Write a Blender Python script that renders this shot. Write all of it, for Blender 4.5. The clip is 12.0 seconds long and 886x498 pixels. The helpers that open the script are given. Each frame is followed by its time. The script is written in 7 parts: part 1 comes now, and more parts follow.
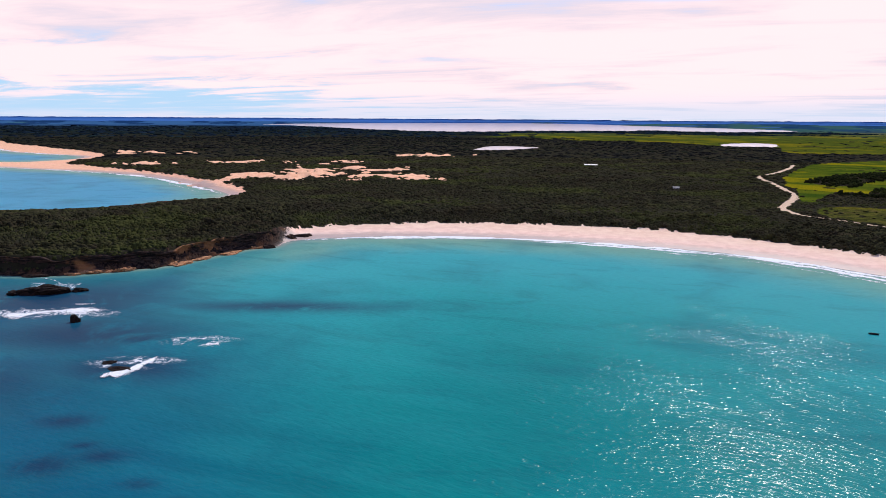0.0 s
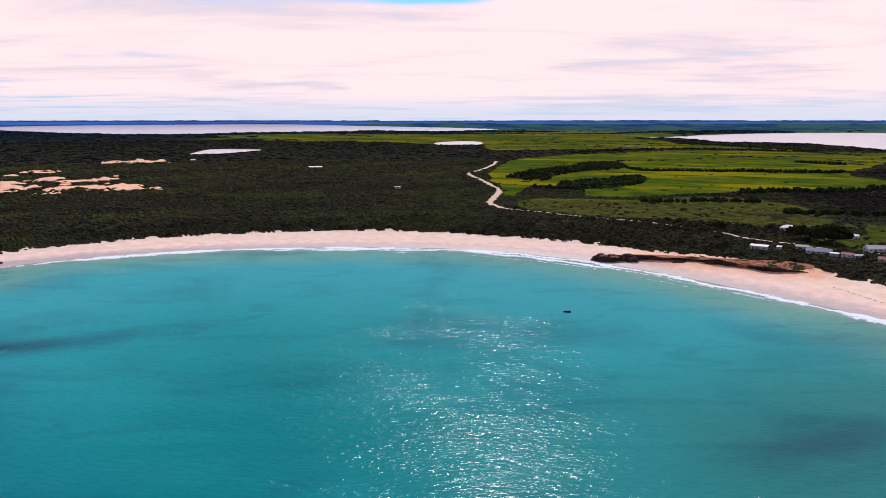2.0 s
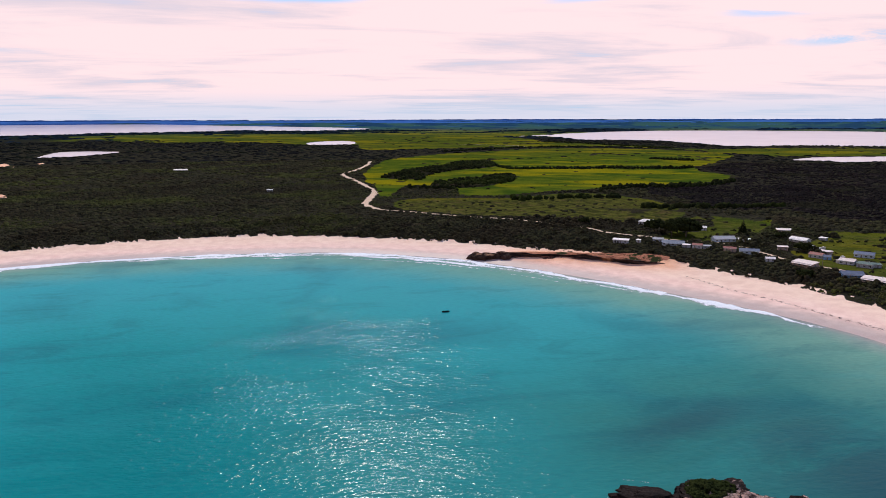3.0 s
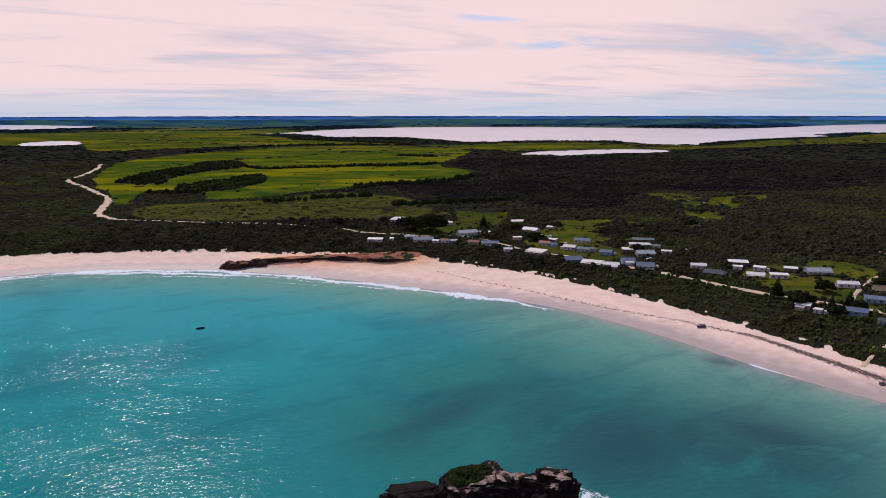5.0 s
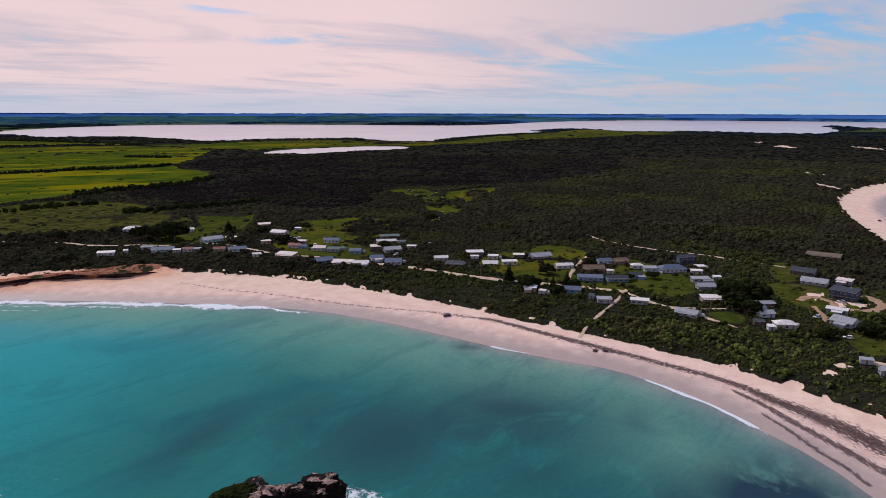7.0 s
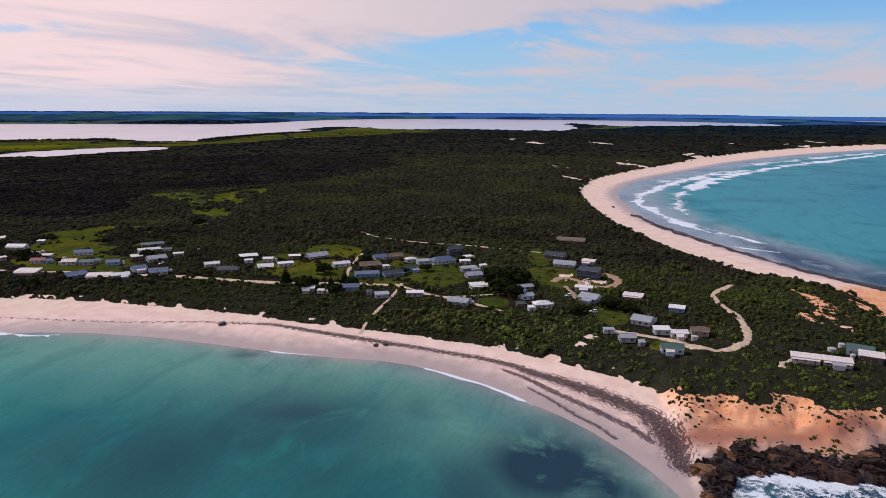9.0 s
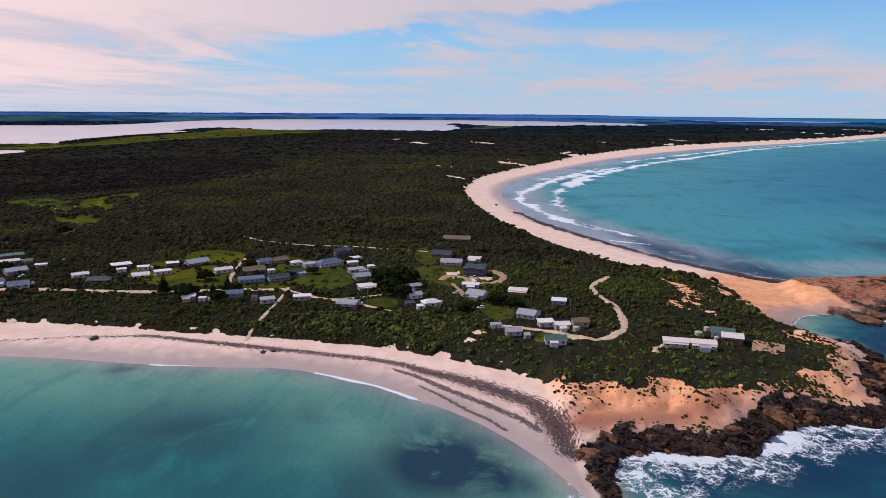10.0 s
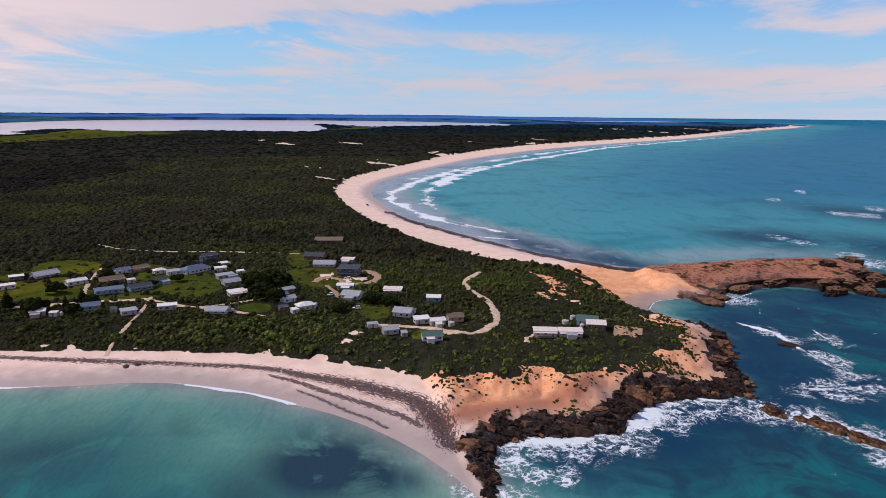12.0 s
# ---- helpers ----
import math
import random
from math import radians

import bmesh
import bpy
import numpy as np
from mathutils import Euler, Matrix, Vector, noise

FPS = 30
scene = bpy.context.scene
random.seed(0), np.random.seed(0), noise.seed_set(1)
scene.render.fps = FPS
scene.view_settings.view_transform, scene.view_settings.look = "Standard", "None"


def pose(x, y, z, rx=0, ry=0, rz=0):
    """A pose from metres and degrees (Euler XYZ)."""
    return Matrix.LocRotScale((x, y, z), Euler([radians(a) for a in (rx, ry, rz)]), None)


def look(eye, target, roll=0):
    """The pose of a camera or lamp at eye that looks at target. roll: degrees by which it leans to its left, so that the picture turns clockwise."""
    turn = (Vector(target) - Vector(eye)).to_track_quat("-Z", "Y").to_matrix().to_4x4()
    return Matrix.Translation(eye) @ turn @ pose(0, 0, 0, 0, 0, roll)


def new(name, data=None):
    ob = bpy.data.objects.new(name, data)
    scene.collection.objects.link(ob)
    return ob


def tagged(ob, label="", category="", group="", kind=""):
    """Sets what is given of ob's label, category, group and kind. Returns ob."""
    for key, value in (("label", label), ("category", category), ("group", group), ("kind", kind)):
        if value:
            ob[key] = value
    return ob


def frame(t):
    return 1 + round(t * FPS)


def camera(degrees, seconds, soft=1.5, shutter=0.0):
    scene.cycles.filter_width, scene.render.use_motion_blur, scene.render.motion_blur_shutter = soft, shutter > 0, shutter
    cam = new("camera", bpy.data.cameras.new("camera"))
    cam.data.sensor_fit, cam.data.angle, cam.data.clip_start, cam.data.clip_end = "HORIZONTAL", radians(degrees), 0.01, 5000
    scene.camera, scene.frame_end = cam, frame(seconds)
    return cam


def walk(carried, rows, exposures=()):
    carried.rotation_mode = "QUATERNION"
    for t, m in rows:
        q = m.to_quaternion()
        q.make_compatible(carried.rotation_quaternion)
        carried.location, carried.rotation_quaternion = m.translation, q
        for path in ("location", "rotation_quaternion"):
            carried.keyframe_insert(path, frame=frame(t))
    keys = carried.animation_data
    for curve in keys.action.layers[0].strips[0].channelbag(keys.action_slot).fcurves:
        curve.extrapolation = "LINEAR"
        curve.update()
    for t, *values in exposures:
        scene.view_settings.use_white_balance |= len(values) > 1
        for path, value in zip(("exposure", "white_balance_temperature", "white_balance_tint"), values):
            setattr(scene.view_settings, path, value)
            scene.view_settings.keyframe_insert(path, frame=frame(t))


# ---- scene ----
from collections import defaultdict

cam = camera(64.47, 12.0, soft=0.75)
# seconds, x, y, z, yaw, pitch, roll of a drone that pans over the bay and climbs a little
ROWS = [
    (0.0, 0.00, 0.00, 101.25, 0.01, -10.48, -0.37),
    (0.5, -0.13, -1.10, 102.77, -5.27, -10.44, -0.34),
    (1.0, -0.23, -1.75, 104.28, -10.95, -10.44, -0.22),
    (1.5, -0.20, -2.28, 105.76, -16.62, -10.45, -0.08),
    (2.0, -0.55, -3.10, 107.32, -22.07, -10.45, 0.02),
    (2.5, -0.54, -3.36, 108.57, -27.09, -10.50, 0.08),
    (3.0, -0.62, -3.22, 109.83, -32.25, -10.55, 0.14),
    (5.0, -1.45, -3.91, 115.31, -52.26, -10.89, 0.06),
    (5.5, -2.20, -3.94, 116.77, -57.49, -10.94, 0.01),
    (6.0, -2.32, -4.34, 117.64, -62.69, -10.98, 0.01),
    (6.5, -2.87, -4.46, 118.21, -67.93, -11.05, -0.07),
    (7.0, -3.54, -4.46, 118.92, -72.81, -11.13, -0.13),
    (9.0, -4.39, -5.18, 119.51, -91.15, -11.18, -0.35),
    (9.5, -4.72, -5.05, 119.40, -95.75, -11.13, -0.38),
    (10.0, -4.58, -5.09, 119.55, -100.49, -11.10, -0.39),
    (10.5, -4.87, -4.67, 119.46, -105.17, -11.07, -0.40),
    (11.0, -5.41, -4.55, 119.43, -110.13, -11.01, -0.41),
    (11.5, -5.35, -4.05, 119.39, -112.93, -10.99, -0.40),
    (12.0, -5.53, -3.60, 119.25, -111.11, -11.00, -0.43),
]
walk(cam, [(t, pose(x, y, z, 90 + pitch, roll, yaw)) for t, x, y, z, yaw, pitch, roll in ROWS],
     exposures=[(0.0, 0.22), (2.5, 0.12), (5.0, -0.13), (7.0, -0.25), (9.5, -0.10), (12.0, -0.06)])
EYE_REF = 114.0

# ---- light ----
SUN_BEARING, SUN_HEIGHT = 28.0, 47.0
sun = new("sun", bpy.data.lights.new("sun", "SUN"))
sun.data.energy, sun.data.angle, sun.data.color = 3.2, radians(0.55), (1.0, 0.93, 0.84)
_sb, _sh = radians(SUN_BEARING), radians(SUN_HEIGHT)
SUN_DIR = Vector((math.sin(_sb) * math.cos(_sh), math.cos(_sb) * math.cos(_sh), math.sin(_sh)))
sun.matrix_world = look(SUN_DIR * 300, (0, 0, 0))


def build_world():
    world = bpy.data.worlds.new("world")
    scene.world = world
    world.use_nodes = True
    nt = world.node_tree
    nt.nodes.clear()
    N = nt.nodes.new
    L = nt.links.new
    out, bg = N("ShaderNodeOutputWorld"), N("ShaderNodeBackground")
    sky = N("ShaderNodeTexSky")
    sky.sky_type, sky.sun_disc = "NISHITA", False
    sky.sun_elevation, sky.sun_rotation = _sh, _sb
    sky.air_density, sky.dust_density, sky.ozone_density = 1.0, 0.4, 1.6
    skyk = N("ShaderNodeVectorMath")
    skyk.operation = "MULTIPLY"
    skyk.inputs[1].default_value = (0.030, 0.090, 0.155)
    L(sky.outputs[0], skyk.inputs[0])
    tc = N("ShaderNodeTexCoord")
    sep = N("ShaderNodeSeparateXYZ")
    L(tc.outputs["Generated"], sep.inputs[0])

    def m(op, a, b=None, clamp=False):
        n = N("ShaderNodeMath")
        n.operation, n.use_clamp = op, clamp
        for i, v in enumerate((a, b)):
            if v is None:
                continue
            if isinstance(v, (int, float)):
                n.inputs[i].default_value = v
            else:
                L(v, n.inputs[i])
        return n.outputs[0]

    def ramp(v, *stops):
        n = N("ShaderNodeMapRange")
        n.interpolation_type = "SMOOTHSTEP"
        L(v, n.inputs[0])
        for i, s in enumerate(stops):
            n.inputs[1 + i].default_value = s
        return n.outputs[0]

    x, y, z = sep.outputs
    up = m("ADD", m("MAXIMUM", z, 0.0), 0.045)
    comb = N("ShaderNodeCombineXYZ")
    L(m("DIVIDE", x, up), comb.inputs[0])
    L(m("DIVIDE", y, up), comb.inputs[1])

    def cloud(scale, sx, sy, rot, detail, rough, dist, off):
        vec = comb.outputs[0]
        for key, val in (("Rotation", (0, 0, radians(rot))), ("Scale", (sx, sy, 1))):
            mp = N("ShaderNodeMapping")
            mp.inputs[key].default_value = val
            mp.inputs["Location"].default_value = (off, off * 0.7, 0)
            L(vec, mp.inputs[0])
            vec = mp.outputs[0]
        n = N("ShaderNodeTexNoise")
        n.inputs["Scale"].default_value, n.inputs["Detail"].default_value = scale, detail
        n.inputs["Roughness"].default_value, n.inputs["Distortion"].default_value = rough, dist
        L(vec, n.inputs["Vector"])
        return n.outputs[0]

    big = cloud(0.22, 1.0, 0.8, 20, 4, 0.5, 0.2, 3.3)
    fine = cloud(0.75, 0.55, 1.0, 24, 9, 0.62, 0.5, 8.1)
    # bearing and height in degrees, with ragged edges
    az = m("ADD", m("MULTIPLY", m("ARCTAN2", x, y), 57.2958), m("MULTIPLY", m("SUBTRACT", fine, 0.5), 14.0))
    el = m("ADD", m("MULTIPLY", z, 57.2958), m("MULTIPLY", m("SUBTRACT", fine, 0.5), 3.0))
    cover = m("ADD", m("MULTIPLY", big, 0.55), m("MULTIPLY", fine, 0.95))
    # a sheet of cloud on the sun's side, broken cloud to the east of it
    cover = m("ADD", cover, ramp(az, 74.0, 98.0, 0.20, -0.02))
    # bearing, height, half width, half height, depth of the openings and banks in the sheet
    for ga, ge, gw, gh, gd in ((-27, 1.2, 20, 1.5, -0.42), (-27, 4.4, 18, 0.6, -0.13), (-4, 4.4, 14, 0.45, -0.10), (20, 9.1, 8, 0.55, -0.42), (43, 8.9, 5, 0.5, -0.30), (56, 7.4, 4.5, 0.75, -0.34),
                               (60, 5.2, 4.5, 0.5, -0.26), (84, 2.6, 9, 1.5, -0.20), (94, 4.9, 6, 1.1, -0.30), (117, 7.0, 10, 0.8, -0.32), (112, 3.8, 26, 1.0, -0.14), (85, 7.6, 9, 1.3, 0.20), (104, 8.3, 9, 1.1, 0.24), (98, 6.6, 7, 0.6, 0.10), (130, 2.6, 12, 0.7, 0.18),
                               (135, 6.0, 10, 2.0, -0.20)):
        u, v = m("DIVIDE", m("SUBTRACT", az, ga), gw), m("DIVIDE", m("SUBTRACT", el, ge), gh)
        bell = m("POWER", 2.718, m("MULTIPLY", m("ADD", m("MULTIPLY", u, u), m("MULTIPLY", v, v)), -1.0))
        cover = m("ADD", cover, m("MULTIPLY", bell, gd))
    c = ramp(cover, 0.56, 0.84, 0.0, 1.0)
    low = ramp(z, 0.004, 0.045, 0.42, 1.0)
    high = ramp(z, 0.26, 0.55, 1.0, 0.10)
    c = m("MULTIPLY", m("MULTIPLY", c, low), high)
    shade = N("ShaderNodeMix")
    shade.data_type = "RGBA"
    shade.inputs["A"].default_value = (0.72, 0.63, 0.72, 1)
    shade.inputs["B"].default_value = (1.0, 0.77, 0.795, 1)
    L(ramp(m("ADD", m("MULTIPLY", fine, 0.6), m("MULTIPLY", big, 0.45)), 0.40, 0.56, 0.0, 1.0), shade.inputs["Factor"])
    cool = N("ShaderNodeMix")
    cool.data_type = "RGBA"
    cool.inputs["B"].default_value = (0.53, 0.54, 0.64, 1)
    L(shade.outputs["Result"], cool.inputs["A"])
    L(ramp(m("SUBTRACT", x, m("MULTIPLY", y, 0.5)), 0.70, 1.15, 0.0, 0.8), cool.inputs["Factor"])
    haze = N("ShaderNodeMix")
    haze.data_type = "RGBA"
    haze.inputs["B"].default_value = (0.43, 0.62, 0.83, 1)
    L(skyk.outputs[0], haze.inputs["A"])
    L(ramp(z, 0.0, 0.24, 1.0, 0.0), haze.inputs["Factor"])
    mix = N("ShaderNodeMix")
    mix.data_type = "RGBA"
    L(c, mix.inputs["Factor"])
    L(haze.outputs["Result"], mix.inputs["A"])
    L(cool.outputs["Result"], mix.inputs["B"])
    L(mix.outputs["Result"], bg.inputs[0])
    bg.inputs[1].default_value = 1.0
    L(bg.outputs[0], out.inputs[0])


build_world()

# ---- materials ----
class Mat:
    """A small builder for node materials."""

    def __init__(self, name):
        self.mat = bpy.data.materials.new(name)
        self.mat.use_nodes = True
        self.nt = self.mat.node_tree
        self.bsdf = self.nt.nodes["Principled BSDF"]
        self.coord = None

    def node(self, kind):
        return self.nt.nodes.new(kind)

    def put(self, sock, v):
        if isinstance(v, (int, float)):
            sock.default_value = v
        elif isinstance(v, tuple):
            sock.default_value = (*v, 1) if len(v) == 3 and sock.type == "RGBA" else v
        else:
            self.nt.links.new(v, sock)

    def obj(self):
        if self.coord is None:
            self.coord = self.node("ShaderNodeTexCoord").outputs["Object"]
        return self.coord

    def attr(self, name):
        n = self.node("ShaderNodeAttribute")
        n.attribute_name = name
        return n.outputs["Fac"]

    def noise(self, scale, detail=4.0, rough=0.55, dist=0.0, stretch=None):
        n = self.node("ShaderNodeTexNoise")
        vec = self.obj()
        if stretch:
            for key, val in (("Rotation", (0, 0, radians(90 - stretch[1]))), ("Scale", (1, stretch[0], 1))):
                mp = self.node("ShaderNodeMapping")
                mp.inputs[key].default_value = val
                self.put(mp.inputs[0], vec)
                vec = mp.outputs[0]
        self.put(n.inputs["Vector"], vec)
        for k, v in (("Scale", scale), ("Detail", detail), ("Roughness", rough), ("Distortion", dist)):
            n.inputs[k].default_value = v
        return n.outputs[0]

    def m(self, op, a, b=None, clamp=False):
        n = self.node("ShaderNodeMath")
        n.operation, n.use_clamp = op, clamp
        self.put(n.inputs[0], a)
        if b is not None:
            self.put(n.inputs[1], b)
        return n.outputs[0]

    def ramp(self, v, a, b, lo=0.0, hi=1.0, smooth=True):
        n = self.node("ShaderNodeMapRange")
        n.interpolation_type = "SMOOTHSTEP" if smooth else "LINEAR"
        self.put(n.inputs[0], v)
        for i, s in enumerate((a, b, lo, hi)):
            n.inputs[1 + i].default_value = s
        return n.outputs[0]

    def mix(self, f, a, b):
        n = self.node("ShaderNodeMix")
        n.data_type = "RGBA"
        self.put(n.inputs["Factor"], f)
        self.put(n.inputs["A"], a)
        self.put(n.inputs["B"], b)
        return n.outputs["Result"]

    def bump(self, h, strength=0.5, dist=0.1, normal=None):
        n = self.node("ShaderNodeBump")
        n.inputs["Strength"].default_value, n.inputs["Distance"].default_value = strength, dist
        self.put(n.inputs["Height"], h)
        if normal is not None:
            self.put(n.inputs["Normal"], normal)
        return n.outputs[0]

    def rand(self):
        return self.node("ShaderNodeObjectInfo").outputs["Random"]

    def island(self):
        return self.node("ShaderNodeNewGeometry").outputs["Random Per Island"]

    def done(self, color=None, rough=None, metal=None, normal=None, spec=None):
        b = self.bsdf
        for key, v in (("Base Color", color), ("Roughness", rough), ("Metallic", metal), ("Normal", normal), ("Specular IOR Level", spec)):
            if v is not None:
                self.put(b.inputs[key], v)
        return self.mat


def make_sea():
    k = Mat("sea_water")
    shore, reef, murk = k.attr("shore"), k.attr("reef"), k.attr("murk")
    swell = k.m("MULTIPLY", k.attr("surf"), k.ramp(k.noise(0.055, 4, 0.6, 1.0), 0.34, 0.58))
    warp = k.noise(0.02, 4, 0.6)
    wob = k.m("MULTIPLY", k.m("SUBTRACT", warp, 0.5), 46.0)
    d = k.m("ADD", shore, wob)
    deep = k.mix(k.ramp(d, 90, 420), (0.006, 0.255, 0.245), (0.002, 0.155, 0.160))
    deep = k.mix(murk, deep, (0.032, 0.130, 0.100))
    deep = k.mix(k.attr("open"), deep, k.mix(k.ramp(k.m("ADD", shore, k.m("MULTIPLY", wob, 0.7)), 22, 62), (0.020, 0.050, 0.078), (0.012, 0.105, 0.112)))
    deep = k.mix(k.attr("kelp"), deep, (0.004, 0.066, 0.145))
    deep = k.mix(k.attr("east"), deep, k.mix(k.ramp(d, 150, 700), (0.060, 0.260, 0.295), (0.022, 0.150, 0.250)))
    deep = k.mix(k.attr("west"), deep, (0.040, 0.270, 0.410))
    clear = k.m("SUBTRACT", 1.0, k.m("MAXIMUM", k.m("MAXIMUM", murk, k.attr("open")), k.m("MAXIMUM", k.m("MAXIMUM", k.attr("kelp"), k.attr("west")), k.attr("east"))))
    deep = k.mix(k.m("MULTIPLY", k.ramp(d, 330, 40), clear), deep, (0.022, 0.300, 0.330))
    c = k.mix(k.ramp(d, 8, 95), (0.140, 0.300, 0.225), deep)
    c = k.mix(k.m("MULTIPLY", k.ramp(k.m("ADD", shore, k.m("MULTIPLY", wob, 0.45)), 24, 0), k.m("SUBTRACT", 1.0, k.m("MAXIMUM", k.attr("open"), k.attr("kelp")))), c, (0.26, 0.335, 0.27))
    c = k.mix(k.m("MULTIPLY", k.m("MAXIMUM", k.attr("open"), k.attr("kelp")), k.ramp(shore, 0, 12)), c, deep)
    c = k.mix(k.m("MULTIPLY", k.ramp(shore, 8, -1), k.m("SUBTRACT", 1.0, k.m("MAXIMUM", k.attr("open"), k.attr("kelp")))), c, (0.36, 0.31, 0.27))
    c = k.mix(k.m("MULTIPLY", k.attr("open"), k.m("MULTIPLY", k.ramp(k.noise(0.045, 5, 0.62, 1.2), 0.40, 0.60), 0.85)), c, (0.018, 0.040, 0.066))
    c = k.mix(k.m("MULTIPLY", k.attr("open"), k.m("MULTIPLY", k.ramp(k.noise(0.02, 3, 0.5), 0.56, 0.70), 0.45)), c, (0.010, 0.105, 0.110))
    c = k.mix(k.m("MULTIPLY", k.attr("east"), k.ramp(k.m("ADD", shore, k.m("MULTIPLY", wob, 0.8)), 85, 25)), c, (0.31, 0.34, 0.38))
    patch = k.noise(0.010, 4, 0.55, 0.6)
    c = k.mix(k.m("MULTIPLY", k.ramp(patch, 0.48, 0.70), 0.40), c, (0.004, 0.090, 0.125))
    drift = k.ramp(k.noise(0.035, 6, 0.62, 0.8, (0.28, -22)), 0.47, 0.64)
    c = k.mix(k.m("MULTIPLY", drift, 0.22), c, k.mix(0.5, c, (0.030, 0.300, 0.310)))
    c = k.mix(k.m("MULTIPLY", k.ramp(k.noise(0.06, 6, 0.65, 0.8, (0.3, -18)), 0.50, 0.66), 0.22), c, (0.004, 0.075, 0.100))
    weed = k.noise(0.03, 7, 0.66, 0.9)
    rf = k.m("MULTIPLY", reef, k.ramp(weed, 0.24, 0.50))
    c = k.mix(k.m("MULTIPLY", rf, 0.92, True), c, k.mix(murk, (0.010, 0.036, 0.078), (0.026, 0.050, 0.066)))
    streak = k.noise(0.11, 8, 0.66, 2.4)
    lace = k.noise(0.42, 7, 0.7, 3.2)
    tex = k.m("ADD", k.m("MULTIPLY", streak, 0.5), k.m("MULTIPLY", lace, 0.5))
    foam = k.ramp(k.m("ADD", tex, k.m("MULTIPLY", k.m("SUBTRACT", swell, 0.74), 0.42)), 0.545, 0.605)

    def threads(n, lo, hi):
        ridge = k.m("SUBTRACT", 1.0, k.m("ABSOLUTE", k.m("SUBTRACT", k.m("MULTIPLY", n, 2.0), 1.0)))
        return k.ramp(ridge, lo, hi)

    net = k.m("MAXIMUM", k.m("MULTIPLY", threads(streak, 0.955, 0.998), k.ramp(lace, 0.38, 0.55)), k.m("MULTIPLY", threads(lace, 0.94, 0.998), k.ramp(streak, 0.50, 0.60)))
    net = k.m("MULTIPLY", net, k.ramp(swell, 0.10, 0.45))

    def cells(scale, warp_by, thick):
        nz, va = k.node("ShaderNodeTexNoise"), k.node("ShaderNodeVectorMath")
        k.put(nz.inputs["Vector"], k.obj())
        nz.inputs["Scale"].default_value, nz.inputs["Detail"].default_value = scale * 0.7, 5.0
        va.operation = "MULTIPLY_ADD"
        k.put(va.inputs[0], nz.outputs["Color"])
        va.inputs[1].default_value = (warp_by, warp_by, 0)
        k.put(va.inputs[2], k.obj())
        vo = k.node("ShaderNodeTexVoronoi")
        vo.feature = "DISTANCE_TO_EDGE"
        vo.inputs["Scale"].default_value = scale
        k.put(vo.inputs["Vector"], va.outputs[0])
        wide = k.m("MULTIPLY", k.m("MULTIPLY", swell, k.ramp(streak, 0.36, 0.60)), thick)
        return k.ramp(k.m("SUBTRACT", wide, vo.outputs["Distance"]), -0.01, 0.035)

    net = k.m("MAXIMUM", k.m("MULTIPLY", net, 0.4), k.m("MAXIMUM", cells(0.22, 9.0, 0.17), k.m("MULTIPLY", cells(0.55, 4.5, 0.16), 0.9)))
    caps = k.m("MULTIPLY", k.ramp(k.noise(0.10, 7, 0.62, 0.8, (0.45, -60)), 0.66, 0.73), k.m("MULTIPLY", k.attr("open"), 0.55))
    foam = k.m("MULTIPLY", k.m("MAXIMUM", foam, k.m("MULTIPLY", net, 0.95)), k.ramp(swell, 0.05, 0.28))
    foam = k.m("MAXIMUM", foam, caps)
    c = k.mix(foam, c, (0.78, 0.78, 0.79))
    # swell, wind waves and ripples; gusts roughen the water in drifting streaks
    gust = k.ramp(k.noise(0.018, 5, 0.62, 1.2, (0.3, -38)), 0.36, 0.64, 0.45, 1.25)
    gust = k.m("MULTIPLY", gust, k.ramp(shore, 70, 300, 0.30, 1.0))
    w0 = k.noise(0.05, 3, 0.5, 0.2, (0.5, -25))
    w1 = k.noise(0.65, 2, 0.5, 0.3, (0.36, -25))
    w2 = k.noise(1.5, 1, 0.5, 0.2, (0.45, -12))
    c = k.mix(k.m("MULTIPLY", k.ramp(w1, 0.35, 0.7), 0.12), c, (0.003, 0.060, 0.085))
    n = k.bump(w0, 0.5, 1.2)
    n = k.bump(k.m("MULTIPLY", w1, gust), 1.0, 0.64, n)
    n = k.bump(k.m("MULTIPLY", w2, gust), 1.0, 0.17, n)
    k.done(c, 0.9, 0.0, k.bump(w1, 0.5, 0.3), 0.0)
    gl, mx = k.node("ShaderNodeBsdfGlossy"), k.node("ShaderNodeMixShader")
    k.put(gl.inputs["Roughness"], k.m("ADD", k.m("MULTIPLY", foam, 0.6), 0.17))
    k.put(gl.inputs["Normal"], n)
    lw = k.node("ShaderNodeLayerWeight")
    lw.inputs["Blend"].default_value = 0.20
    k.put(mx.inputs[0], k.m("ADD", k.m("MULTIPLY", lw.outputs["Fresnel"], 0.20), 0.003))
    k.put(mx.inputs[1], k.bsdf.outputs[0])
    k.put(mx.inputs[2], gl.outputs[0])
    k.put(k.nt.nodes["Material Output"].inputs["Surface"], mx.outputs[0])
    return k.mat


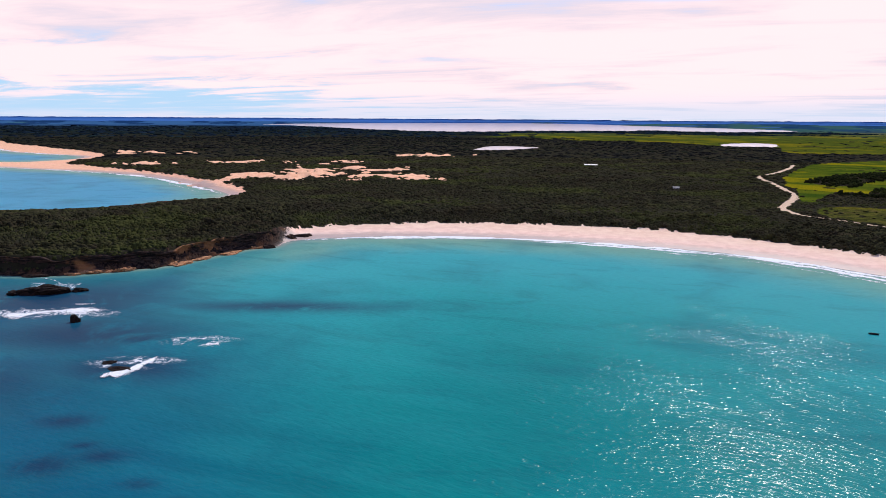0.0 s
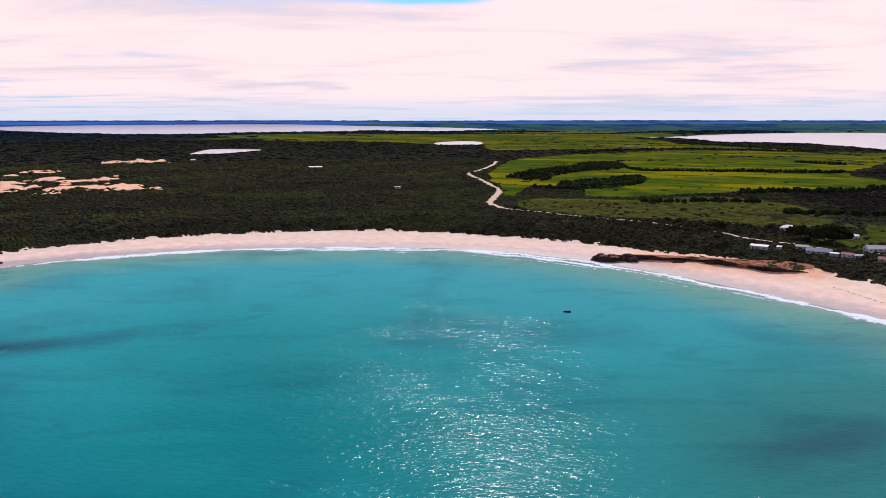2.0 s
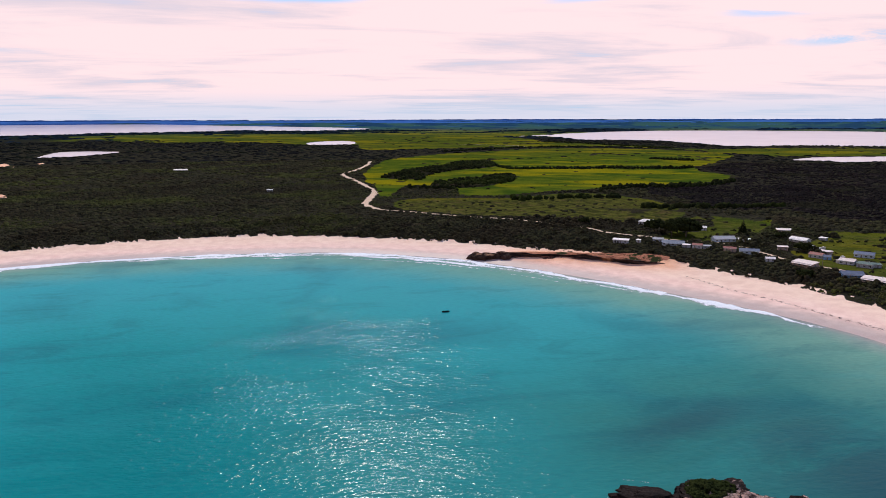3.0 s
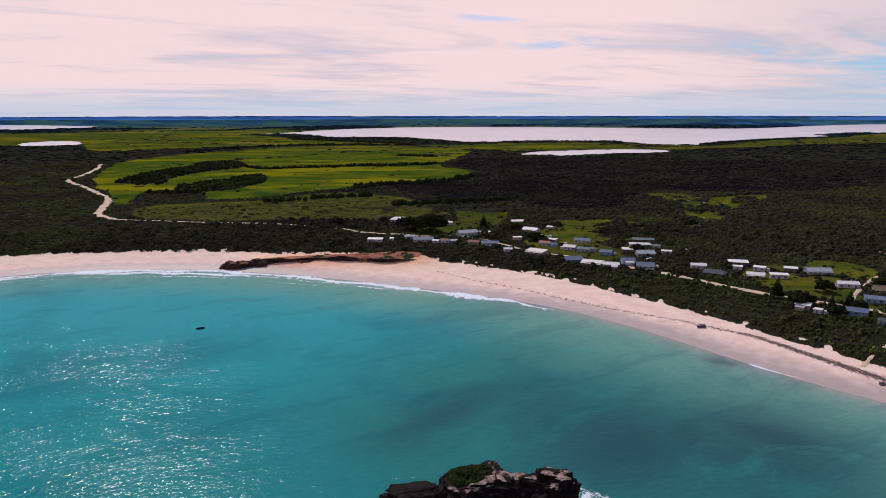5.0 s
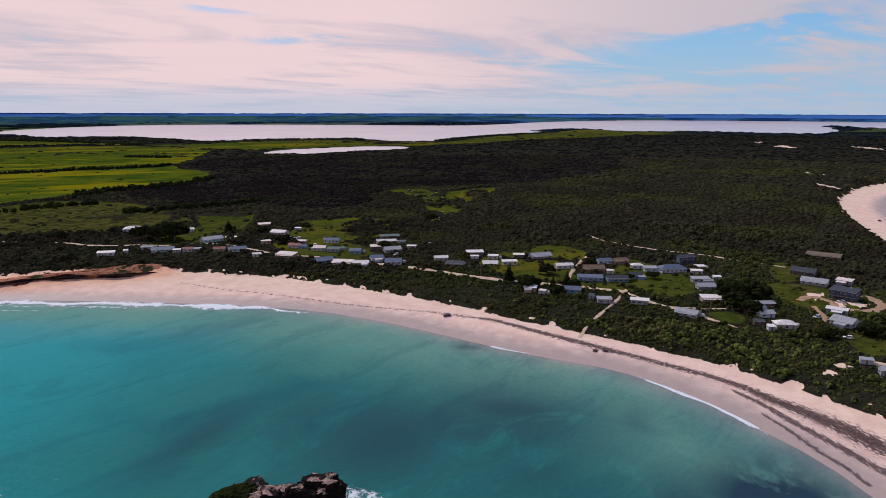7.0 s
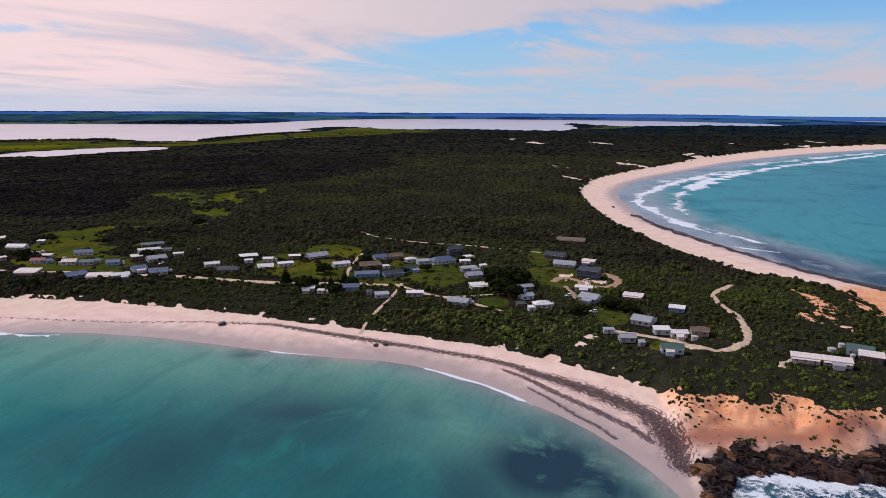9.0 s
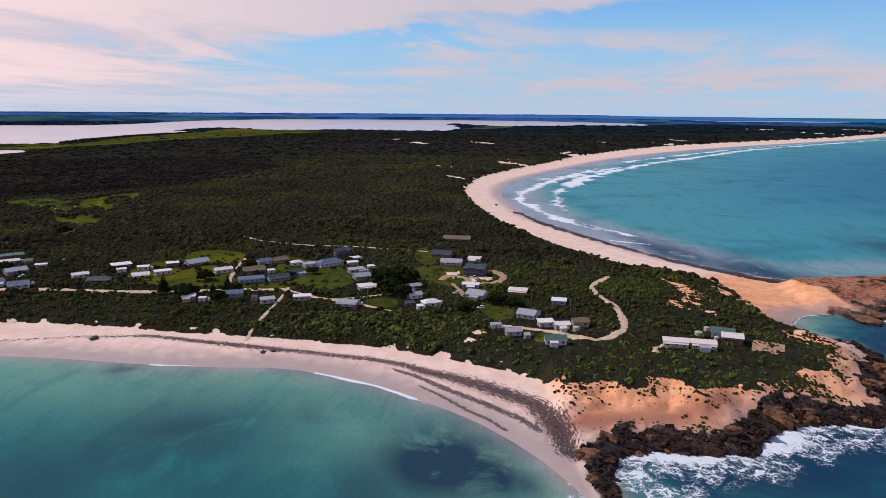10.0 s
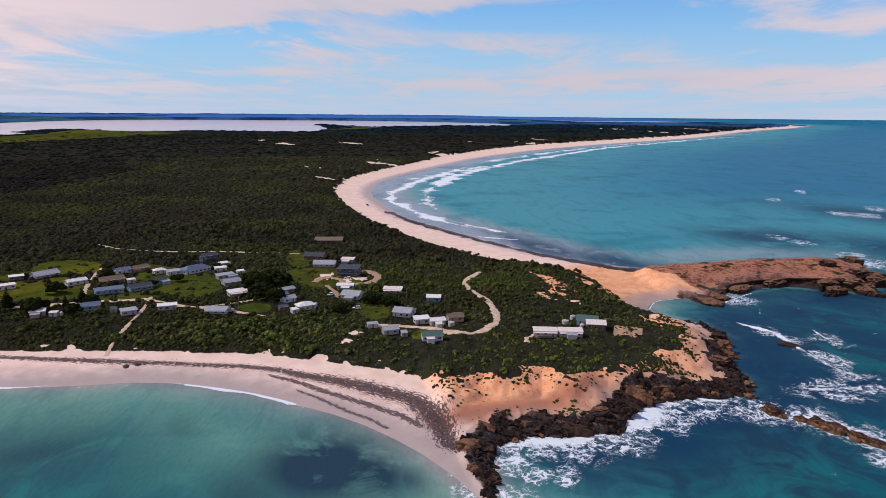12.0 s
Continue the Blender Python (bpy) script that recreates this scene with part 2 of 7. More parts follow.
def make_foam():
    k = Mat("sea_foam")
    lace, streak = k.noise(0.7, 8, 0.72, 2.5), k.noise(0.16, 6, 0.65, 1.2)
    tex = k.m("ADD", k.m("MULTIPLY", lace, 0.48), k.m("MULTIPLY", streak, 0.52))
    body = k.m("SUBTRACT", k.attr("dens"), k.attr("across"))
    f = k.ramp(k.m("ADD", k.m("MULTIPLY", body, 0.20), tex), 0.535, 0.63)
    k.put(k.bsdf.inputs["Alpha"], f)
    n = k.bump(lace, 0.6, 0.25)
    return k.done(k.mix(k.ramp(lace, 0.3, 0.7), (0.66, 0.68, 0.70), (0.84, 0.83, 0.83)), 0.8, 0.0, n, 0.1)


def make_lake():
    k = Mat("lake_water")
    # pale pink of the reflected horizon sky is put into the base colour
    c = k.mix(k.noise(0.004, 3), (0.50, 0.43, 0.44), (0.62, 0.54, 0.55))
    n = k.bump(k.noise(0.4, 3), 0.10, 0.15)
    k.bsdf.inputs["IOR"].default_value = 1.33
    return k.done(c, 0.2, 0.0, n, 0.6)


def make_ground():
    k = Mat("ground_cover")
    fine, mid, big = k.noise(0.9, 6, 0.65), k.noise(0.12, 5, 0.6), k.noise(0.012, 4, 0.55)
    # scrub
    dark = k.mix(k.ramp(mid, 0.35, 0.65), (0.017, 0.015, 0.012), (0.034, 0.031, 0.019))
    dark = k.mix(k.m("MULTIPLY", k.ramp(big, 0.48, 0.68), 0.6), dark, (0.027, 0.021, 0.013))
    dark = k.mix(k.m("MULTIPLY", k.ramp(fine, 0.5, 0.75), 0.5), dark, (0.030, 0.036, 0.010))
    # distant woods, heath and paddocks in strips; distance haze put into colour as blue
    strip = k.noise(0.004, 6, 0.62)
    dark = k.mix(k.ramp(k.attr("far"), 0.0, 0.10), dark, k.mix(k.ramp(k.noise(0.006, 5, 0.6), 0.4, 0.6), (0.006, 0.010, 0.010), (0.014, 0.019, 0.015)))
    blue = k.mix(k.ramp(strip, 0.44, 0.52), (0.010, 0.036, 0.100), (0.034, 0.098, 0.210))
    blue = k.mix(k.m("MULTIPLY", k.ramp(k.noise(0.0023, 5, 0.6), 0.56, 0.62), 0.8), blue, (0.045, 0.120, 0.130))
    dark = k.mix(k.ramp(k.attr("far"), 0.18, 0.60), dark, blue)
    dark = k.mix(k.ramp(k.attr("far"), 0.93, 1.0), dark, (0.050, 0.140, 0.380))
    # grass
    g = k.mix(k.ramp(k.noise(0.02, 5, 0.6), 0.36, 0.64), (0.034, 0.062, 0.007), (0.092, 0.110, 0.009))
    g = k.mix(k.m("MULTIPLY", k.ramp(k.noise(0.008, 5, 0.62, 0.0, (0.35, -50)), 0.49, 0.62), 0.85), g, (0.225, 0.185, 0.006))
    g = k.mix(k.m("MULTIPLY", k.ramp(mid, 0.52, 0.75), 0.40), g, (0.042, 0.064, 0.008))
    g = k.mix(k.attr("dull"), g, k.mix(k.ramp(mid, 0.40, 0.62), (0.034, 0.036, 0.010), (0.082, 0.080, 0.016)))
    g = k.mix(k.m("MULTIPLY", k.m("MULTIPLY", k.attr("dull"), k.ramp(k.noise(0.07, 6, 0.65, 0.6), 0.52, 0.64)), 0.35), g, (0.14, 0.085, 0.040))
    g = k.mix(k.m("MULTIPLY", k.ramp(k.noise(0.5, 6, 0.7), 0.48, 0.66), 0.40), g, (0.020, 0.028, 0.004))
    # far paddocks take the haze's blue into their colour too
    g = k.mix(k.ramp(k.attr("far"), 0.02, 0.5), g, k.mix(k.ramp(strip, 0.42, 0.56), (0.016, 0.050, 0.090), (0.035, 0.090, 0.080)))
    # sand, white and orange
    s = k.mix(k.ramp(mid, 0.3, 0.7), (0.775, 0.51, 0.41), (0.875, 0.62, 0.51))
    o = k.mix(k.ramp(mid, 0.3, 0.7), (0.78, 0.315, 0.150), (0.90, 0.455, 0.245))
    s = k.mix(k.ramp(k.m("ADD", k.attr("shore"), k.m("MULTIPLY", mid, 20.0)), 30, 60, 0.0, 0.6), s, k.mix(k.ramp(mid, 0.3, 0.7), (0.76, 0.52, 0.37), (0.86, 0.63, 0.46)))
    crust = k.ramp(k.noise(0.30, 8, 0.72, 1.4), 0.52, 0.66)
    o = k.mix(k.m("MULTIPLY", crust, 0.50), o, (0.40, 0.150, 0.075))
    o = k.mix(k.m("MULTIPLY", k.ramp(k.noise(1.1, 6, 0.7, 0.6), 0.56, 0.68), 0.55), o, (0.16, 0.085, 0.040))
    s = k.mix(k.attr("orange"), s, o)
    s = k.mix(k.attr("bench"), s, k.mix(mid, (0.32, 0.11, 0.062), (0.52, 0.205, 0.125)))
    s = k.mix(k.m("MULTIPLY", k.ramp(k.noise(1.6, 4, 0.6), 0.52, 0.72), 0.25), s, (0.33, 0.22, 0.15))
    wet = k.ramp(k.m("ADD", k.attr("shore"), k.m("MULTIPLY", mid, 14.0)), 12, 32, 1.0, 0.0)
    s = k.mix(k.m("MULTIPLY", wet, 0.70), s, (0.29, 0.225, 0.20))
    # seaweed in ragged streaks along the tide lines
    vec, lay = k.node("ShaderNodeCombineXYZ"), k.node("ShaderNodeTexNoise")
    k.put(vec.inputs[0], k.m("MULTIPLY", k.m("ADD", k.attr("along"), k.m("MULTIPLY", k.attr("off"), 1.2)), 0.42))
    k.put(vec.inputs[1], k.m("MULTIPLY", k.attr("off"), 1.05))
    k.put(lay.inputs["Vector"], vec.outputs[0])
    lay.inputs["Scale"].default_value, lay.inputs["Detail"].default_value, lay.inputs["Roughness"].default_value = 1.0, 7.0, 0.66
    wr = k.ramp(k.m("ADD", k.m("MULTIPLY", k.attr("wrack"), 0.75), k.m("MULTIPLY", k.m("SUBTRACT", lay.outputs[0], 0.5), 2.4)), 0.30, 0.58)
    wr = k.m("MULTIPLY", wr, k.ramp(k.attr("wrack"), 0.05, 0.25))
    s = k.mix(k.m("MULTIPLY", wr, 0.92), s, k.mix(fine, (0.046, 0.026, 0.028), (0.105, 0.060, 0.056)))
    # rock
    rn = k.noise(0.45, 8, 0.68, 0.6)
    r = k.mix(k.ramp(rn, 0.38, 0.62), (0.012, 0.009, 0.009), (0.070, 0.042, 0.032))
    r = k.mix(k.attr("red"), r, k.mix(k.ramp(k.m("ADD", k.m("MULTIPLY", rn, 0.6), k.m("MULTIPLY", mid, 0.4)), 0.38, 0.56), (0.085, 0.028, 0.018), (0.44, 0.185, 0.110)))
    r = k.mix(k.m("MULTIPLY", k.attr("red"), k.ramp(k.noise(0.07, 5, 0.62), 0.57, 0.62)), r, (0.030, 0.034, 0.014))
    r = k.mix(k.m("MULTIPLY", k.m("MULTIPLY", k.ramp(k.noise(0.10, 4), 0.52, 0.66), k.m("SUBTRACT", 1.0, k.attr("red"))), 0.5), r, (0.16, 0.075, 0.038))
    edge = k.m("MULTIPLY", k.m("SUBTRACT", k.noise(0.33, 7, 0.7), 0.5), 1.0)

    def cover(name, lo=0.42, hi=0.58):
        return k.ramp(k.m("ADD", k.attr(name), edge), lo, hi)

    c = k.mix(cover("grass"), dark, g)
    c = k.mix(cover("sand"), c, s)
    c = k.mix(cover("rock"), c, r)
    n = k.bump(k.m("MULTIPLY", fine, k.m("SUBTRACT", 1.0, k.m("MULTIPLY", k.attr("sand"), 0.8))), 0.8, 0.6)
    n = k.bump(k.m("MULTIPLY", rn, k.m("ADD", k.m("MULTIPLY", k.attr("rock"), 2.2), 0.35)), 0.9, 0.5, n)
    rough = k.m("SUBTRACT", 0.95, k.m("MULTIPLY", k.m("MULTIPLY", wet, k.attr("sand")), 0.45))
    return k.done(c, rough, 0.0, n, k.m("MULTIPLY", k.m("MULTIPLY", wet, k.attr("sand")), 0.3))


def make_plain(name, color, rough=0.6, metal=0.0, var=0.25, scale=1.5, rnd=0.0, bump=0.0, spec=0.4):
    k = Mat(name)
    dk = tuple(v * (1 - var) for v in color)
    lt = tuple(min(1, v * (1 + var * 0.5)) for v in color)
    c = k.mix(k.ramp(k.noise(scale, 6, 0.62), 0.32, 0.68), dk, lt)
    if rnd:
        c = k.mix(k.m("MULTIPLY", k.rand(), rnd), c, tuple(v * 0.45 for v in color))
    n = k.bump(k.noise(scale * 4, 5), bump, 0.05) if bump else None
    return k.done(c, rough, metal, n, spec)


def make_leaf(name, a, b, c3, relief=1.0):
    """Foliage: tone by clump, by tussock and by stretches of heath."""
    k = Mat(name)
    c = k.mix(k.m("ADD", k.m("MULTIPLY", k.m("POWER", k.island(), 2.0), 0.40), k.m("MULTIPLY", k.ramp(k.noise(0.45, 6, 0.68), 0.40, 0.70), 0.55), True), a, b)
    c = k.mix(k.m("MULTIPLY", k.ramp(k.noise(0.05, 4), 0.5, 0.7), 0.6), c, c3)
    c = k.mix(k.m("MULTIPLY", k.ramp(k.noise(0.011, 5, 0.6), 0.45, 0.62), 0.65), c, tuple(v * 0.5 for v in c3))
    c = k.mix(k.m("MULTIPLY", k.ramp(k.noise(0.006, 5, 0.62), 0.50, 0.60), 0.6), c, tuple(v * f for v, f in zip(b, (0.74, 0.86, 0.55))))
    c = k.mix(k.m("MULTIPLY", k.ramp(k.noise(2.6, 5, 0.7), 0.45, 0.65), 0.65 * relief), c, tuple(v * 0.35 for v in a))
    n = k.bump(k.noise(2.2, 5, 0.7), relief, 0.7)
    return k.done(c, 0.9, 0.0, n, 0.0)


def make_rock(name, a, b, c3):
    k = Mat(name)
    n1, n2 = k.noise(0.5, 8, 0.68, 0.5), k.noise(3.0, 6, 0.7)
    c = k.mix(k.ramp(n1, 0.35, 0.65), a, b)
    c = k.mix(k.m("MULTIPLY", k.ramp(n2, 0.5, 0.7), 0.5), c, c3)
    c = k.mix(k.m("MULTIPLY", k.m("POWER", k.rand(), 3.0), 0.4), c, k.mix(n1, b, c3))
    n = k.bump(n1, 0.9, 0.8)
    n = k.bump(n2, 0.7, 0.2, n)
    return k.done(c, 0.85, 0.0, n, 0.08)


def make_cliff():
    """Dark bedded rock with rusty stains."""
    k = Mat("cliff_rock")
    mp, n = k.node("ShaderNodeMapping"), k.node("ShaderNodeTexNoise")
    mp.inputs["Scale"].default_value = (0.10, 0.10, 1.1)
    k.put(mp.inputs[0], k.obj())
    k.put(n.inputs["Vector"], mp.outputs[0])
    n.inputs["Scale"].default_value, n.inputs["Detail"].default_value = 1.0, 7.0
    beds, n2 = n.outputs[0], k.noise(0.6, 7, 0.68, 0.5)
    c = k.mix(k.ramp(beds, 0.38, 0.62), (0.010, 0.007, 0.007), (0.060, 0.036, 0.029))
    c = k.mix(k.m("MULTIPLY", k.ramp(n2, 0.52, 0.7), 0.6), c, (0.13, 0.065, 0.042))
    c = k.mix(k.m("MULTIPLY", k.ramp(k.noise(0.045, 4), 0.56, 0.66), 0.75), c, (0.36, 0.155, 0.065))
    b = k.bump(beds, 1.0, 0.8)
    return k.done(c, 0.9, 0.0, k.bump(n2, 0.8, 0.4, b), 0.08)


def make_iron(name, color, pitch=0.8):
    """Corrugated roof sheet."""
    k = Mat(name)
    w = k.node("ShaderNodeTexWave")
    w.inputs["Scale"].default_value = pitch
    k.put(w.inputs["Vector"], k.obj())
    c = k.mix(k.ramp(k.noise(0.7, 6), 0.35, 0.7), tuple(v * 0.78 for v in color), color)
    c = k.mix(k.m("MULTIPLY", k.ramp(w.outputs["Fac"], 0.2, 0.8), 0.25), c, tuple(v * 0.6 for v in color))
    c = k.mix(k.m("MULTIPLY", k.ramp(k.noise(2.5, 5), 0.60, 0.78), 0.16), c, (0.25, 0.15, 0.10))
    n = k.bump(w.outputs["Fac"], 0.15, 0.03)
    return k.done(c, 0.6, 0.0, n, 0.25)


SEA, LAKE, GROUND, FOAM = make_sea(), make_lake(), make_ground(), make_foam()
SCRUB = make_leaf("scrub_leaves", (0.038, 0.050, 0.014), (0.245, 0.285, 0.066), (0.190, 0.165, 0.056))
# darker copy: shade between bushes put into colour; also the dark tussocks
SCRUB_SHADE_TUSSOCK = make_leaf("scrub_shade_and_tussock", (0.022, 0.026, 0.011), (0.095, 0.100, 0.034), (0.080, 0.060, 0.030))
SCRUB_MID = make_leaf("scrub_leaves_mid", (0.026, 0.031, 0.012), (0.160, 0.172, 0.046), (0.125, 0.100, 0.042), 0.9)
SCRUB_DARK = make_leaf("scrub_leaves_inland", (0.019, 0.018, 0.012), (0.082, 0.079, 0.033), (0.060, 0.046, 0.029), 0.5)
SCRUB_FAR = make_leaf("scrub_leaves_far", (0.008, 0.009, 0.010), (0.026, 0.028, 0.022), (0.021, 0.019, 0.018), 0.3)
SCRUB_BROWN = make_leaf("dark_brown_scrub", (0.013, 0.011, 0.011), (0.034, 0.029, 0.022), (0.027, 0.020, 0.020), 0.45)
# far woods with the blue of the haze put into their leaf colour
SCRUB_HAZED = make_leaf("hazed_woods", (0.007, 0.014, 0.024), (0.019, 0.032, 0.046), (0.014, 0.025, 0.044), 0.2)
TREE = make_leaf("tree_leaves", (0.016, 0.020, 0.008), (0.042, 0.050, 0.014), (0.030, 0.032, 0.012))
BARK = make_plain("bark", (0.10, 0.075, 0.055), 0.9, var=0.4, bump=0.6)
ROCK_DARK = make_rock("dark_rock", (0.010, 0.007, 0.007), (0.050, 0.031, 0.025), (0.17, 0.085, 0.052))
# blacker copy of the dark rock: shade on the islet's sides is in its colour
ROCK_SHADE_BLACK = make_rock("black_rock", (0.005, 0.0035, 0.0035), (0.020, 0.012, 0.010), (0.055, 0.030, 0.022))
ROCK_RUST = make_rock("rusty_rock", (0.20, 0.075, 0.035), (0.52, 0.25, 0.12), (0.70, 0.44, 0.27))
ROCK_RED = make_rock("red_rock", (0.075, 0.032, 0.018), (0.24, 0.115, 0.06), (0.36, 0.22, 0.14))
ROCK_PALE = make_rock("pale_rock", (0.05, 0.026, 0.02), (0.46, 0.28, 0.22), (0.76, 0.66, 0.60))
ROCK_LIGHT = make_rock("limestone", (0.30, 0.24, 0.20), (0.55, 0.47, 0.42), (0.66, 0.58, 0.52))
CLIFF = make_cliff()
GRAVEL = make_plain("pale_gravel", (0.60, 0.41, 0.27), 0.95, var=0.25, scale=0.5, bump=0.3)
DIRT = make_plain("orange_dirt", (0.42, 0.245, 0.145), 0.95, var=0.35, scale=0.5, bump=0.3)
WRACK = make_plain("dry_seaweed", (0.072, 0.041, 0.040), 0.95, var=0.5, scale=2.0)

# ---- plan of coast and cover, in metres ----
def chaikin(pts, n=1, closed=True):
    p = np.array(pts, float)
    for _ in range(n):
        q = np.roll(p, -1, 0) if closed else p[1:]
        a = p if closed else p[:-1]
        new_p = np.empty((2 * len(a), 2))
        new_p[0::2], new_p[1::2] = a * 0.75 + q * 0.25, a * 0.25 + q * 0.75
        p = new_p if closed else np.vstack([p[:1], new_p, p[-1:]])
    return p


def seg_dist(x, y, line, closed=True):
    """Distance of points from a line of points."""
    a = np.asarray(line, np.float32)
    b = np.roll(a, -1, 0) if closed else a[1:]
    a = a if closed else a[:-1]
    e = b - a
    l2 = np.maximum((e * e).sum(1), 1e-6)
    out = np.empty(len(x), np.float32)
    for i in range(0, len(x), 20000):
        px, py = np.float32(x[i:i + 20000, None]) - a[:, 0], np.float32(y[i:i + 20000, None]) - a[:, 1]
        t = np.clip((px * e[:, 0] + py * e[:, 1]) / l2, 0, 1)
        out[i:i + 20000] = np.sqrt(((px - t * e[:, 0]) ** 2 + (py - t * e[:, 1]) ** 2).min(1))
    return out


def inside(x, y, poly):
    a = np.asarray(poly, np.float64)
    b = np.roll(a, -1, 0)
    res = np.zeros(len(x), bool)
    for (x0, y0), (x1, y1) in zip(a, b):
        if y0 == y1:
            continue
        hit = ((y0 > y) != (y1 > y)) & (x < (x1 - x0) * (y - y0) / (y1 - y0) + x0)
        res ^= hit
    return res


def signed(x, y, poly):
    """Positive inside the outline."""
    d = seg_dist(x, y, poly)
    return np.where(inside(x, y, poly), d, -d)


def hashed(i, j, k):
    n = (i * 374761393 + j * 668265263 + k * 974634777) & 0x7FFFFFFF
    n = ((n ^ (n >> 13)) * 1274126177) & 0x7FFFFFFF
    return ((n ^ (n >> 16)) & 0xFFFF) / 65535.0


def vnoise(x, y, size, seed=0):
    u, v = np.asarray(x) / size, np.asarray(y) / size
    i, j = np.floor(u).astype(np.int64), np.floor(v).astype(np.int64)
    fx, fy = u - i, v - j
    fx, fy = fx * fx * (3 - 2 * fx), fy * fy * (3 - 2 * fy)
    a, b = hashed(i, j, seed), hashed(i + 1, j, seed)
    c, d = hashed(i, j + 1, seed), hashed(i + 1, j + 1, seed)
    return (a * (1 - fx) + b * fx) * (1 - fy) + (c * (1 - fx) + d * fx) * fy


def fbm(x, y, size, octaves=4, seed=0):
    s, amp, tot = 0, 1, 0
    for o in range(octaves):
        s = s + amp * (vnoise(x, y, size / 2 ** o, seed + o * 17) - 0.5)
        tot += amp
        amp *= 0.55
    return s / tot * 2


def step(v, a, b):
    t = np.clip((v - a) / (b - a), 0, 1)
    return t * t * (3 - 2 * t)


COAST_WEST = [(-1700, 2620), (-1304, 2080), (-1080, 1925), (-930, 1850), (-880, 1720), (-960, 1560), (-1350, 1620), (-1050, 1462), (-898, 1427),
              (-797, 1372), (-681, 1337), (-553, 1264), (-411, 1125), (-314, 987), (-278, 930), (-291, 880), (-306, 810), (-325, 745), (-370, 708),
              (-450, 685), (-600, 645), (-720, 560), (-640, 470), (-450, 440), (-360, 452), (-286, 443), (-248, 441), (-220, 457), (-189, 474),
              (-180, 494), (-164, 521), (-149, 545), (-132, 550), (-131, 576), (-119, 588)]
COAST_BAY = [(-90, 600), (-41, 609), (37, 606), (103, 590), (162, 569), (237, 529), (293, 464), (312, 428), (332, 374), (346, 318), (361, 250),
             (366, 191), (357, 142), (346, 108), (334, 76), (325, 45), (319, 10), (299, -19), (277, -41), (250, -64), (219, -79), (193, -86)]
COAST_HEAD = [(176, -88), (184, -96), (200, -101), (209, -108), (213, -122), (206, -135), (204, -148), (200, -158), (215, -169), (221, -185),
              (220, -204), (215, -224), (218, -237), (237, -245), (262, -262), (279, -280), (304, -286), (316, -277), (339, -271), (358, -290),
              (358, -310), (337, -322), (356, -351), (362, -382), (358, -411), (346, -420), (334, -435), (326, -443), (355, -495), (404, -520),
              (425, -480), (435, -430), (430, -380), (440, -342)]
COAST_EAST = [(496, -307), (562, -287), (667, -268), (759, -252), (860, -260), (990, -274), (1105, -312), (1212, -368), (1313, -442), (1505, -594), (1749, -795),
              (2058, -1136), (2348, -1540), (2648, -2034), (3068, -2722), (4253, -4195), (5464, -6089), (7400, -8300), (10500, -9000)]
FAR_RIM = [(40000, -16000), (40000, 40000), (-30000, 40000), (-6500, 9000), (-3000, 4600)]
COAST = chaikin(COAST_WEST + COAST_BAY + COAST_HEAD + COAST_EAST + FAR_RIM)
VEG_WEST = [(-1687, 2699), (-1389, 2403), (-1114, 2131), (-935, 1935), (-860, 1800), (-825, 1580), (-801, 1483), (-645, 1376), (-479, 1232),
            (-359, 1103), (-285, 997), (-258, 930), (-275, 840), (-292, 762), (-320, 722), (-380, 692), (-450, 670), (-600, 630), (-695, 560),
            (-630, 485), (-450, 447), (-360, 458), (-287, 449), (-252, 447), (-225, 463), (-197, 479), (-187, 498), (-171, 525), (-157, 549),
            (-142, 558), (-141, 581), (-134, 599)]
VEG_BAY = [(-123, 632), (-77, 655), (8, 667), (89, 663), (165, 643), (211, 622), (273, 570), (318, 517), (350, 476), (362, 440), (388, 402),
           (404, 369), (414, 330), (424, 290), (422, 235), (412, 186), (402, 143), (389, 105), (375, 71), (363, 41), (351, 8), (340, -16),
           (327, -43), (308, -68), (288, -90), (271, -100), (256, -105)]
VEG_HEAD = [(246, -105), (255, -113), (258, -123), (252, -128), (247, -133), (259, -153), (241, -155), (233, -159), (240, -172), (235, -181), (242, -193), (237, -199), (248, -214),
            (252, -229), (262, -243), (280, -252), (302, -256), (329, -258), (367, -268), (415, -282), (450, -278), (475, -255)]
VEG_EAST = [(505, -238), (547, -225), (628, -211), (747, -203), (904, -212), (1041, -232), (1200, -288), (1310, -352), (1440, -455), (1640, -600), (1900, -795),
            (2200, -1095), (2500, -1490), (2760, -1960), (3250, -2760), (4500, -4360), (5700, -6200), (7500, -8000)]
VEG = chaikin(VEG_WEST + VEG_BAY + VEG_HEAD + VEG_EAST + FAR_RIM)

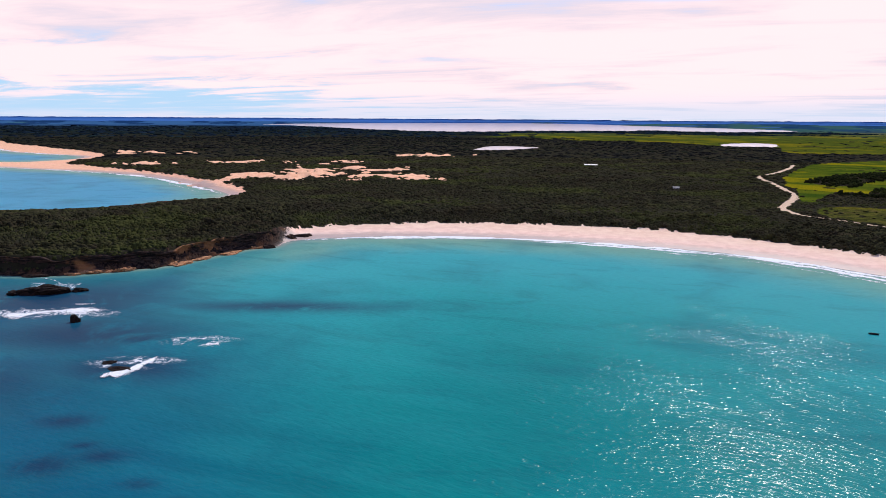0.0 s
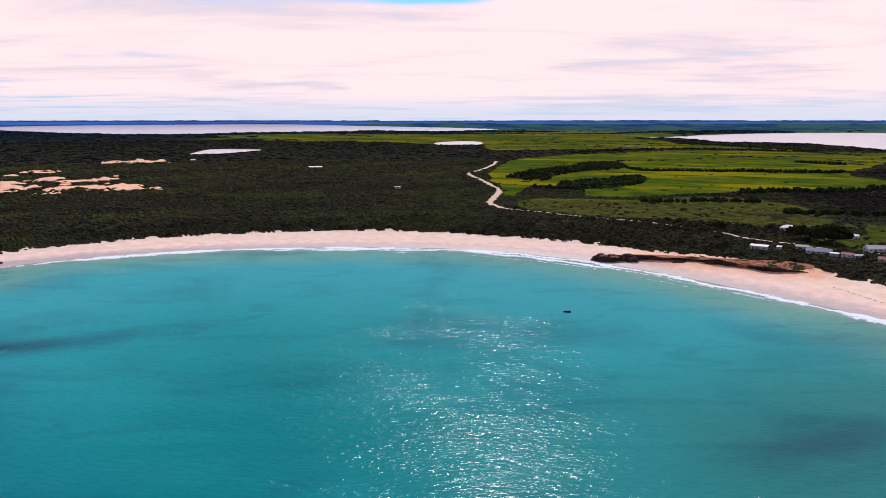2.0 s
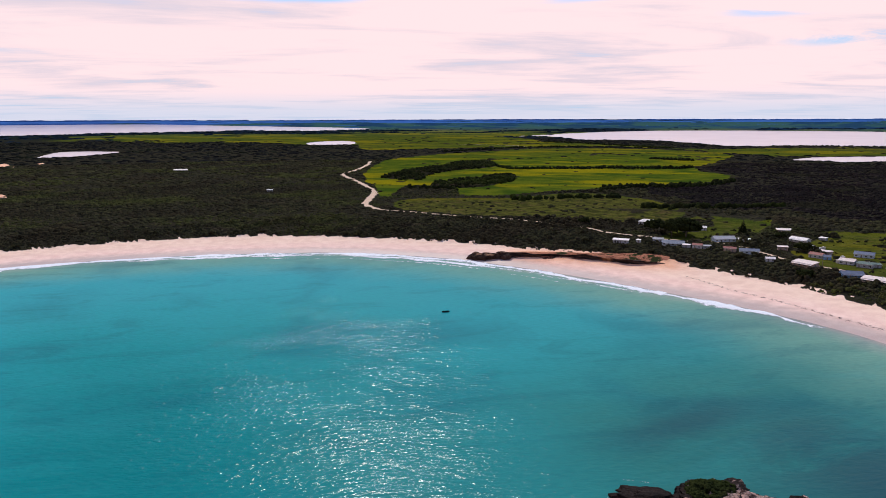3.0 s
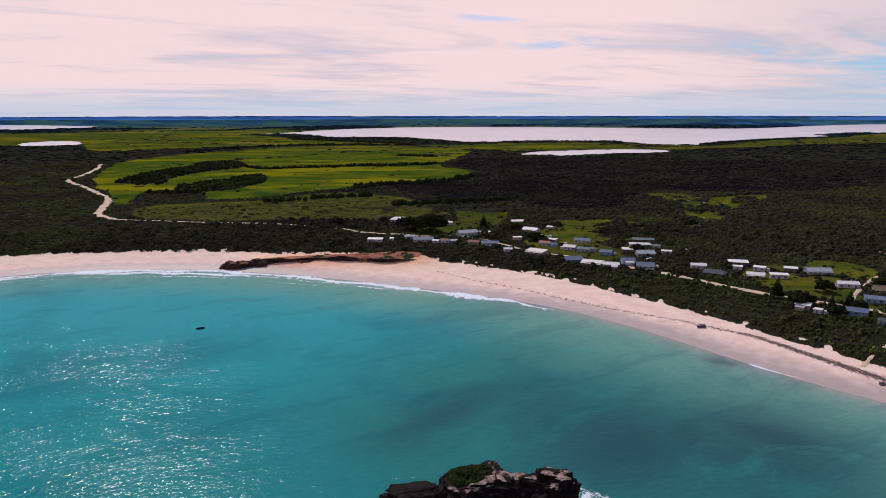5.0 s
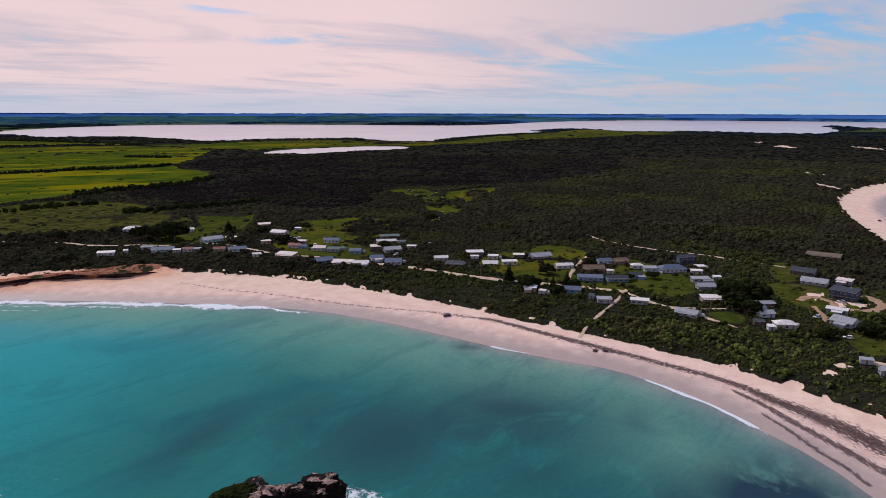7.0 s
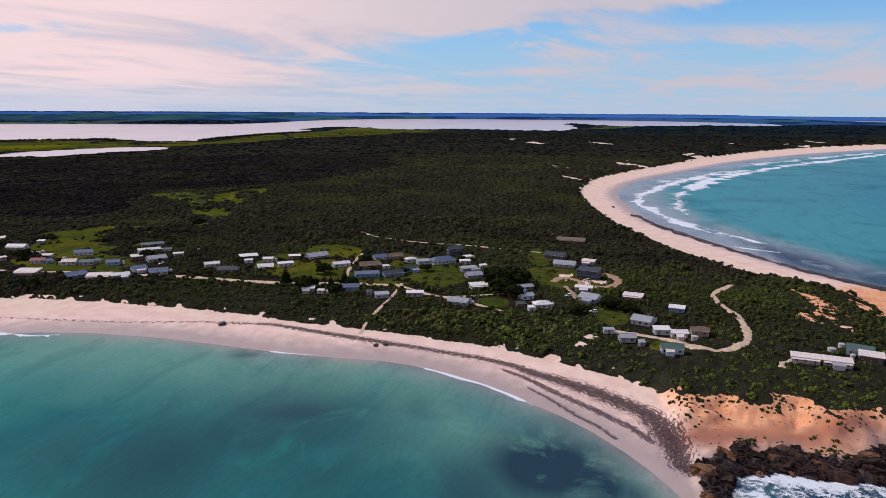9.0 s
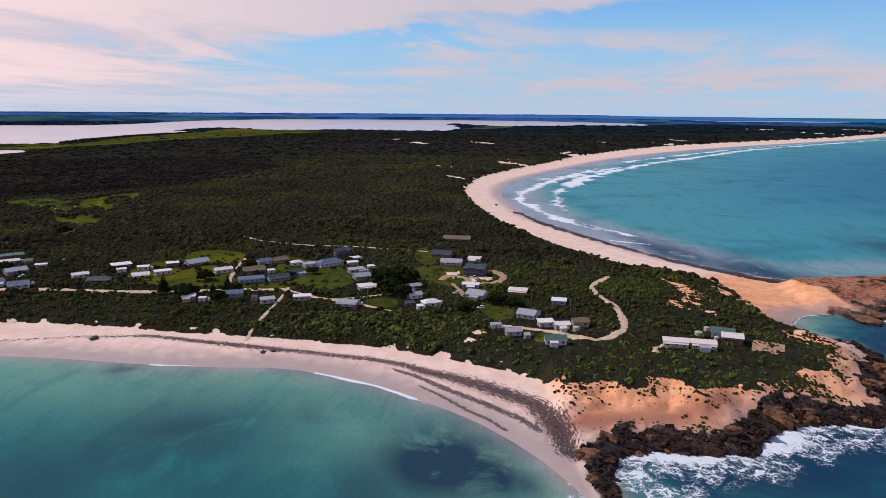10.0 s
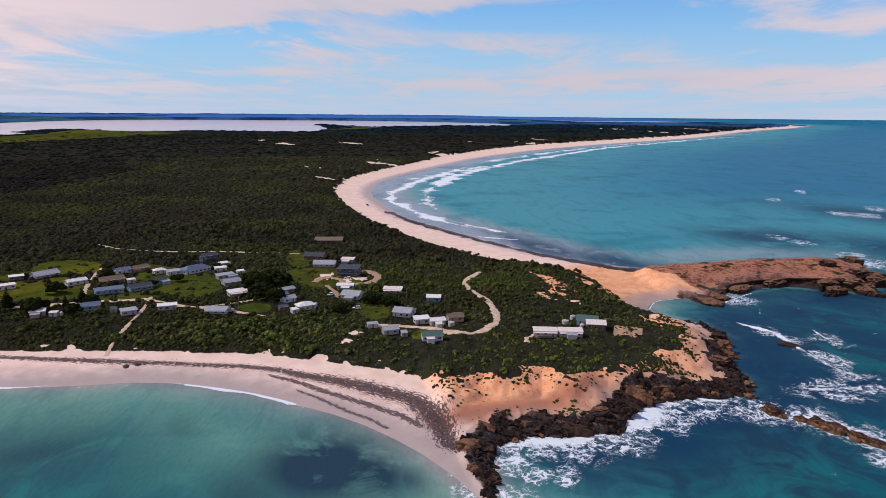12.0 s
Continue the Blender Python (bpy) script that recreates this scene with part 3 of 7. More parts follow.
LAKES = {
    "pond_west": [(76, 2313), (134, 2546), (190, 2767), (369, 2633), (335, 2528), (220, 2376), (118, 2240)],
    "pond_north": [(1084, 2726), (1189, 3059), (1364, 3241), (1495, 3172), (1361, 2876), (1156, 2660)],
    "lake_north": [(-2509, 9203), (-2312, 11055), (-892, 13379), (569, 14397), (2503, 14646), (2988, 10309), (3439, 7992), (3394, 6600), (2410, 5601), (2000, 5720), (1823, 6300), (1197, 5700),
                   (891, 5695), (599, 5633), (375, 5402), (66, 5197), (-365, 5477), (-1432, 8061)],
    "lake_east": [(2624, 3398), (3218, 3651), (3820, 3963), (4487, 4121), (5266, 3868), (5567, 2866), (5721, 2147), (5777, 1512), (7175, 1398), (9224, 1048), (10400, 292), (10451, -1232), (9727, -2748), (8406, -3469), (7283, -3664),
                  (5762, -2849), (6100, -2300), (5377, -1523), (6400, -1500), (7300, -1400), (5528, -1158), (4245, -849), (4228, -569), (4456, -246), (4432, 98), (4683, 350), (5025, 611), (4649, 757), (4330, 790), (4090, 640),
                  (3951, 600), (3400, 806), (2886, 885), (2652, 856), (2594, 947), (2725, 1140), (2824, 1208), (2682, 1432), (2489, 1623), (2332, 1656), (2529, 1920), (2649, 2287), (2362, 2452), (2665, 2937), (2866, 3400)],
    "lake_far_east": [(25180, -10591), (24699, -13527), (23998, -15600), (14748, -8773), (18104, -9919)],
    "lake_far_south": [(11869, -6620), (10477, -6736), (10900, -8000), (9748, -8200), (7900, -7100), (8765, -6493), (8468, -5367)],
    "pond_east": [(1749, 1081), (1909, 1118), (2017, 1076), (2152, 999), (2279, 871), (2208, 774), (2046, 781), (1917, 871), (1787, 916), (1715, 931), (1704, 997)],
}
LAKES = {n: chaikin(p, 2) for n, p in LAKES.items()}
FIELDS = [
    [(510, 1062), (598, 1231), (773, 1516), (941, 1687), (1140, 1791), (1437, 1866), (1736, 1804), (1881, 1574), (1762, 1230), (1390, 1038), (1176, 938), (1100, 761), (959, 716), (889, 721), (836, 770), (721, 730),
     (662, 758), (608, 761), (573, 750), (528, 790), (565, 851), (557, 923), (525, 950), (449, 828), (425, 821), (460, 906), (502, 1009)],
    [(1237, 2596), (900, 3100), (500, 3300), (420, 4000), (300, 4700), (900, 4900), (1727, 4500), (2100, 3600), (2350, 3300), (2300, 2800), (2009, 2386), (1989, 2098), (2028, 1752), (1934, 1567), (2295, 1420), (2551, 1310), (2503, 828),
     (2381, 710), (2300, 760), (2280, 900), (2000, 1130), (1721, 1181), (1946, 1628), (1827, 1898), (1529, 1985), (1323, 2046), (1102, 2000), (1002, 2107)],
    [(2222, 888), (2603, 756), (2973, 749), (4000, 590), (4797, 386), (4450, 43), (3561, 47), (2769, 493), (2296, 703)],
    [(463, 401), (540, 439), (589, 470), (642, 479), (674, 446), (714, 440), (581, 374), (527, 361), (462, 387)],
    [(630, 353), (680, 312), (678, 278), (642, 246), (606, 242), (515, 205), (480, 200), (470, 260), (507, 300), (540, 330), (592, 325)],
    [(929, 376), (992, 332), (915, 297), (1034, 238), (953, 213), (871, 233), (793, 224), (679, 205), (655, 219), (785, 258), (873, 294), (886, 342)],
    [(520, 130), (560, 60), (545, 10), (500, -30), (450, -20), (445, 60), (470, 120)],
    [(484, -70), (500, -90), (474, -122), (440, -126), (425, -100), (444, -78)],
    [(4500, -900), (5600, -1400), (5400, -1600), (4600, -1300)],
    [(2300, 4400), (5200, 4800), (8000, 2400), (12000, 1200), (15000, 6000), (7000, 11000), (4200, 9000)],
]
FIELDS = [chaikin(p, 1) for p in FIELDS]
DULL = chaikin([(397, 745), (437, 794), (512, 767), (559, 722), (642, 734), (698, 707), (690, 567), (600, 470), (530, 480), (498, 529), (436, 600), (386, 684)], 1)
# dark thickets inside the paddocks
THICKETS = [
    [(575, 1117), (633, 1176), (743, 1262), (856, 1329), (951, 1413), (985, 1360), (921, 1227), (822, 1206), (744, 1174), (663, 1111), (608, 1035), (571, 1078)],
    [(584, 959), (643, 995), (695, 992), (758, 1034), (809, 1032), (732, 935), (643, 879), (595, 863), (561, 916)],
    [(975, 2052), (1087, 1973), (1284, 1986), (1482, 1924), (1415, 1838), (1125, 1768), (930, 1668), (804, 1553), (741, 1565)],
]
THICKETS = [chaikin(p, 1) for p in THICKETS]
# a tract of darker, browner scrub between the paddocks and the village
BROWN = chaikin([(779, 718), (881, 714), (951, 710), (1107, 759), (1172, 919), (1337, 982), (1577, 1009), (1641, 908), (1838, 835), (2083, 723), (2586, 460), (3239, 26), (2000, 90), (1312, 60), (1232, 128), (1033, 222),
                 (964, 399), (836, 353), (690, 351), (738, 455), (686, 470), (708, 555)], 1)
LAWNS = [
    [(567, 96), (579, 70), (558, 46), (516, 46), (521, 70), (535, 89)], [(485, 6), (507, -5), (490, -29), (441, -28), (429, -13), (445, 4)],
    [(475, 76), (469, 42), (453, 6), (435, 7), (444, 40), (457, 71)], [(555, -82), (560, -103), (504, -100), (487, -80)],
    [(376, -98), (398, -110), (393, -123), (363, -117), (347, -106), (355, -96)], [(325, -115), (334, -134), (306, -126), (307, -112)], [(406, -31), (412, -51), (385, -54), (385, -39)],
]
LAWNS = [chaikin(p, 1) for p in LAWNS]
PROMONTORY = chaikin([(380, -318), (330, -315), (345, -350), (352, -382), (345, -411), (320, -440), (350, -500), (410, -530), (440, -480), (445, -430), (440, -380), (430, -335)], 1)
DUNES = [(-420, 1500, 85, 45), (-270, 1120, 140, 75), (-235, 1260, 70, 90), (-115, 1130, 115, 60), (-100, 1290, 75, 55), (-230, 1480, 60, 80), (-20, 1800, 85, 60), (-790, 1880, 90, 60), (-600, 1420, 60, 30),
         (452, -118, 9, 6), (440, -106, 8, 5), (462, -100, 7, 4), (284, -220, 8, 5),
         (1428, -262, 24, 8), (1397, -278, 20, 9), (1205, -241, 22, 6), (1183, -254, 20, 6), (2722, -1510, 130, 26), (2463, -610, 80, 26), (2488, -1100, 70, 20), (4541, -3129, 170, 50), (3897, -2899, 160, 40), (3590, -2852, 130, 30), (4455, -3853, 180, 60), (4050, -3631, 220, 60), (2513, -381, 80, 24), (2852, -340, 80, 18), (2300, -1300, 160, 30), (1500, -440, 70, 22), (413, -240, 15, 5), (390, -238, 16, 6), (394, -266, 14, 6), (370, -226, 9, 4), (300, -245, 9, 5),
         (345, -225, 7, 4), (334, -86, 3, 3.5), (324, -82, 2, 3), (366, -215, 7, 5), (1800, -700, 110, 22)]


def cover(x, y):
    """Height and kinds of ground at points of the plan."""
    R = np.hypot(x, y)
    ex, ey = x + 6 * fbm(x, y, 40, 3, 5) * np.minimum(1, R / 900), y + 6 * fbm(x, y, 40, 3, 9) * np.minimum(1, R / 900)
    d = signed(x, y, COAST)
    rag = 3.2 * fbm(x, y, 16, 3, 21) + 2.4 * fbm(x, y, 4.5, 3, 3)
    hd = np.exp(-(np.maximum(0, np.hypot(x - 245, y + 175) - 75) / 20) ** 2)
    v = signed(x, y, VEG) + rag * (0.75 + 0.75 * hd + 0.5 * step(R, 700, 1200))
    # cliffs: west headland, east headland, promontory
    west = np.exp(-(np.maximum(0, np.hypot((x + 320) / 1.25, y - 560) - 200) / 40) ** 2)
    west = west * step(-x, 124, 140)
    head = step(-y - 0.16 * (x - 193), 89, 95) * step(d, -3, 0) * np.exp(-(np.maximum(0, np.hypot(x - 235, y + 185) - 95) / 25) ** 2)
    prom = step(signed(x, y, PROMONTORY), -12, 2)
    beach = 3.2 * np.clip(d / np.maximum(d + np.maximum(-v, 0), 1), 0, 1)
    dune = 3.2 + 5.0 * (1 - np.exp(-np.maximum(v, 0) / 16)) + 1.6 * fbm(x, y, 110, 3, 31) * step(v, 5, 60) + step(R, 700, 2500) * 3 * fbm(x, y, 420, 3, 8)
    h = np.where(v > 0, dune, np.minimum(beach, 3.2))
    hw = np.where(d > 0, 10.8 * step(d + rag * 0.3, 5.0, 9.5) + 1.2 * step(d, 12, 90) + 0.6 * step(d, 0, 4), 0)
    h = h * (1 - west) + np.maximum(hw, h * 0.4) * west
    jag = np.abs(fbm(x, y, 9, 4, 77))
    hh = 0.6 + 3.4 * step(d, 0, 24) + 4.2 * jag * step(d, -1, 4) * (1 - step(d, 12, 20)) + 1.6 * np.abs(fbm(x, y, 3.2, 3, 78)) * (1 - step(d, 10, 18)) + (1.1 * fbm(x, y, 5, 3, 79) - 2.2 * np.abs(fbm(x, y, 13, 3, 80))) * step(d, 24, 30) + 5.5 * step(v, -16, 4)
    h = h * (1 - head) + np.where(d > 0, hh, h) * head
    hq = 0.5 + 4.6 * step(d + 3 * fbm(x, y, 12, 3, 50), 5, 10) + 2.2 * step(d, 12, 34) + 3.4 * fbm(x, y, 30, 4, 51) * step(d, 8, 16) + 2.6 * np.exp(-(np.hypot(x - 392, y + 392) / 34) ** 2) - 2.4 * np.exp(-(np.hypot(x - 356, y + 338) / 22) ** 2)
    hp = np.where(d > 0, 0.45 * hq + 0.55 * np.round(hq / 1.3) * 1.3, 0)
    h = h * (1 - prom) + hp * prom
    h = np.where(d < 0, np.maximum(-6.0, d * 0.06), h)
    # the rocky ledge on the beach
    ledge = np.exp(-(seg_dist(x, y, [(337, 432), (359, 415), (379, 392), (399, 369), (412, 348)], False) / 13) ** 2)
    h = h + 2.6 * ledge
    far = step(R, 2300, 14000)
    scrub = step(v, -1, 1.5)
    grass = np.zeros(len(x))
    for f in FIELDS:
        grass = np.maximum(grass, step(signed(ex, ey, f) + 9 * fbm(x, y, 60, 3, 15), -5, 5))
    for f in THICKETS:
        grass = grass * (1 - step(signed(ex, ey, f) + 9 * fbm(x, y, 50, 3, 16), -4, 4))
    dull = step(signed(x, y, DULL), -15, 15)
    grass = np.maximum(grass, dull) * step(v, 2, 8)
    town = np.exp(-(np.maximum(0, seg_dist(x, y, [(530, 420), (550, 270), (490, 60), (440, -90), (330, -130)], False) - 85) / 30) ** 2)
    grass = grass * (1 - town * step(fbm(x, y, 34, 3, 83), 0.15, 0.42))
    dull = np.maximum(dull, 0.65 * town)
    dull = np.maximum(dull, 0.35 * step(R, 1700, 2400))
    dull = np.maximum(dull, 0.7 * step(x, 2000, 2400) * step(-y, -1900, -1500))
    dull = np.maximum(dull, 0.45 * step(signed(x, y, FIELDS[5]), -8, 2))
    grass = grass * (1 - step(signed(x, y, FIELDS[5]), -8, 2) * step(fbm(x, y, 40, 3, 48), 0.06, 0.26))
    for f in LAWNS:
        lawn = step(signed(x, y, f) + 3 * fbm(x, y, 12, 2, 33), -2, 2)
        grass, dull = np.maximum(grass, lawn), dull * (1 - 0.12 * lawn)
    dull = np.maximum(dull, 0.40 * (1 - step(R, 700, 900)) * step(x, 400, 480))
    dull = np.maximum(dull, 0.75 * step(-y, 40, 80) * (1 - step(R, 700, 900)))
    # far paddocks in strips
    grass = grass * (1 - 0.95 * (1 - step(R, 760, 900)) * step(x, 500, 580) * step(fbm(x, y, 55, 4, 91), -0.12, 0.12) * (1 - town))
    hedge = step(np.abs(fbm(x, y, 420, 3, 57)), 0.035, 0.012) * step(R, 1300, 1800)
    grass = grass * (1 - 0.9 * hedge)
    strips = step(fbm(x * 0.5 + 3000, y * 1.2, 1100, 3, 61), 0.10, 0.16) * step(R, 2900, 3800) * step(v, 100, 400) * step(x, -200, 600) * step(y, -400, 300)
    grass = np.maximum(grass, strips * 0.85)
    h = h - 3.0 * grass * step(v, 20, 60) * step(R, 500, 800)
    lake = np.full(len(x), -1e9)
    for p in LAKES.values():
        lake = np.maximum(lake, signed(x, y, p))
    lake = lake + step(R, 1000, 6000) * 60 * fbm(x, y, 260, 3, 71)
    shore_k = step(-lake, 0, 0.04 * R + 40)
    h = h * (0.12 + 0.88 * shore_k)
    h = np.where(lake > 0, -np.minimum(4, 0.3 + lake * 0.05), h)
    sandy = (1 - scrub) * (1 - step(west, 0.3, 0.8) * step(-x, 128, 140))
    for cx, cy, ax, ay in DUNES:
        q = np.hypot((x - cx) / ax, (y - cy) / ay)
        blow = step((0.70 if cy > 850 else 0.95) - q + 1.9 * fbm(x, y, max(3.5, ay * 0.6), 5, int(abs(cx)) % 91), 0.0, 0.3)
        sandy = np.maximum(sandy, blow)
        if cy > 850:
            h = h + blow * (2.0 + 7.0 * np.abs(fbm(x, y, 55, 3, 37)))
    scar = step(fbm(x, y, 6, 3, 44) + 0.35 * fbm(x, y, 60, 2, 45), 0.08, 0.30) * step(v, -2, 0) * (1 - step(v, 3, 8)) * (1 - west)
    sandy = np.maximum(sandy, scar)
    low = step(lake, -60, -8) * step(R, 1500, 2500)
    rock = np.zeros(len(x))
    rock = np.maximum(rock, west * (1 - step(v, -1.5, 1.0)))
    rock = np.maximum(rock, head * (1 - step(d + 6 * fbm(x, y, 11, 3, 12) + 5 * step(-y, 225, 250), 11, 15)))
    pd = d + 6 * fbm(x, y, 14, 3, 90)
    red = np.maximum(prom * step(pd, 5, 10), step(ledge, 0.3, 0.6))
    rock = np.maximum(rock, prom * np.maximum(1 - step(pd, 7, 13), step(-y, 318, 345)))
    rock = np.maximum(rock, step(ledge + 0.5 * fbm(x, y, 9, 3, 14), 0.45, 0.75))
    rock = np.maximum(rock, step(seg_dist(x, y, [(420, -345), (434, -337), (452, -323), (479, -309), (513, -296), (561, -284), (614, -269), (664, -256), (721, -250), (810, -246)], False) + 9 * fbm(x, y, 9, 4, 6) + 3 * step(x, 480, 560), 10, 5))
    orange = np.maximum(np.exp(-(np.maximum(0, np.hypot((x - 235), (y + 185) * 0.9) - 80) / 18) ** 2) * step(-y, 98, 108), np.exp(-(np.maximum(0, np.hypot((x - 378) * 1.2, (y + 395) * 0.75) - 105) / 22) ** 2))
    orange = np.maximum(orange, np.exp(-(np.maximum(0, np.hypot(x - 392, y + 248) - 38) / 12) ** 2))
    orange = np.maximum(orange, np.exp(-(np.maximum(0, np.hypot(x - 378, y + 305) - 34) / 14) ** 2))
    orange = np.maximum(orange, 0.9 * np.exp(-(seg_dist(x, y, [(345, 425), (372, 398), (410, 345)], False) / 20) ** 2))
    orange = np.maximum(orange, 0.60 * step(y, 850, 950))
    wrack, along, off = np.zeros(len(x)), np.zeros(len(x)), np.full(len(x), 99.0)
    for line in (WRACK_UPPER, WRACK_LOWER, WRACK_EDGE):
        near = np.flatnonzero((x > line[:, 0].min() - 25) & (x < line[:, 0].max() + 25) & (y > line[:, 1].min() - 25) & (y < line[:, 1].max() + 25))
        if len(near) == 0:
            continue
        ds, arc, wide = along_line(x[near], y[near], line)
        band = np.exp(-(ds / wide) ** 2) * np.where(y[near] > 90, 0.75, 1.0)
        wrack[near] = np.maximum(wrack[near], band)
        closer = np.abs(ds) < np.abs(off[near])
        along[near], off[near] = np.where(closer, arc, along[near]), np.where(closer, ds, off[near])
    wrack = np.maximum(wrack, np.exp(-((seg_dist(x, y, WRACK_EAST, False) + 4 * fbm(x, y, 12, 2, 68)) / 7) ** 2))
    bench = np.exp(-((seg_dist(x, y, [(231, -99), (229, -121), (229, -144), (234, -163)], False) + 2.5 * fbm(x, y, 9, 2, 88)) / 8.0) ** 2) * (1 - step(d, 30, 34))
    return dict(bench=bench, along=along, off=np.clip(off, -30, 30), h=h, d=d, v=v, far=far, scrub=scrub, grass=grass * (1 - low * 0.3), dull=dull, sand=sandy * (lake < 0) * np.where(R > 9000, 0, 1), rock=rock, red=red, orange=orange, wrack=wrack, shore=np.abs(d), lake=lake, head=head)


# tide lines of seaweed: x, y and half width
WRACK_UPPER = np.array([(394, 308, 0.9), (388, 268, 1.1), (388, 238, 1.2), (383, 198, 1.3), (379, 166, 1.4), (378, 122, 1.6), (371, 81, 2.2), (357, 52, 2.8), (345, 25, 3.2), (333, -2, 2.4), (326, -15, 2.4), (318, -31, 2.6),
                        (308, -45, 3.0), (298, -54, 4.2), (290, -63, 5.2), (279, -74, 6.2), (267, -83, 7.0), (255, -92, 6.5), (241, -94, 8.0), (228, -94, 7.0), (216, -92, 4.5), (209, -94, 3.0)], float)
WRACK_LOWER = np.array([(304, -40, 1.4), (294, -49, 1.8), (276, -61, 2.2), (264, -70, 2.4), (253, -77, 2.2), (243, -83, 2.2), (232, -87, 2.0)], float)
WRACK_EDGE = np.array([(284, -49, 0.9), (271, -57, 1.1), (257, -64, 1.2), (246, -71, 1.2), (236, -75, 0.9)], float)
WRACK_LINE = chaikin(WRACK_UPPER[5:, :2], 1, False)


def along_line(x, y, line):
    """Offset from a line of points, the way along it, and its half width there."""
    a, b = line[:-1], line[1:]
    e = b[:, :2] - a[:, :2]
    l2 = (e * e).sum(1)
    s0 = np.concatenate([[0], np.cumsum(np.sqrt(l2))])[:-1]
    px, py = x[:, None] - a[:, 0], y[:, None] - a[:, 1]
    t = np.clip((px * e[:, 0] + py * e[:, 1]) / l2, 0, 1)
    d2 = (px - t * e[:, 0]) ** 2 + (py - t * e[:, 1]) ** 2
    i = d2.argmin(1)
    n = np.arange(len(x))
    side = np.sign(e[i, 0] * py[n, i] - e[i, 1] * px[n, i])
    return np.sqrt(d2[n, i]) * side, (s0 + t * np.sqrt(l2))[n, i], (a[:, 2] + t * (b[:, 2] - a[:, 2]))[n, i]


WRACK_EAST = chaikin([(430, -330), (500, -300), (565, -278), (670, -262), (760, -244)], 1, False)


def bowl(R):
    """Distance and lift of the ground at a true distance R: beyond 1.8 km the plan is drawn together, so that land and horizon end at 4.9 km."""
    R = np.asarray(R, float)
    r = np.where(R < 1800, R, 1800 + 3080 * (1 - np.exp(-(R - 1800) / 3080)))
    return r, np.where(R < 1800, 0, EYE_REF * (1 - r / np.maximum(R, 1)))


def place(x, y):
    x, y = np.asarray(x, float), np.asarray(y, float)
    R = np.hypot(x, y)
    r, z = bowl(R)
    k = r / np.maximum(R, 1e-6)
    return x * k, y * k, z


def rings(r0, r1, k):
    out = [r0]
    while out[-1] < r1:
        out.append(out[-1] * (1 + k * min(5, max(0.9, (out[-1] / 250) ** 0.6))))
    return np.array(out)


def grid_mesh(name, radii, bearings, keep=None, attrs=None, height=None, mat=None):
    """A fan of cells round the bay; attrs and height take points and give values."""
    th = np.radians(bearings)
    X, Y = np.outer(radii, np.sin(th)).ravel(), np.outer(radii, np.cos(th)).ravel()
    data = attrs(X, Y)
    px, py, pz = place(X, Y)
    if height is not None:
        pz = pz + data[height]
    nr, nc = len(radii), len(bearings)
    i = np.arange(nr * nc).reshape(nr, nc)
    a, b, c, d = i[:-1], i[1:], np.roll(i, -1, 1)[1:], np.roll(i, -1, 1)[:-1]
    q = np.stack([a.ravel(), b.ravel(), c.ravel(), d.ravel()], 1)[:, ::-1]
    if keep is not None:
        q = q[keep(data)[q].any(1)]
    used = np.unique(q)
    remap = np.zeros(nr * nc, np.int64)
    remap[used] = np.arange(len(used))
    me = bpy.data.meshes.new(name)
    n = len(q)
    me.vertices.add(len(used))
    me.vertices.foreach_set("co", np.stack([px, py, pz], 1)[used].astype(np.float32).ravel())
    me.loops.add(4 * n)
    me.loops.foreach_set("vertex_index", remap[q].astype(np.int32).ravel())
    me.polygons.add(n)
    me.polygons.foreach_set("loop_start", np.arange(0, 4 * n, 4, dtype=np.int32))
    me.polygons.foreach_set("use_smooth", np.ones(n, bool))
    me.update(calc_edges=True)
    for key, val in data.items():
        if key in ("h", "v", "scrub", "d", "lake", "head"):
            continue
        at = me.attributes.new(key, "FLOAT", "POINT")
        at.data.foreach_set("value", np.asarray(val)[used].astype(np.float32))
    me.materials.append(mat)
    return new(name, me)


FINE = np.concatenate([np.arange(-38, 150, 0.19), np.arange(150, 322, 4.0)])
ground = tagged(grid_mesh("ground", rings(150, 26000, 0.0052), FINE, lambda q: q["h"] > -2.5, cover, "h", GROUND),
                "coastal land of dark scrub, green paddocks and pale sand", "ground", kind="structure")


REEFS = [(-150, 190, 7, 4), (-100, 165, 8, 4), (-85, 182, 5, 3), (-120, 140, 9, 5), (-60, 150, 6, 3), (-95, 150, 4, 3), (-70, 172, 4, 2.5), (-112, 205, 6, 3), (192, -128, 24, 30), (190, -172, 26, 30), (200, -205, 24, 24), (-300, 330, 90, 60), (-200, 250, 60, 40), (-140, 150, 40, 26), (-90, 150, 24, 14), (-223, 380, 75, 48), (-170, 320, 55, 28), (-128, 275, 34, 18), (-140, 313, 30, 10), (-88, 372, 70, 12), (-118, 192, 12, 8), (-103, 198, 9, 5), (-127, 223, 12, 6), (233, -262, 44, 30), (199, -272, 38, 26), (263, -285, 34, 30),
         (296, -355, 34, 46), (205, -175, 22, 36), (252, -353, 40, 30), (310, -405, 30, 40), (420, -620, 110, 60), (600, -800, 120, 60), (520, -540, 70, 40), (470, -345, 60, 18), (540, -318, 70, 18), (512, -575, 60, 40), (470, -330, 70, 16), (560, -308, 90, 16), (190, -225, 40, 20), (204, -186, 30, 26), (230, -268, 52, 40), (255, -240, 26, 24), (300, -312, 46, 26), (205, -240, 34, 28), (205, -290, 30, 26)]
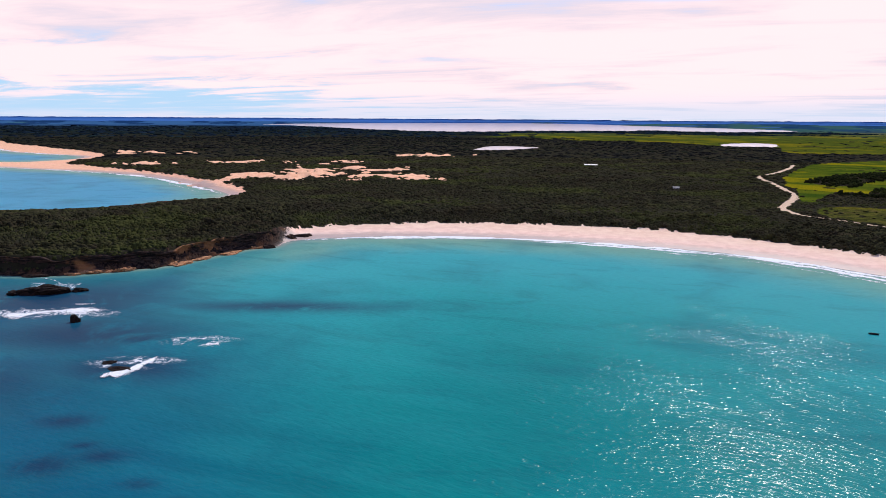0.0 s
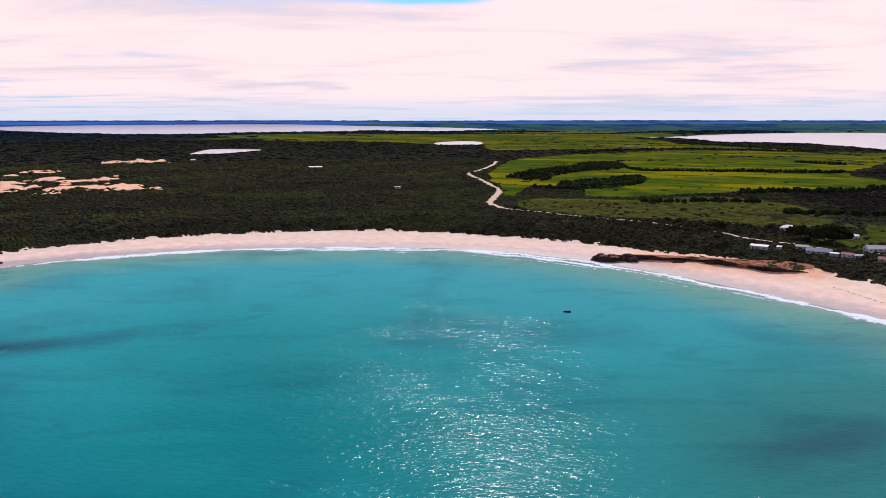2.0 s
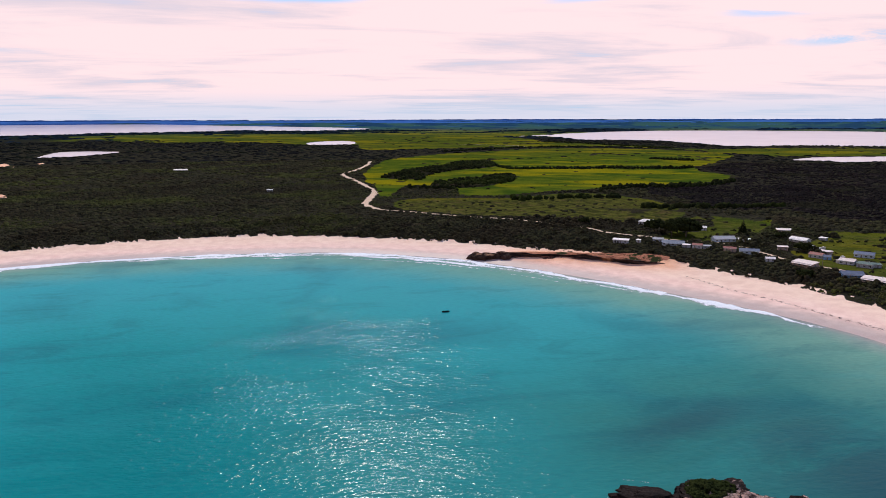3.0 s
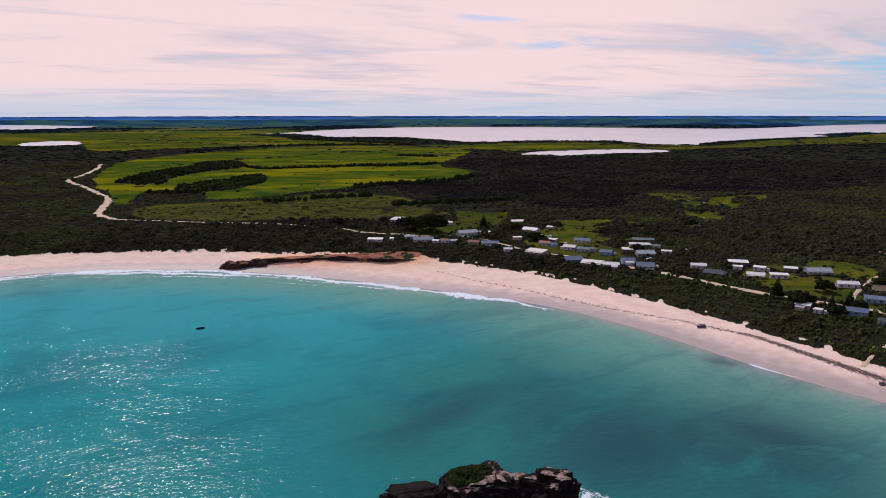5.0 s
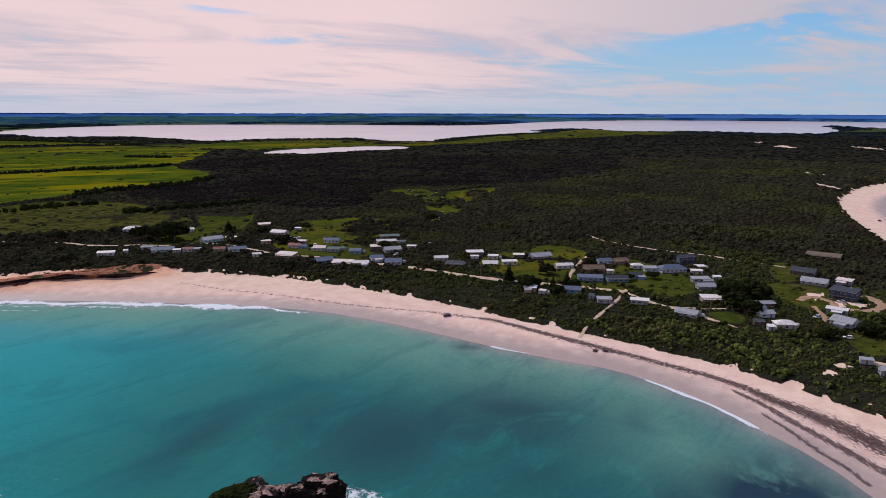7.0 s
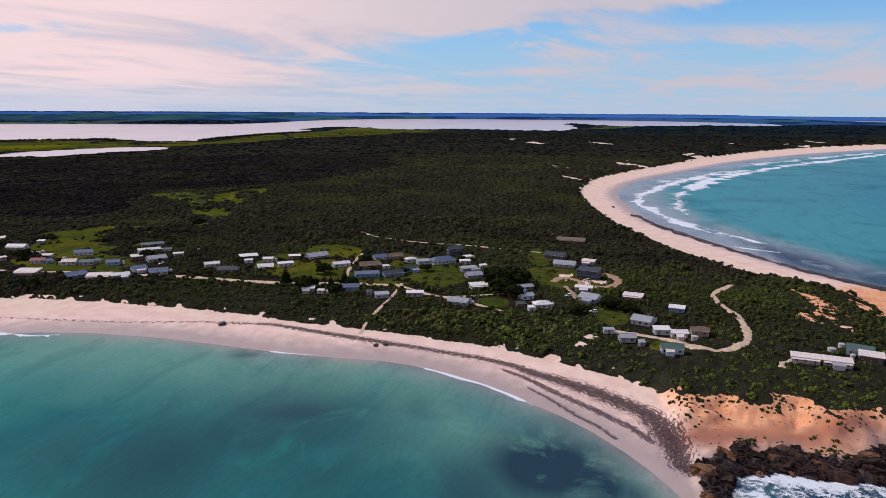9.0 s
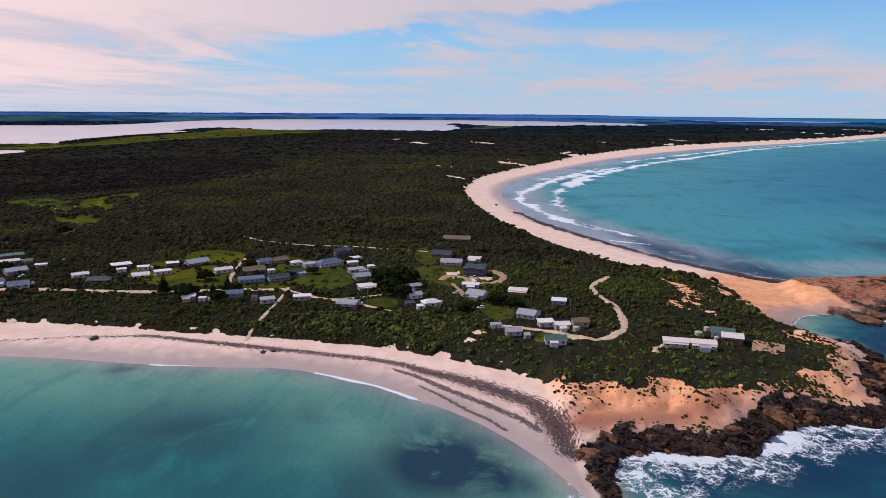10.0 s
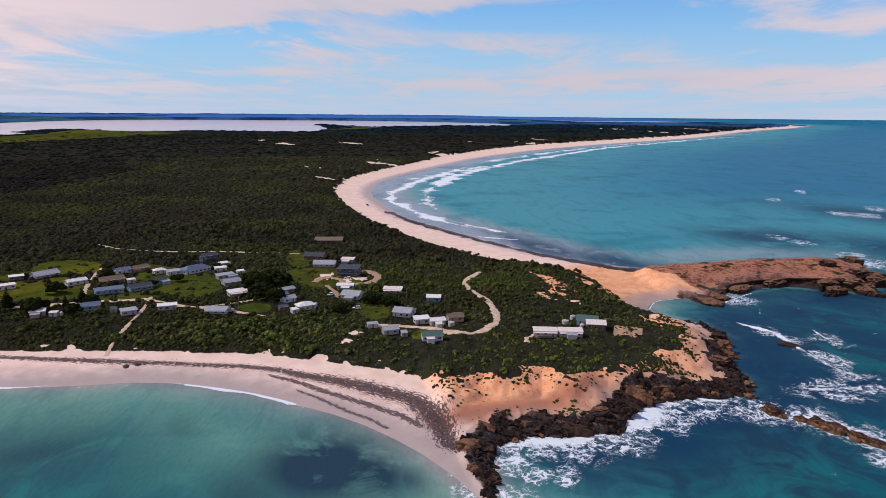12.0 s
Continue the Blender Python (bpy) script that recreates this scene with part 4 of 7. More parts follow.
WEED = [(216, -46, 28, 26, 1.4), (204, -60, 18, 14, 1.3), (200, -20, 36, 22, 0.8), (260, 48, 20, 34, 0.85), (240, 64, 30, 40, 0.75), (222, 88, 44, 38, 0.8), (248, 46, 50, 50, 0.7), (216, 30, 34, 24, 0.6), (180, 20, 80, 50, 0.45), (228, 125, 34, 16, 0.55), (204, 153, 34, 12, 0.55), (329, 86, 7, 9, 0.7), (265, 0, 20, 10, 0.5), (230, -79, 10, 6, 0.8), (198, -70, 12, 8, 0.9)]
SURF = [(-205, 357, 30, 8), (-128, 281, 15, 6), (-110, 310, 14, 6), (-236, 415, 16, 6), (186, -98, 16, 14), (194, -116, 18, 13), (199, -134, 14, 12), (200, -154, 13, 12), (207, -175, 13, 12), (212, -200, 13, 14), (207, -222, 12, 12),
        (200, -225, 14, 12), (186, -238, 16, 10), (160, -243, 20, 10), (150, -236, 8, 8), (203, -277, 9, 15), (238, -305, 18, 6), (275, -311, 14, 7), (211, -296, 14, 8), (207, -268, 10, 14), (342, -345, 12, 12), (395, -530, 26, 9),
        (590, -787, 40, 12), (613, -774, 40, 8), (640, -857, 46, 8), (750, -807, 36, 5), (824, -932, 40, 5), (500, -561, 30, 7), (416, -552, 26, 8), (180, 80, 6, 7), (140, 126, 14, 5), (258, -330, 12, 8)]


def sea_attrs(x, y):
    d = -signed(x, y, COAST)
    reef, surf = np.zeros(len(x)), np.zeros(len(x))
    for cx, cy, ax, ay in REEFS:
        reef = np.maximum(reef, np.exp(-(((x - cx) / ax) ** 2 + ((y - cy) / ay) ** 2)))
    for cx, cy, ax, ay, wk in WEED:
        reef = np.maximum(reef, wk * np.exp(-(((x - cx) / ax) ** 2 + ((y - cy) / ay) ** 2)))
    for cx, cy, ax, ay in SURF:
        surf = np.maximum(surf, np.exp(-(((x - cx) / ax) ** 2 + ((y - cy) / ay) ** 2)))
    murk = step(0.9 * x - 0.5 * y + 60 * fbm(x, y, 120, 3, 4), -90, 110) * step(y, -120, -60)
    outer = step(-y + 0.3 * (x - 200), 72, 150)
    kelp = step(-x / np.maximum(y, 60), 0.17 - 0.13 * (1 - step(y, 300, 480)), 0.50) * (1 - step(y - 0.2 * x, 640, 760))
    kelp = np.maximum(kelp, np.exp(-(np.maximum(0, np.hypot((x + 320) / 1.25, y - 560) - 195) / 50) ** 2) * step(-x, 90, 170))
    east = step(x - 0.2 * (y + 300), 400, 560) * step(-y, 150, 250)
    west = step(y - 0.2 * x, 640, 760) * step(-x, 60, 160)
    return dict(shore=np.maximum(d, -5), reef=reef, surf=surf, murk=murk * 0.85 * (1 - 0.75 * step(y, 150, 300)), open=outer * 0.95 * (1 - east) * (1 - np.exp(-(np.hypot(x - 345, y + 288) / 22) ** 2)), east=east, west=west, kelp=kelp * (0.8 + 0.2 * fbm(x, y, 70, 3, 29)), d=d)


sea = tagged(grid_mesh("water", np.concatenate([[0.01, 2.0, 4.0], rings(6, 26000, 0.016)]), np.concatenate([np.arange(-38, 150, 0.5), np.arange(150, 322, 4.0)]), lambda q: q["d"] > -8, sea_attrs, None, SEA),
             "turquoise bay and open sea with surf and dark reef patches", "sea", kind="structure")


def build_lake(name, poly):
    b = np.degrees(np.arctan2(poly[:, 0], poly[:, 1]))
    R = np.hypot(poly[:, 0], poly[:, 1])
    pad = 0.06 * R.mean()

    def attrs(x, y):
        return dict(lake=signed(x, y, poly))

    bear = np.arange(b.min() - 1.5, b.max() + 1.5, 0.5)
    th = np.radians(bear)
    radii = np.geomspace(R.min() * 0.93, R.max() * 1.06, 60)
    X, Y = np.outer(radii, np.sin(th)).ravel(), np.outer(radii, np.cos(th)).ravel()
    ok = signed(X, Y, poly) > -pad
    px, py, pz = place(X, Y)
    nr, nc = len(radii), len(bear)
    i = np.arange(nr * nc).reshape(nr, nc)
    q = np.stack([i[:-1, :-1].ravel(), i[:-1, 1:].ravel(), i[1:, 1:].ravel(), i[1:, :-1].ravel()], 1)[:, ::-1]
    q = q[ok[q].any(1)]
    used = np.unique(q)
    remap = np.zeros(nr * nc, int)
    remap[used] = np.arange(len(used))
    me = bpy.data.meshes.new("lake")
    me.from_pydata(np.stack([px, py, pz], 1)[used].tolist(), [], remap[q].tolist())
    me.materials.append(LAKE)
    for p in me.polygons:
        p.use_smooth = True
    small = name.startswith("pond")
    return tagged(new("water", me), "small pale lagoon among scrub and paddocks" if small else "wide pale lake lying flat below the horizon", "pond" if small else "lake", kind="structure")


for lake_name, lake_poly in LAKES.items():
    build_lake(lake_name, lake_poly)


# ---- foam ----
def foam_strip(pts, width, dens, lift, seed, label, smooth=2):
    """A ragged band of foam along a line on the water."""
    line = chaikin(pts, smooth, False)
    s = np.concatenate([[0], np.cumsum(np.hypot(*np.diff(line, axis=0).T))])
    gap = max(1.5, s[-1] / 500)
    t = np.arange(0, s[-1], gap)
    wob = 1.6 * fbm(t, t * 0 + seed * 31.0, 26, 3, seed)
    px, py = np.interp(t, s, line[:, 0]), np.interp(t, s, line[:, 1])
    dx, dy = np.gradient(px), np.gradient(py)
    n = np.maximum(np.hypot(dx, dy), 1e-6)
    nx, ny = -dy / n, dx / n
    w = width * np.maximum(0.25, 0.9 + 1.3 * fbm(t, t * 0 + seed * 7.0, 24, 3, seed + 3))
    ends = np.minimum(1, np.minimum(t, s[-1] - t) / (0.12 * s[-1] + 1))
    den = dens + 0.9 * fbm(t, t * 0 + seed * 13.0, 70, 3, seed + 9) - (1 - ends)
    cols = np.array([-1, -0.6, -0.25, 0, 0.25, 0.6, 1])
    co, ac, de = [], [], []
    for c in cols:
        x, y = px + nx * (w * c + wob * width * 0.6), py + ny * (w * c + wob * width * 0.6)
        gx, gy, gz = place(x, y)
        co.append(np.stack([gx, gy, gz + 0.06 + lift * max(0, 1 - abs(c) * 1.4)], 1))
        ac.append(np.full(len(t), abs(c)))
        de.append(den)
    k, m = len(cols), len(t)
    co = np.stack(co, 1).reshape(-1, 3)
    i = np.arange(m * k).reshape(m, k)
    q = np.stack([i[:-1, :-1].ravel(), i[1:, :-1].ravel(), i[1:, 1:].ravel(), i[:-1, 1:].ravel()], 1)[:, ::-1]
    me = bpy.data.meshes.new("foam")
    me.from_pydata(co.tolist(), [], q.tolist())
    for key, val in (("across", ac), ("dens", de)):
        me.attributes.new(key, "FLOAT", "POINT").data.foreach_set("value", np.stack(val, 1).ravel().astype(np.float32))
    me.polygons.foreach_set("use_smooth", np.ones(len(me.polygons), bool))
    me.materials.append(FOAM)
    return tagged(new("water", me), label, "foam", kind="structure")


def offshore(pts, off):
    p = np.array(pts, float)
    t = np.gradient(p, axis=0)
    n = np.stack([-t[:, 1], t[:, 0]], 1) / np.maximum(np.hypot(t[:, 0], t[:, 1]), 1e-6)[:, None]
    trial = p + n * 3
    sgn = np.where(signed(trial[:, 0], trial[:, 1], COAST) > 0, -1, 1)
    return (p + n * (off * sgn)[:, None]).tolist()


BAY = COAST_WEST[-1:] + COAST_BAY
SHORE_FOAM = "white line of small breakers along a sandy beach"
foam_strip(offshore(BAY[:13], 4.5), 6.0, 1.25, 0.25, 1, SHORE_FOAM)
foam_strip(offshore(BAY[3:12], 13), 4.5, 0.75, 0.2, 2, SHORE_FOAM)
foam_strip(offshore(BAY[5:11], 24), 3.0, 0.4, 0.2, 3, SHORE_FOAM)
foam_strip(offshore(BAY[12:], 2.5), 1.7, 0.30, 0.1, 4, SHORE_FOAM)
foam_strip([(312, 0), (303, -13), (292, -27), (280, -38), (266, -49)], 1.7, 1.2, 0.1, 9, SHORE_FOAM)
foam_strip([(334, 74), (330, 62), (328, 50), (327, 38)], 1.3, 1.1, 0.1, 10, SHORE_FOAM)
foam_strip(offshore(COAST_WEST[7:16], 9), 8.0, 1.0, 0.4, 5, SHORE_FOAM)
foam_strip(offshore(COAST_WEST[7:15], 30), 6.0, 0.2, 0.4, 6, SHORE_FOAM)
foam_strip(offshore(COAST_WEST[0:4], 12), 12.0, 1.0, 0.4, 7, SHORE_FOAM)
foam_strip(offshore(COAST_HEAD[18:21], 2), 1.2, 0.6, 0.1, 8, SHORE_FOAM)
for i, (fw, fd, fp) in enumerate([
        (17, 1.2, [(3039, -2924), (2848, -2524), (2391, -1834), (2110, -1406), (1809, -1090), (1598, -833), (1377, -624), (1180, -469), (1037, -384), (922, -329), (791, -302)]),
        (11, 1.15, [(1443, -619), (1267, -488), (1139, -390), (1019, -323), (952, -288), (861, -282), (732, -281), (680, -293), (631, -320)]), (20, 0.8, [(1163, -393), (1218, -444), (1309, -535), (1480, -690)]),
        (5.5, 0.9, [(754, -288), (698, -294), (662, -307), (645, -309), (620, -318)]), (2.5, 0.5, [(616, -276), (595, -298), (581, -316)]), (1.5, 0.5, [(526, -343), (518, -347)]),
        (22, 0.7, [(2640, -2120), (2300, -1600), (1990, -1190), (1640, -790), (1440, -610)]), (14, 0.5, [(3900, -3990), (3300, -3150), (2900, -2520)])]):
    foam_strip(fp, fw, fd, 0.4, 50 + i, "white surf rolling on to a wide curved beach")
for i, (fw, fd, fp) in enumerate([
        (8.0, 0.7, [(200, -101), (205, -111), (209, -122), (203, -133), (202, -147), (204, -161), (215, -177), (219, -197), (213, -222), (200, -225)]),
        (8.0, 0.7, [(190, -229), (189, -240), (177, -244), (160, -241)]),
        (3.4, 0.75, [(300, -307), (275, -312), (242, -300), (223, -296), (205, -296)]), (1.8, 0.7, [(212, -256), (207, -268), (203, -290)]),
        (2.0, 0.7, [(334, -327), (347, -353), (349, -370)]), (2.6, 0.6, [(412, -528), (390, -530), (372, -530)]), (3.0, 0.4, [(622, -790), (570, -785)]),
        (1.4, 0.4, [(277, -338), (250, -326)]), (6.5, 0.75, [(-226, 346), (-216, 358), (-199, 361), (-178, 357)]), (4.0, 0.55, [(-134, 262), (-126, 276), (-122, 290)]),
        (3.5, -0.1, [(-122, 293), (-117, 307), (-108, 324)]), (4.0, 0.6, [(-262, 441), (-240, 426), (-230, 414)]), (2.0, 0.1, [(-204, 372), (-185, 373)]),
        (0.8, 0.25, [(212, 327), (223, 313), (232, 296), (238, 282)]), (1.6, 0.6, [(178, 104), (184, 92), (184, 78)]), (1.2, 0.3, [(150, 138), (162, 126)])]):
    foam_strip(fp, fw, fd, 0.5, 20 + i, "white surf breaking round rocks and reef")

# ---- helpers for things ----
from mathutils.bvhtree import BVHTree


def near_tree():
    me = ground.data
    n = len(me.vertices)
    co = np.empty(n * 3, np.float32)
    me.vertices.foreach_get("co", co)
    co = co.reshape(-1, 3)
    ix = np.empty(len(me.polygons) * 4, np.int32)
    me.loops.foreach_get("vertex_index", ix)
    ix = ix.reshape(-1, 4)
    ix = ix[np.hypot(co[ix[:, 0], 0], co[ix[:, 0], 1]) < 4400]
    used = np.unique(ix)
    mp = np.zeros(n, np.int64)
    mp[used] = np.arange(len(used))
    return BVHTree.FromPolygons(co[used].tolist(), mp[ix].tolist())


LAND = near_tree()


def land_z(x, y):
    hit = LAND.ray_cast(Vector((x, y, 400)), Vector((0, 0, -1)))
    return hit[0].z if hit[0] is not None else 0.0


def mesh_of(name, bm, *mats, smooth=False):
    me = bpy.data.meshes.new(name)
    bm.normal_update()
    bm.to_mesh(me)
    bm.free()
    for m in mats:
        me.materials.append(m)
    if smooth:
        me.polygons.foreach_set("use_smooth", np.ones(len(me.polygons), bool))
    return me


def part(name, data, material=None, parent=None, label="", at=None):
    """Links a bmesh or a mesh as one object under a thing."""
    me = data if isinstance(data, bpy.types.Mesh) else mesh_of(name, data, material)
    ob = new(name, me)
    ob.parent = parent
    if at is not None:
        ob.matrix_basis = at
    if label:
        tagged(ob, label)
    return ob


def box(bm, x0, x1, y0, y1, z0, z1, m=None):
    vs = [bm.verts.new(v) for v in ((x0, y0, z0), (x1, y0, z0), (x1, y1, z0), (x0, y1, z0), (x0, y0, z1), (x1, y0, z1), (x1, y1, z1), (x0, y1, z1))]
    for f in ((0, 3, 2, 1), (4, 5, 6, 7), (0, 1, 5, 4), (1, 2, 6, 5), (2, 3, 7, 6), (3, 0, 4, 7)):
        bm.faces.new([vs[i] for i in f])
    if m is not None:
        bmesh.ops.transform(bm, matrix=m, verts=vs)
    return vs


def slab(bm, corners, thick):
    """A plate with its four upper corners given, thick downwards."""
    top = [bm.verts.new(c) for c in corners]
    low = [bm.verts.new((c[0], c[1], c[2] - thick)) for c in corners]
    n = len(corners)
    bm.faces.new(top)
    bm.faces.new(low[::-1])
    for i in range(n):
        bm.faces.new((top[i], low[i], low[(i + 1) % n], top[(i + 1) % n]))


def tube(bm, r0, r1, z0, z1, sides=10, m=None, cap=True):
    a = [bm.verts.new((r0 * math.cos(i * 2 * math.pi / sides), r0 * math.sin(i * 2 * math.pi / sides), z0)) for i in range(sides)]
    b = [bm.verts.new((r1 * math.cos(i * 2 * math.pi / sides), r1 * math.sin(i * 2 * math.pi / sides), z1)) for i in range(sides)]
    for i in range(sides):
        bm.faces.new((a[i], a[(i + 1) % sides], b[(i + 1) % sides], b[i]))
    if cap:
        bm.faces.new(b)
        bm.faces.new(a[::-1])
    if m is not None:
        bmesh.ops.transform(bm, matrix=m, verts=a + b)


def limb(bm, p, q, r0, r1, sides=6):
    p, q = Vector(p), Vector(q)
    d = q - p
    m = Matrix.Translation(p) @ d.to_track_quat("Z", "Y").to_matrix().to_4x4()
    tube(bm, r0, r1, 0, d.length, sides, m)


def blob_mesh(name, x, y, z, r, h, sides, levels, mat, seed, under=0.0):
    """Many irregular leafy clumps in one mesh: domes of jittered rings."""
    rng = np.random.default_rng(seed)
    n = len(x)
    th = np.arange(sides) * 2 * np.pi / sides
    rings_, tops = [], None
    for k in range(levels):
        f = k / levels
        rad = (np.cos(f * np.pi * 0.5) ** 0.7 if k else 0.92) * (1 - 0.15 * (k == 0 and under > 0))
        zz = np.sin(f * np.pi * 0.5) - under * (k == 0)
        j = rng.uniform(0.5, 1.42, (n, sides))
        a = th[None, :] + rng.uniform(0, 6.28, (n, 1)) * (k == 0) + rng.uniform(-0.25, 0.25, (n, sides)) + (0.5 * k * 2 * np.pi / sides)
        if k == 0:
            base = a
        else:
            a = base + 0.5 * k * 2 * np.pi / sides + rng.uniform(-0.25, 0.25, (n, sides))
        px = x[:, None] + r[:, None] * rad * j * np.cos(a)
        py = y[:, None] + r[:, None] * rad * j * np.sin(a)
        pz = z[:, None] + h[:, None] * (zz + rng.uniform(-0.24, 0.24, (n, sides)) * (k > 0)) - (0.4 if k == 0 and under == 0 else 0)
        rings_.append(np.stack([px, py, pz], 2))
    top = np.stack([x + r * rng.uniform(-0.25, 0.25, n), y + r * rng.uniform(-0.25, 0.25, n), z + h * rng.uniform(0.85, 1.15, n)], 1)[:, None, :]
    co = np.concatenate(rings_ + [top], 1)
    nv = sides * levels + 1
    tri = []
    for k in range(levels - 1):
        for i in range(sides):
            a, b = k * sides + i, k * sides + (i + 1) % sides
            c, d = a + sides, b + sides
            tri += [(a, b, c), (b, d, c)]
    for i in range(sides):
        tri.append(((levels - 1) * sides + i, (levels - 1) * sides + (i + 1) % sides, nv - 1))
    if under > 0:
        for i in range(1, sides - 1):
            tri.append((0, i + 1, i))
    tri = np.array(tri)
    idx = (np.arange(n)[:, None, None] * nv + tri[None]).reshape(-1, 3)
    me = bpy.data.meshes.new(name)
    me.vertices.add(n * nv)
    me.vertices.foreach_set("co", co.astype(np.float32).ravel())
    me.loops.add(len(idx) * 3)
    me.loops.foreach_set("vertex_index", idx.astype(np.int32).ravel())
    me.polygons.add(len(idx))
    me.polygons.foreach_set("loop_start", np.arange(0, len(idx) * 3, 3, dtype=np.int32))
    me.polygons.foreach_set("use_smooth", np.ones(len(idx), bool))
    me.update(calc_edges=True)
    me.materials.append(mat)
    return me


# ---- roads and tracks ----
ROADS = {
    "road_main": (9.0, [(760, 1530), (700, 1420), (610, 1290), (534, 1200), (514, 1113), (479, 993), (458, 916), (438, 868), (398, 807), (366, 757), (358, 705)]),
    "road_coast": (4.4, [(359, 706), (378, 668), (434, 562), (451, 510), (462, 470), (457, 444), (472, 412), (488, 380), (502, 358), (494, 330), (482, 300), (474, 275), (478, 250), (470, 215), (464, 164)]),
    "road_village": (6.0, [(464, 166), (458, 150), (447, 120), (441, 90), (443, 53), (436, 13)]),
    "track_beach": (1.9, [(441, 12), (415, 16), (385, 23), (362, 30), (352, 31)]),
    "track_east": (3.2, [(436, 13), (418, -2), (409, -15), (414, -39), (419, -56)]),
    "track_front": (3.0, [(409, -15), (397, -31), (376, -49)]),
    "road_loop": (4.2, [(437, -203), (414, -180), (393, -177), (366, -177), (337, -169), (318, -160), (309, -146), (314, -132), (325, -124), (336, -109), (341, -95)]),
    "track_green": (2.6, [(542, 46), (512, 49), (477, 51), (445, 50)]),
    "track_back": (3.2, [(640, 60), (610, 40), (593, 11), (580, -15), (571, -40), (555, -65), (540, -95)]),
    "drive_upper": (5.0, [(448, -88), (462, -96), (450, -108), (436, -104)]),
    "drive_blue": (6.0, [(470, -128), (452, -135), (432, -122), (436, -112)]),
    "drive_low": (3.0, [(437, -94), (413, -96), (400, -92)]),
    "track_cabin": (2.6, [(284, -160), (296, -166), (300, -190), (297, -197)]),
    "yard_east": (13.0, [(290, -214), (281, -226)]),
    "track_far": (3.0, [(1500, 2300), (1620, 2040), (1560, 1980), (1700, 1800)]),
}
ROAD_PTS = {}


def build_road(name, width, pts):
    line = chaikin(pts, 2, False)
    seg = np.hypot(*np.diff(line, axis=0).T)
    s = np.concatenate([[0], np.cumsum(seg)])
    t = np.arange(0, s[-1], 1.6)
    px, py = np.interp(t, s, line[:, 0]), np.interp(t, s, line[:, 1])
    dx, dy = np.gradient(px), np.gradient(py)
    ln = np.maximum(np.hypot(dx, dy), 1e-6)
    nx, ny = -dy / ln, dx / ln
    ROAD_PTS[name] = (np.stack([px, py], 1), width)
    verts, faces = [], []
    cols = (-0.5, -0.25, 0.0, 0.25, 0.5)
    for i in range(len(t)):
        w = width * (1 + 0.22 * math.sin(t[i] * 0.21 + width) + 0.12 * math.sin(t[i] * 0.83))
        for c in cols:
            wob = 0.25 * math.sin(t[i] * 1.3 + c * 9) if abs(c) == 0.5 else 0
            x, y = px[i] + nx[i] * (w * c + wob), py[i] + ny[i] * (w * c + wob)
            verts.append((x, y, land_z(x, y) + (0.03 if abs(c) == 0.5 else 0.2 if c else 0.26)))
    k = len(cols)
    for i in range(len(t) - 1):
        for c in range(k - 1):
            a = i * k + c
            faces.append((a, a + k, a + k + 1, a + 1)[::-1])
    me = bpy.data.meshes.new(name)
    me.from_pydata(verts, [], faces)
    me.materials.append(DIRT if name.startswith(("drive", "yard")) else GRAVEL)
    me.polygons.foreach_set("use_smooth", np.ones(len(me.polygons), bool))
    return tagged(new("road", me), "pale unsealed gravel road between scrub and houses" if width > 4 else "narrow pale sandy track through dark scrub", "road", kind="structure")


for road_name, (road_width, road_pts) in ROADS.items():
    build_road(road_name, road_width, road_pts)

# ---- houses ----
WALLS = {
    "W": (make_plain("white_boards", (0.46, 0.45, 0.45), 0.7), "white weatherboard"), "B": (make_plain("blue_boards", (0.16, 0.30, 0.46), 0.7), "light blue"),
    "G": (make_plain("grey_sheet", (0.30, 0.31, 0.32), 0.7), "grey"), "T": (make_plain("tan_sheet", (0.36, 0.26, 0.20), 0.8), "tan"),
    "N": (make_plain("brown_brick", (0.12, 0.075, 0.055), 0.9), "brown"), "P": (make_plain("pale_blue_boards", (0.44, 0.52, 0.58), 0.7), "pale blue"),
    "D": (make_plain("dark_blue_boards", (0.05, 0.065, 0.10), 0.7), "dark blue"),
}
ROOFS = {
    "w": (make_iron("white_roof", (0.90, 0.80, 0.74)), "white"), "g": (make_iron("grey_roof", (0.40, 0.39, 0.40)), "light grey"),
    "b": (make_iron("blue_grey_roof", (0.13, 0.155, 0.22)), "blue-grey"), "d": (make_iron("dark_roof", (0.060, 0.062, 0.070)), "dark grey"),
    "r": (make_iron("red_roof", (0.26, 0.060, 0.045)), "red"), "n": (make_iron("green_roof", (0.09, 0.14, 0.11)), "green"),
    "t": (make_iron("brown_roof", (0.20, 0.135, 0.075)), "brown"), "c": (make_iron("cream_roof", (0.86, 0.70, 0.61)), "cream"),
}
TRIM = make_plain("white_trim", (0.48, 0.47, 0.45), 0.6, var=0.12)
DOOR = make_plain("door_paint", (0.16, 0.14, 0.13), 0.6)
POST = make_plain("timber_post", (0.20, 0.15, 0.11), 0.85, var=0.35)
GLASS = make_plain("window_glass", (0.020, 0.026, 0.032), 0.08, var=0.1, spec=0.8)


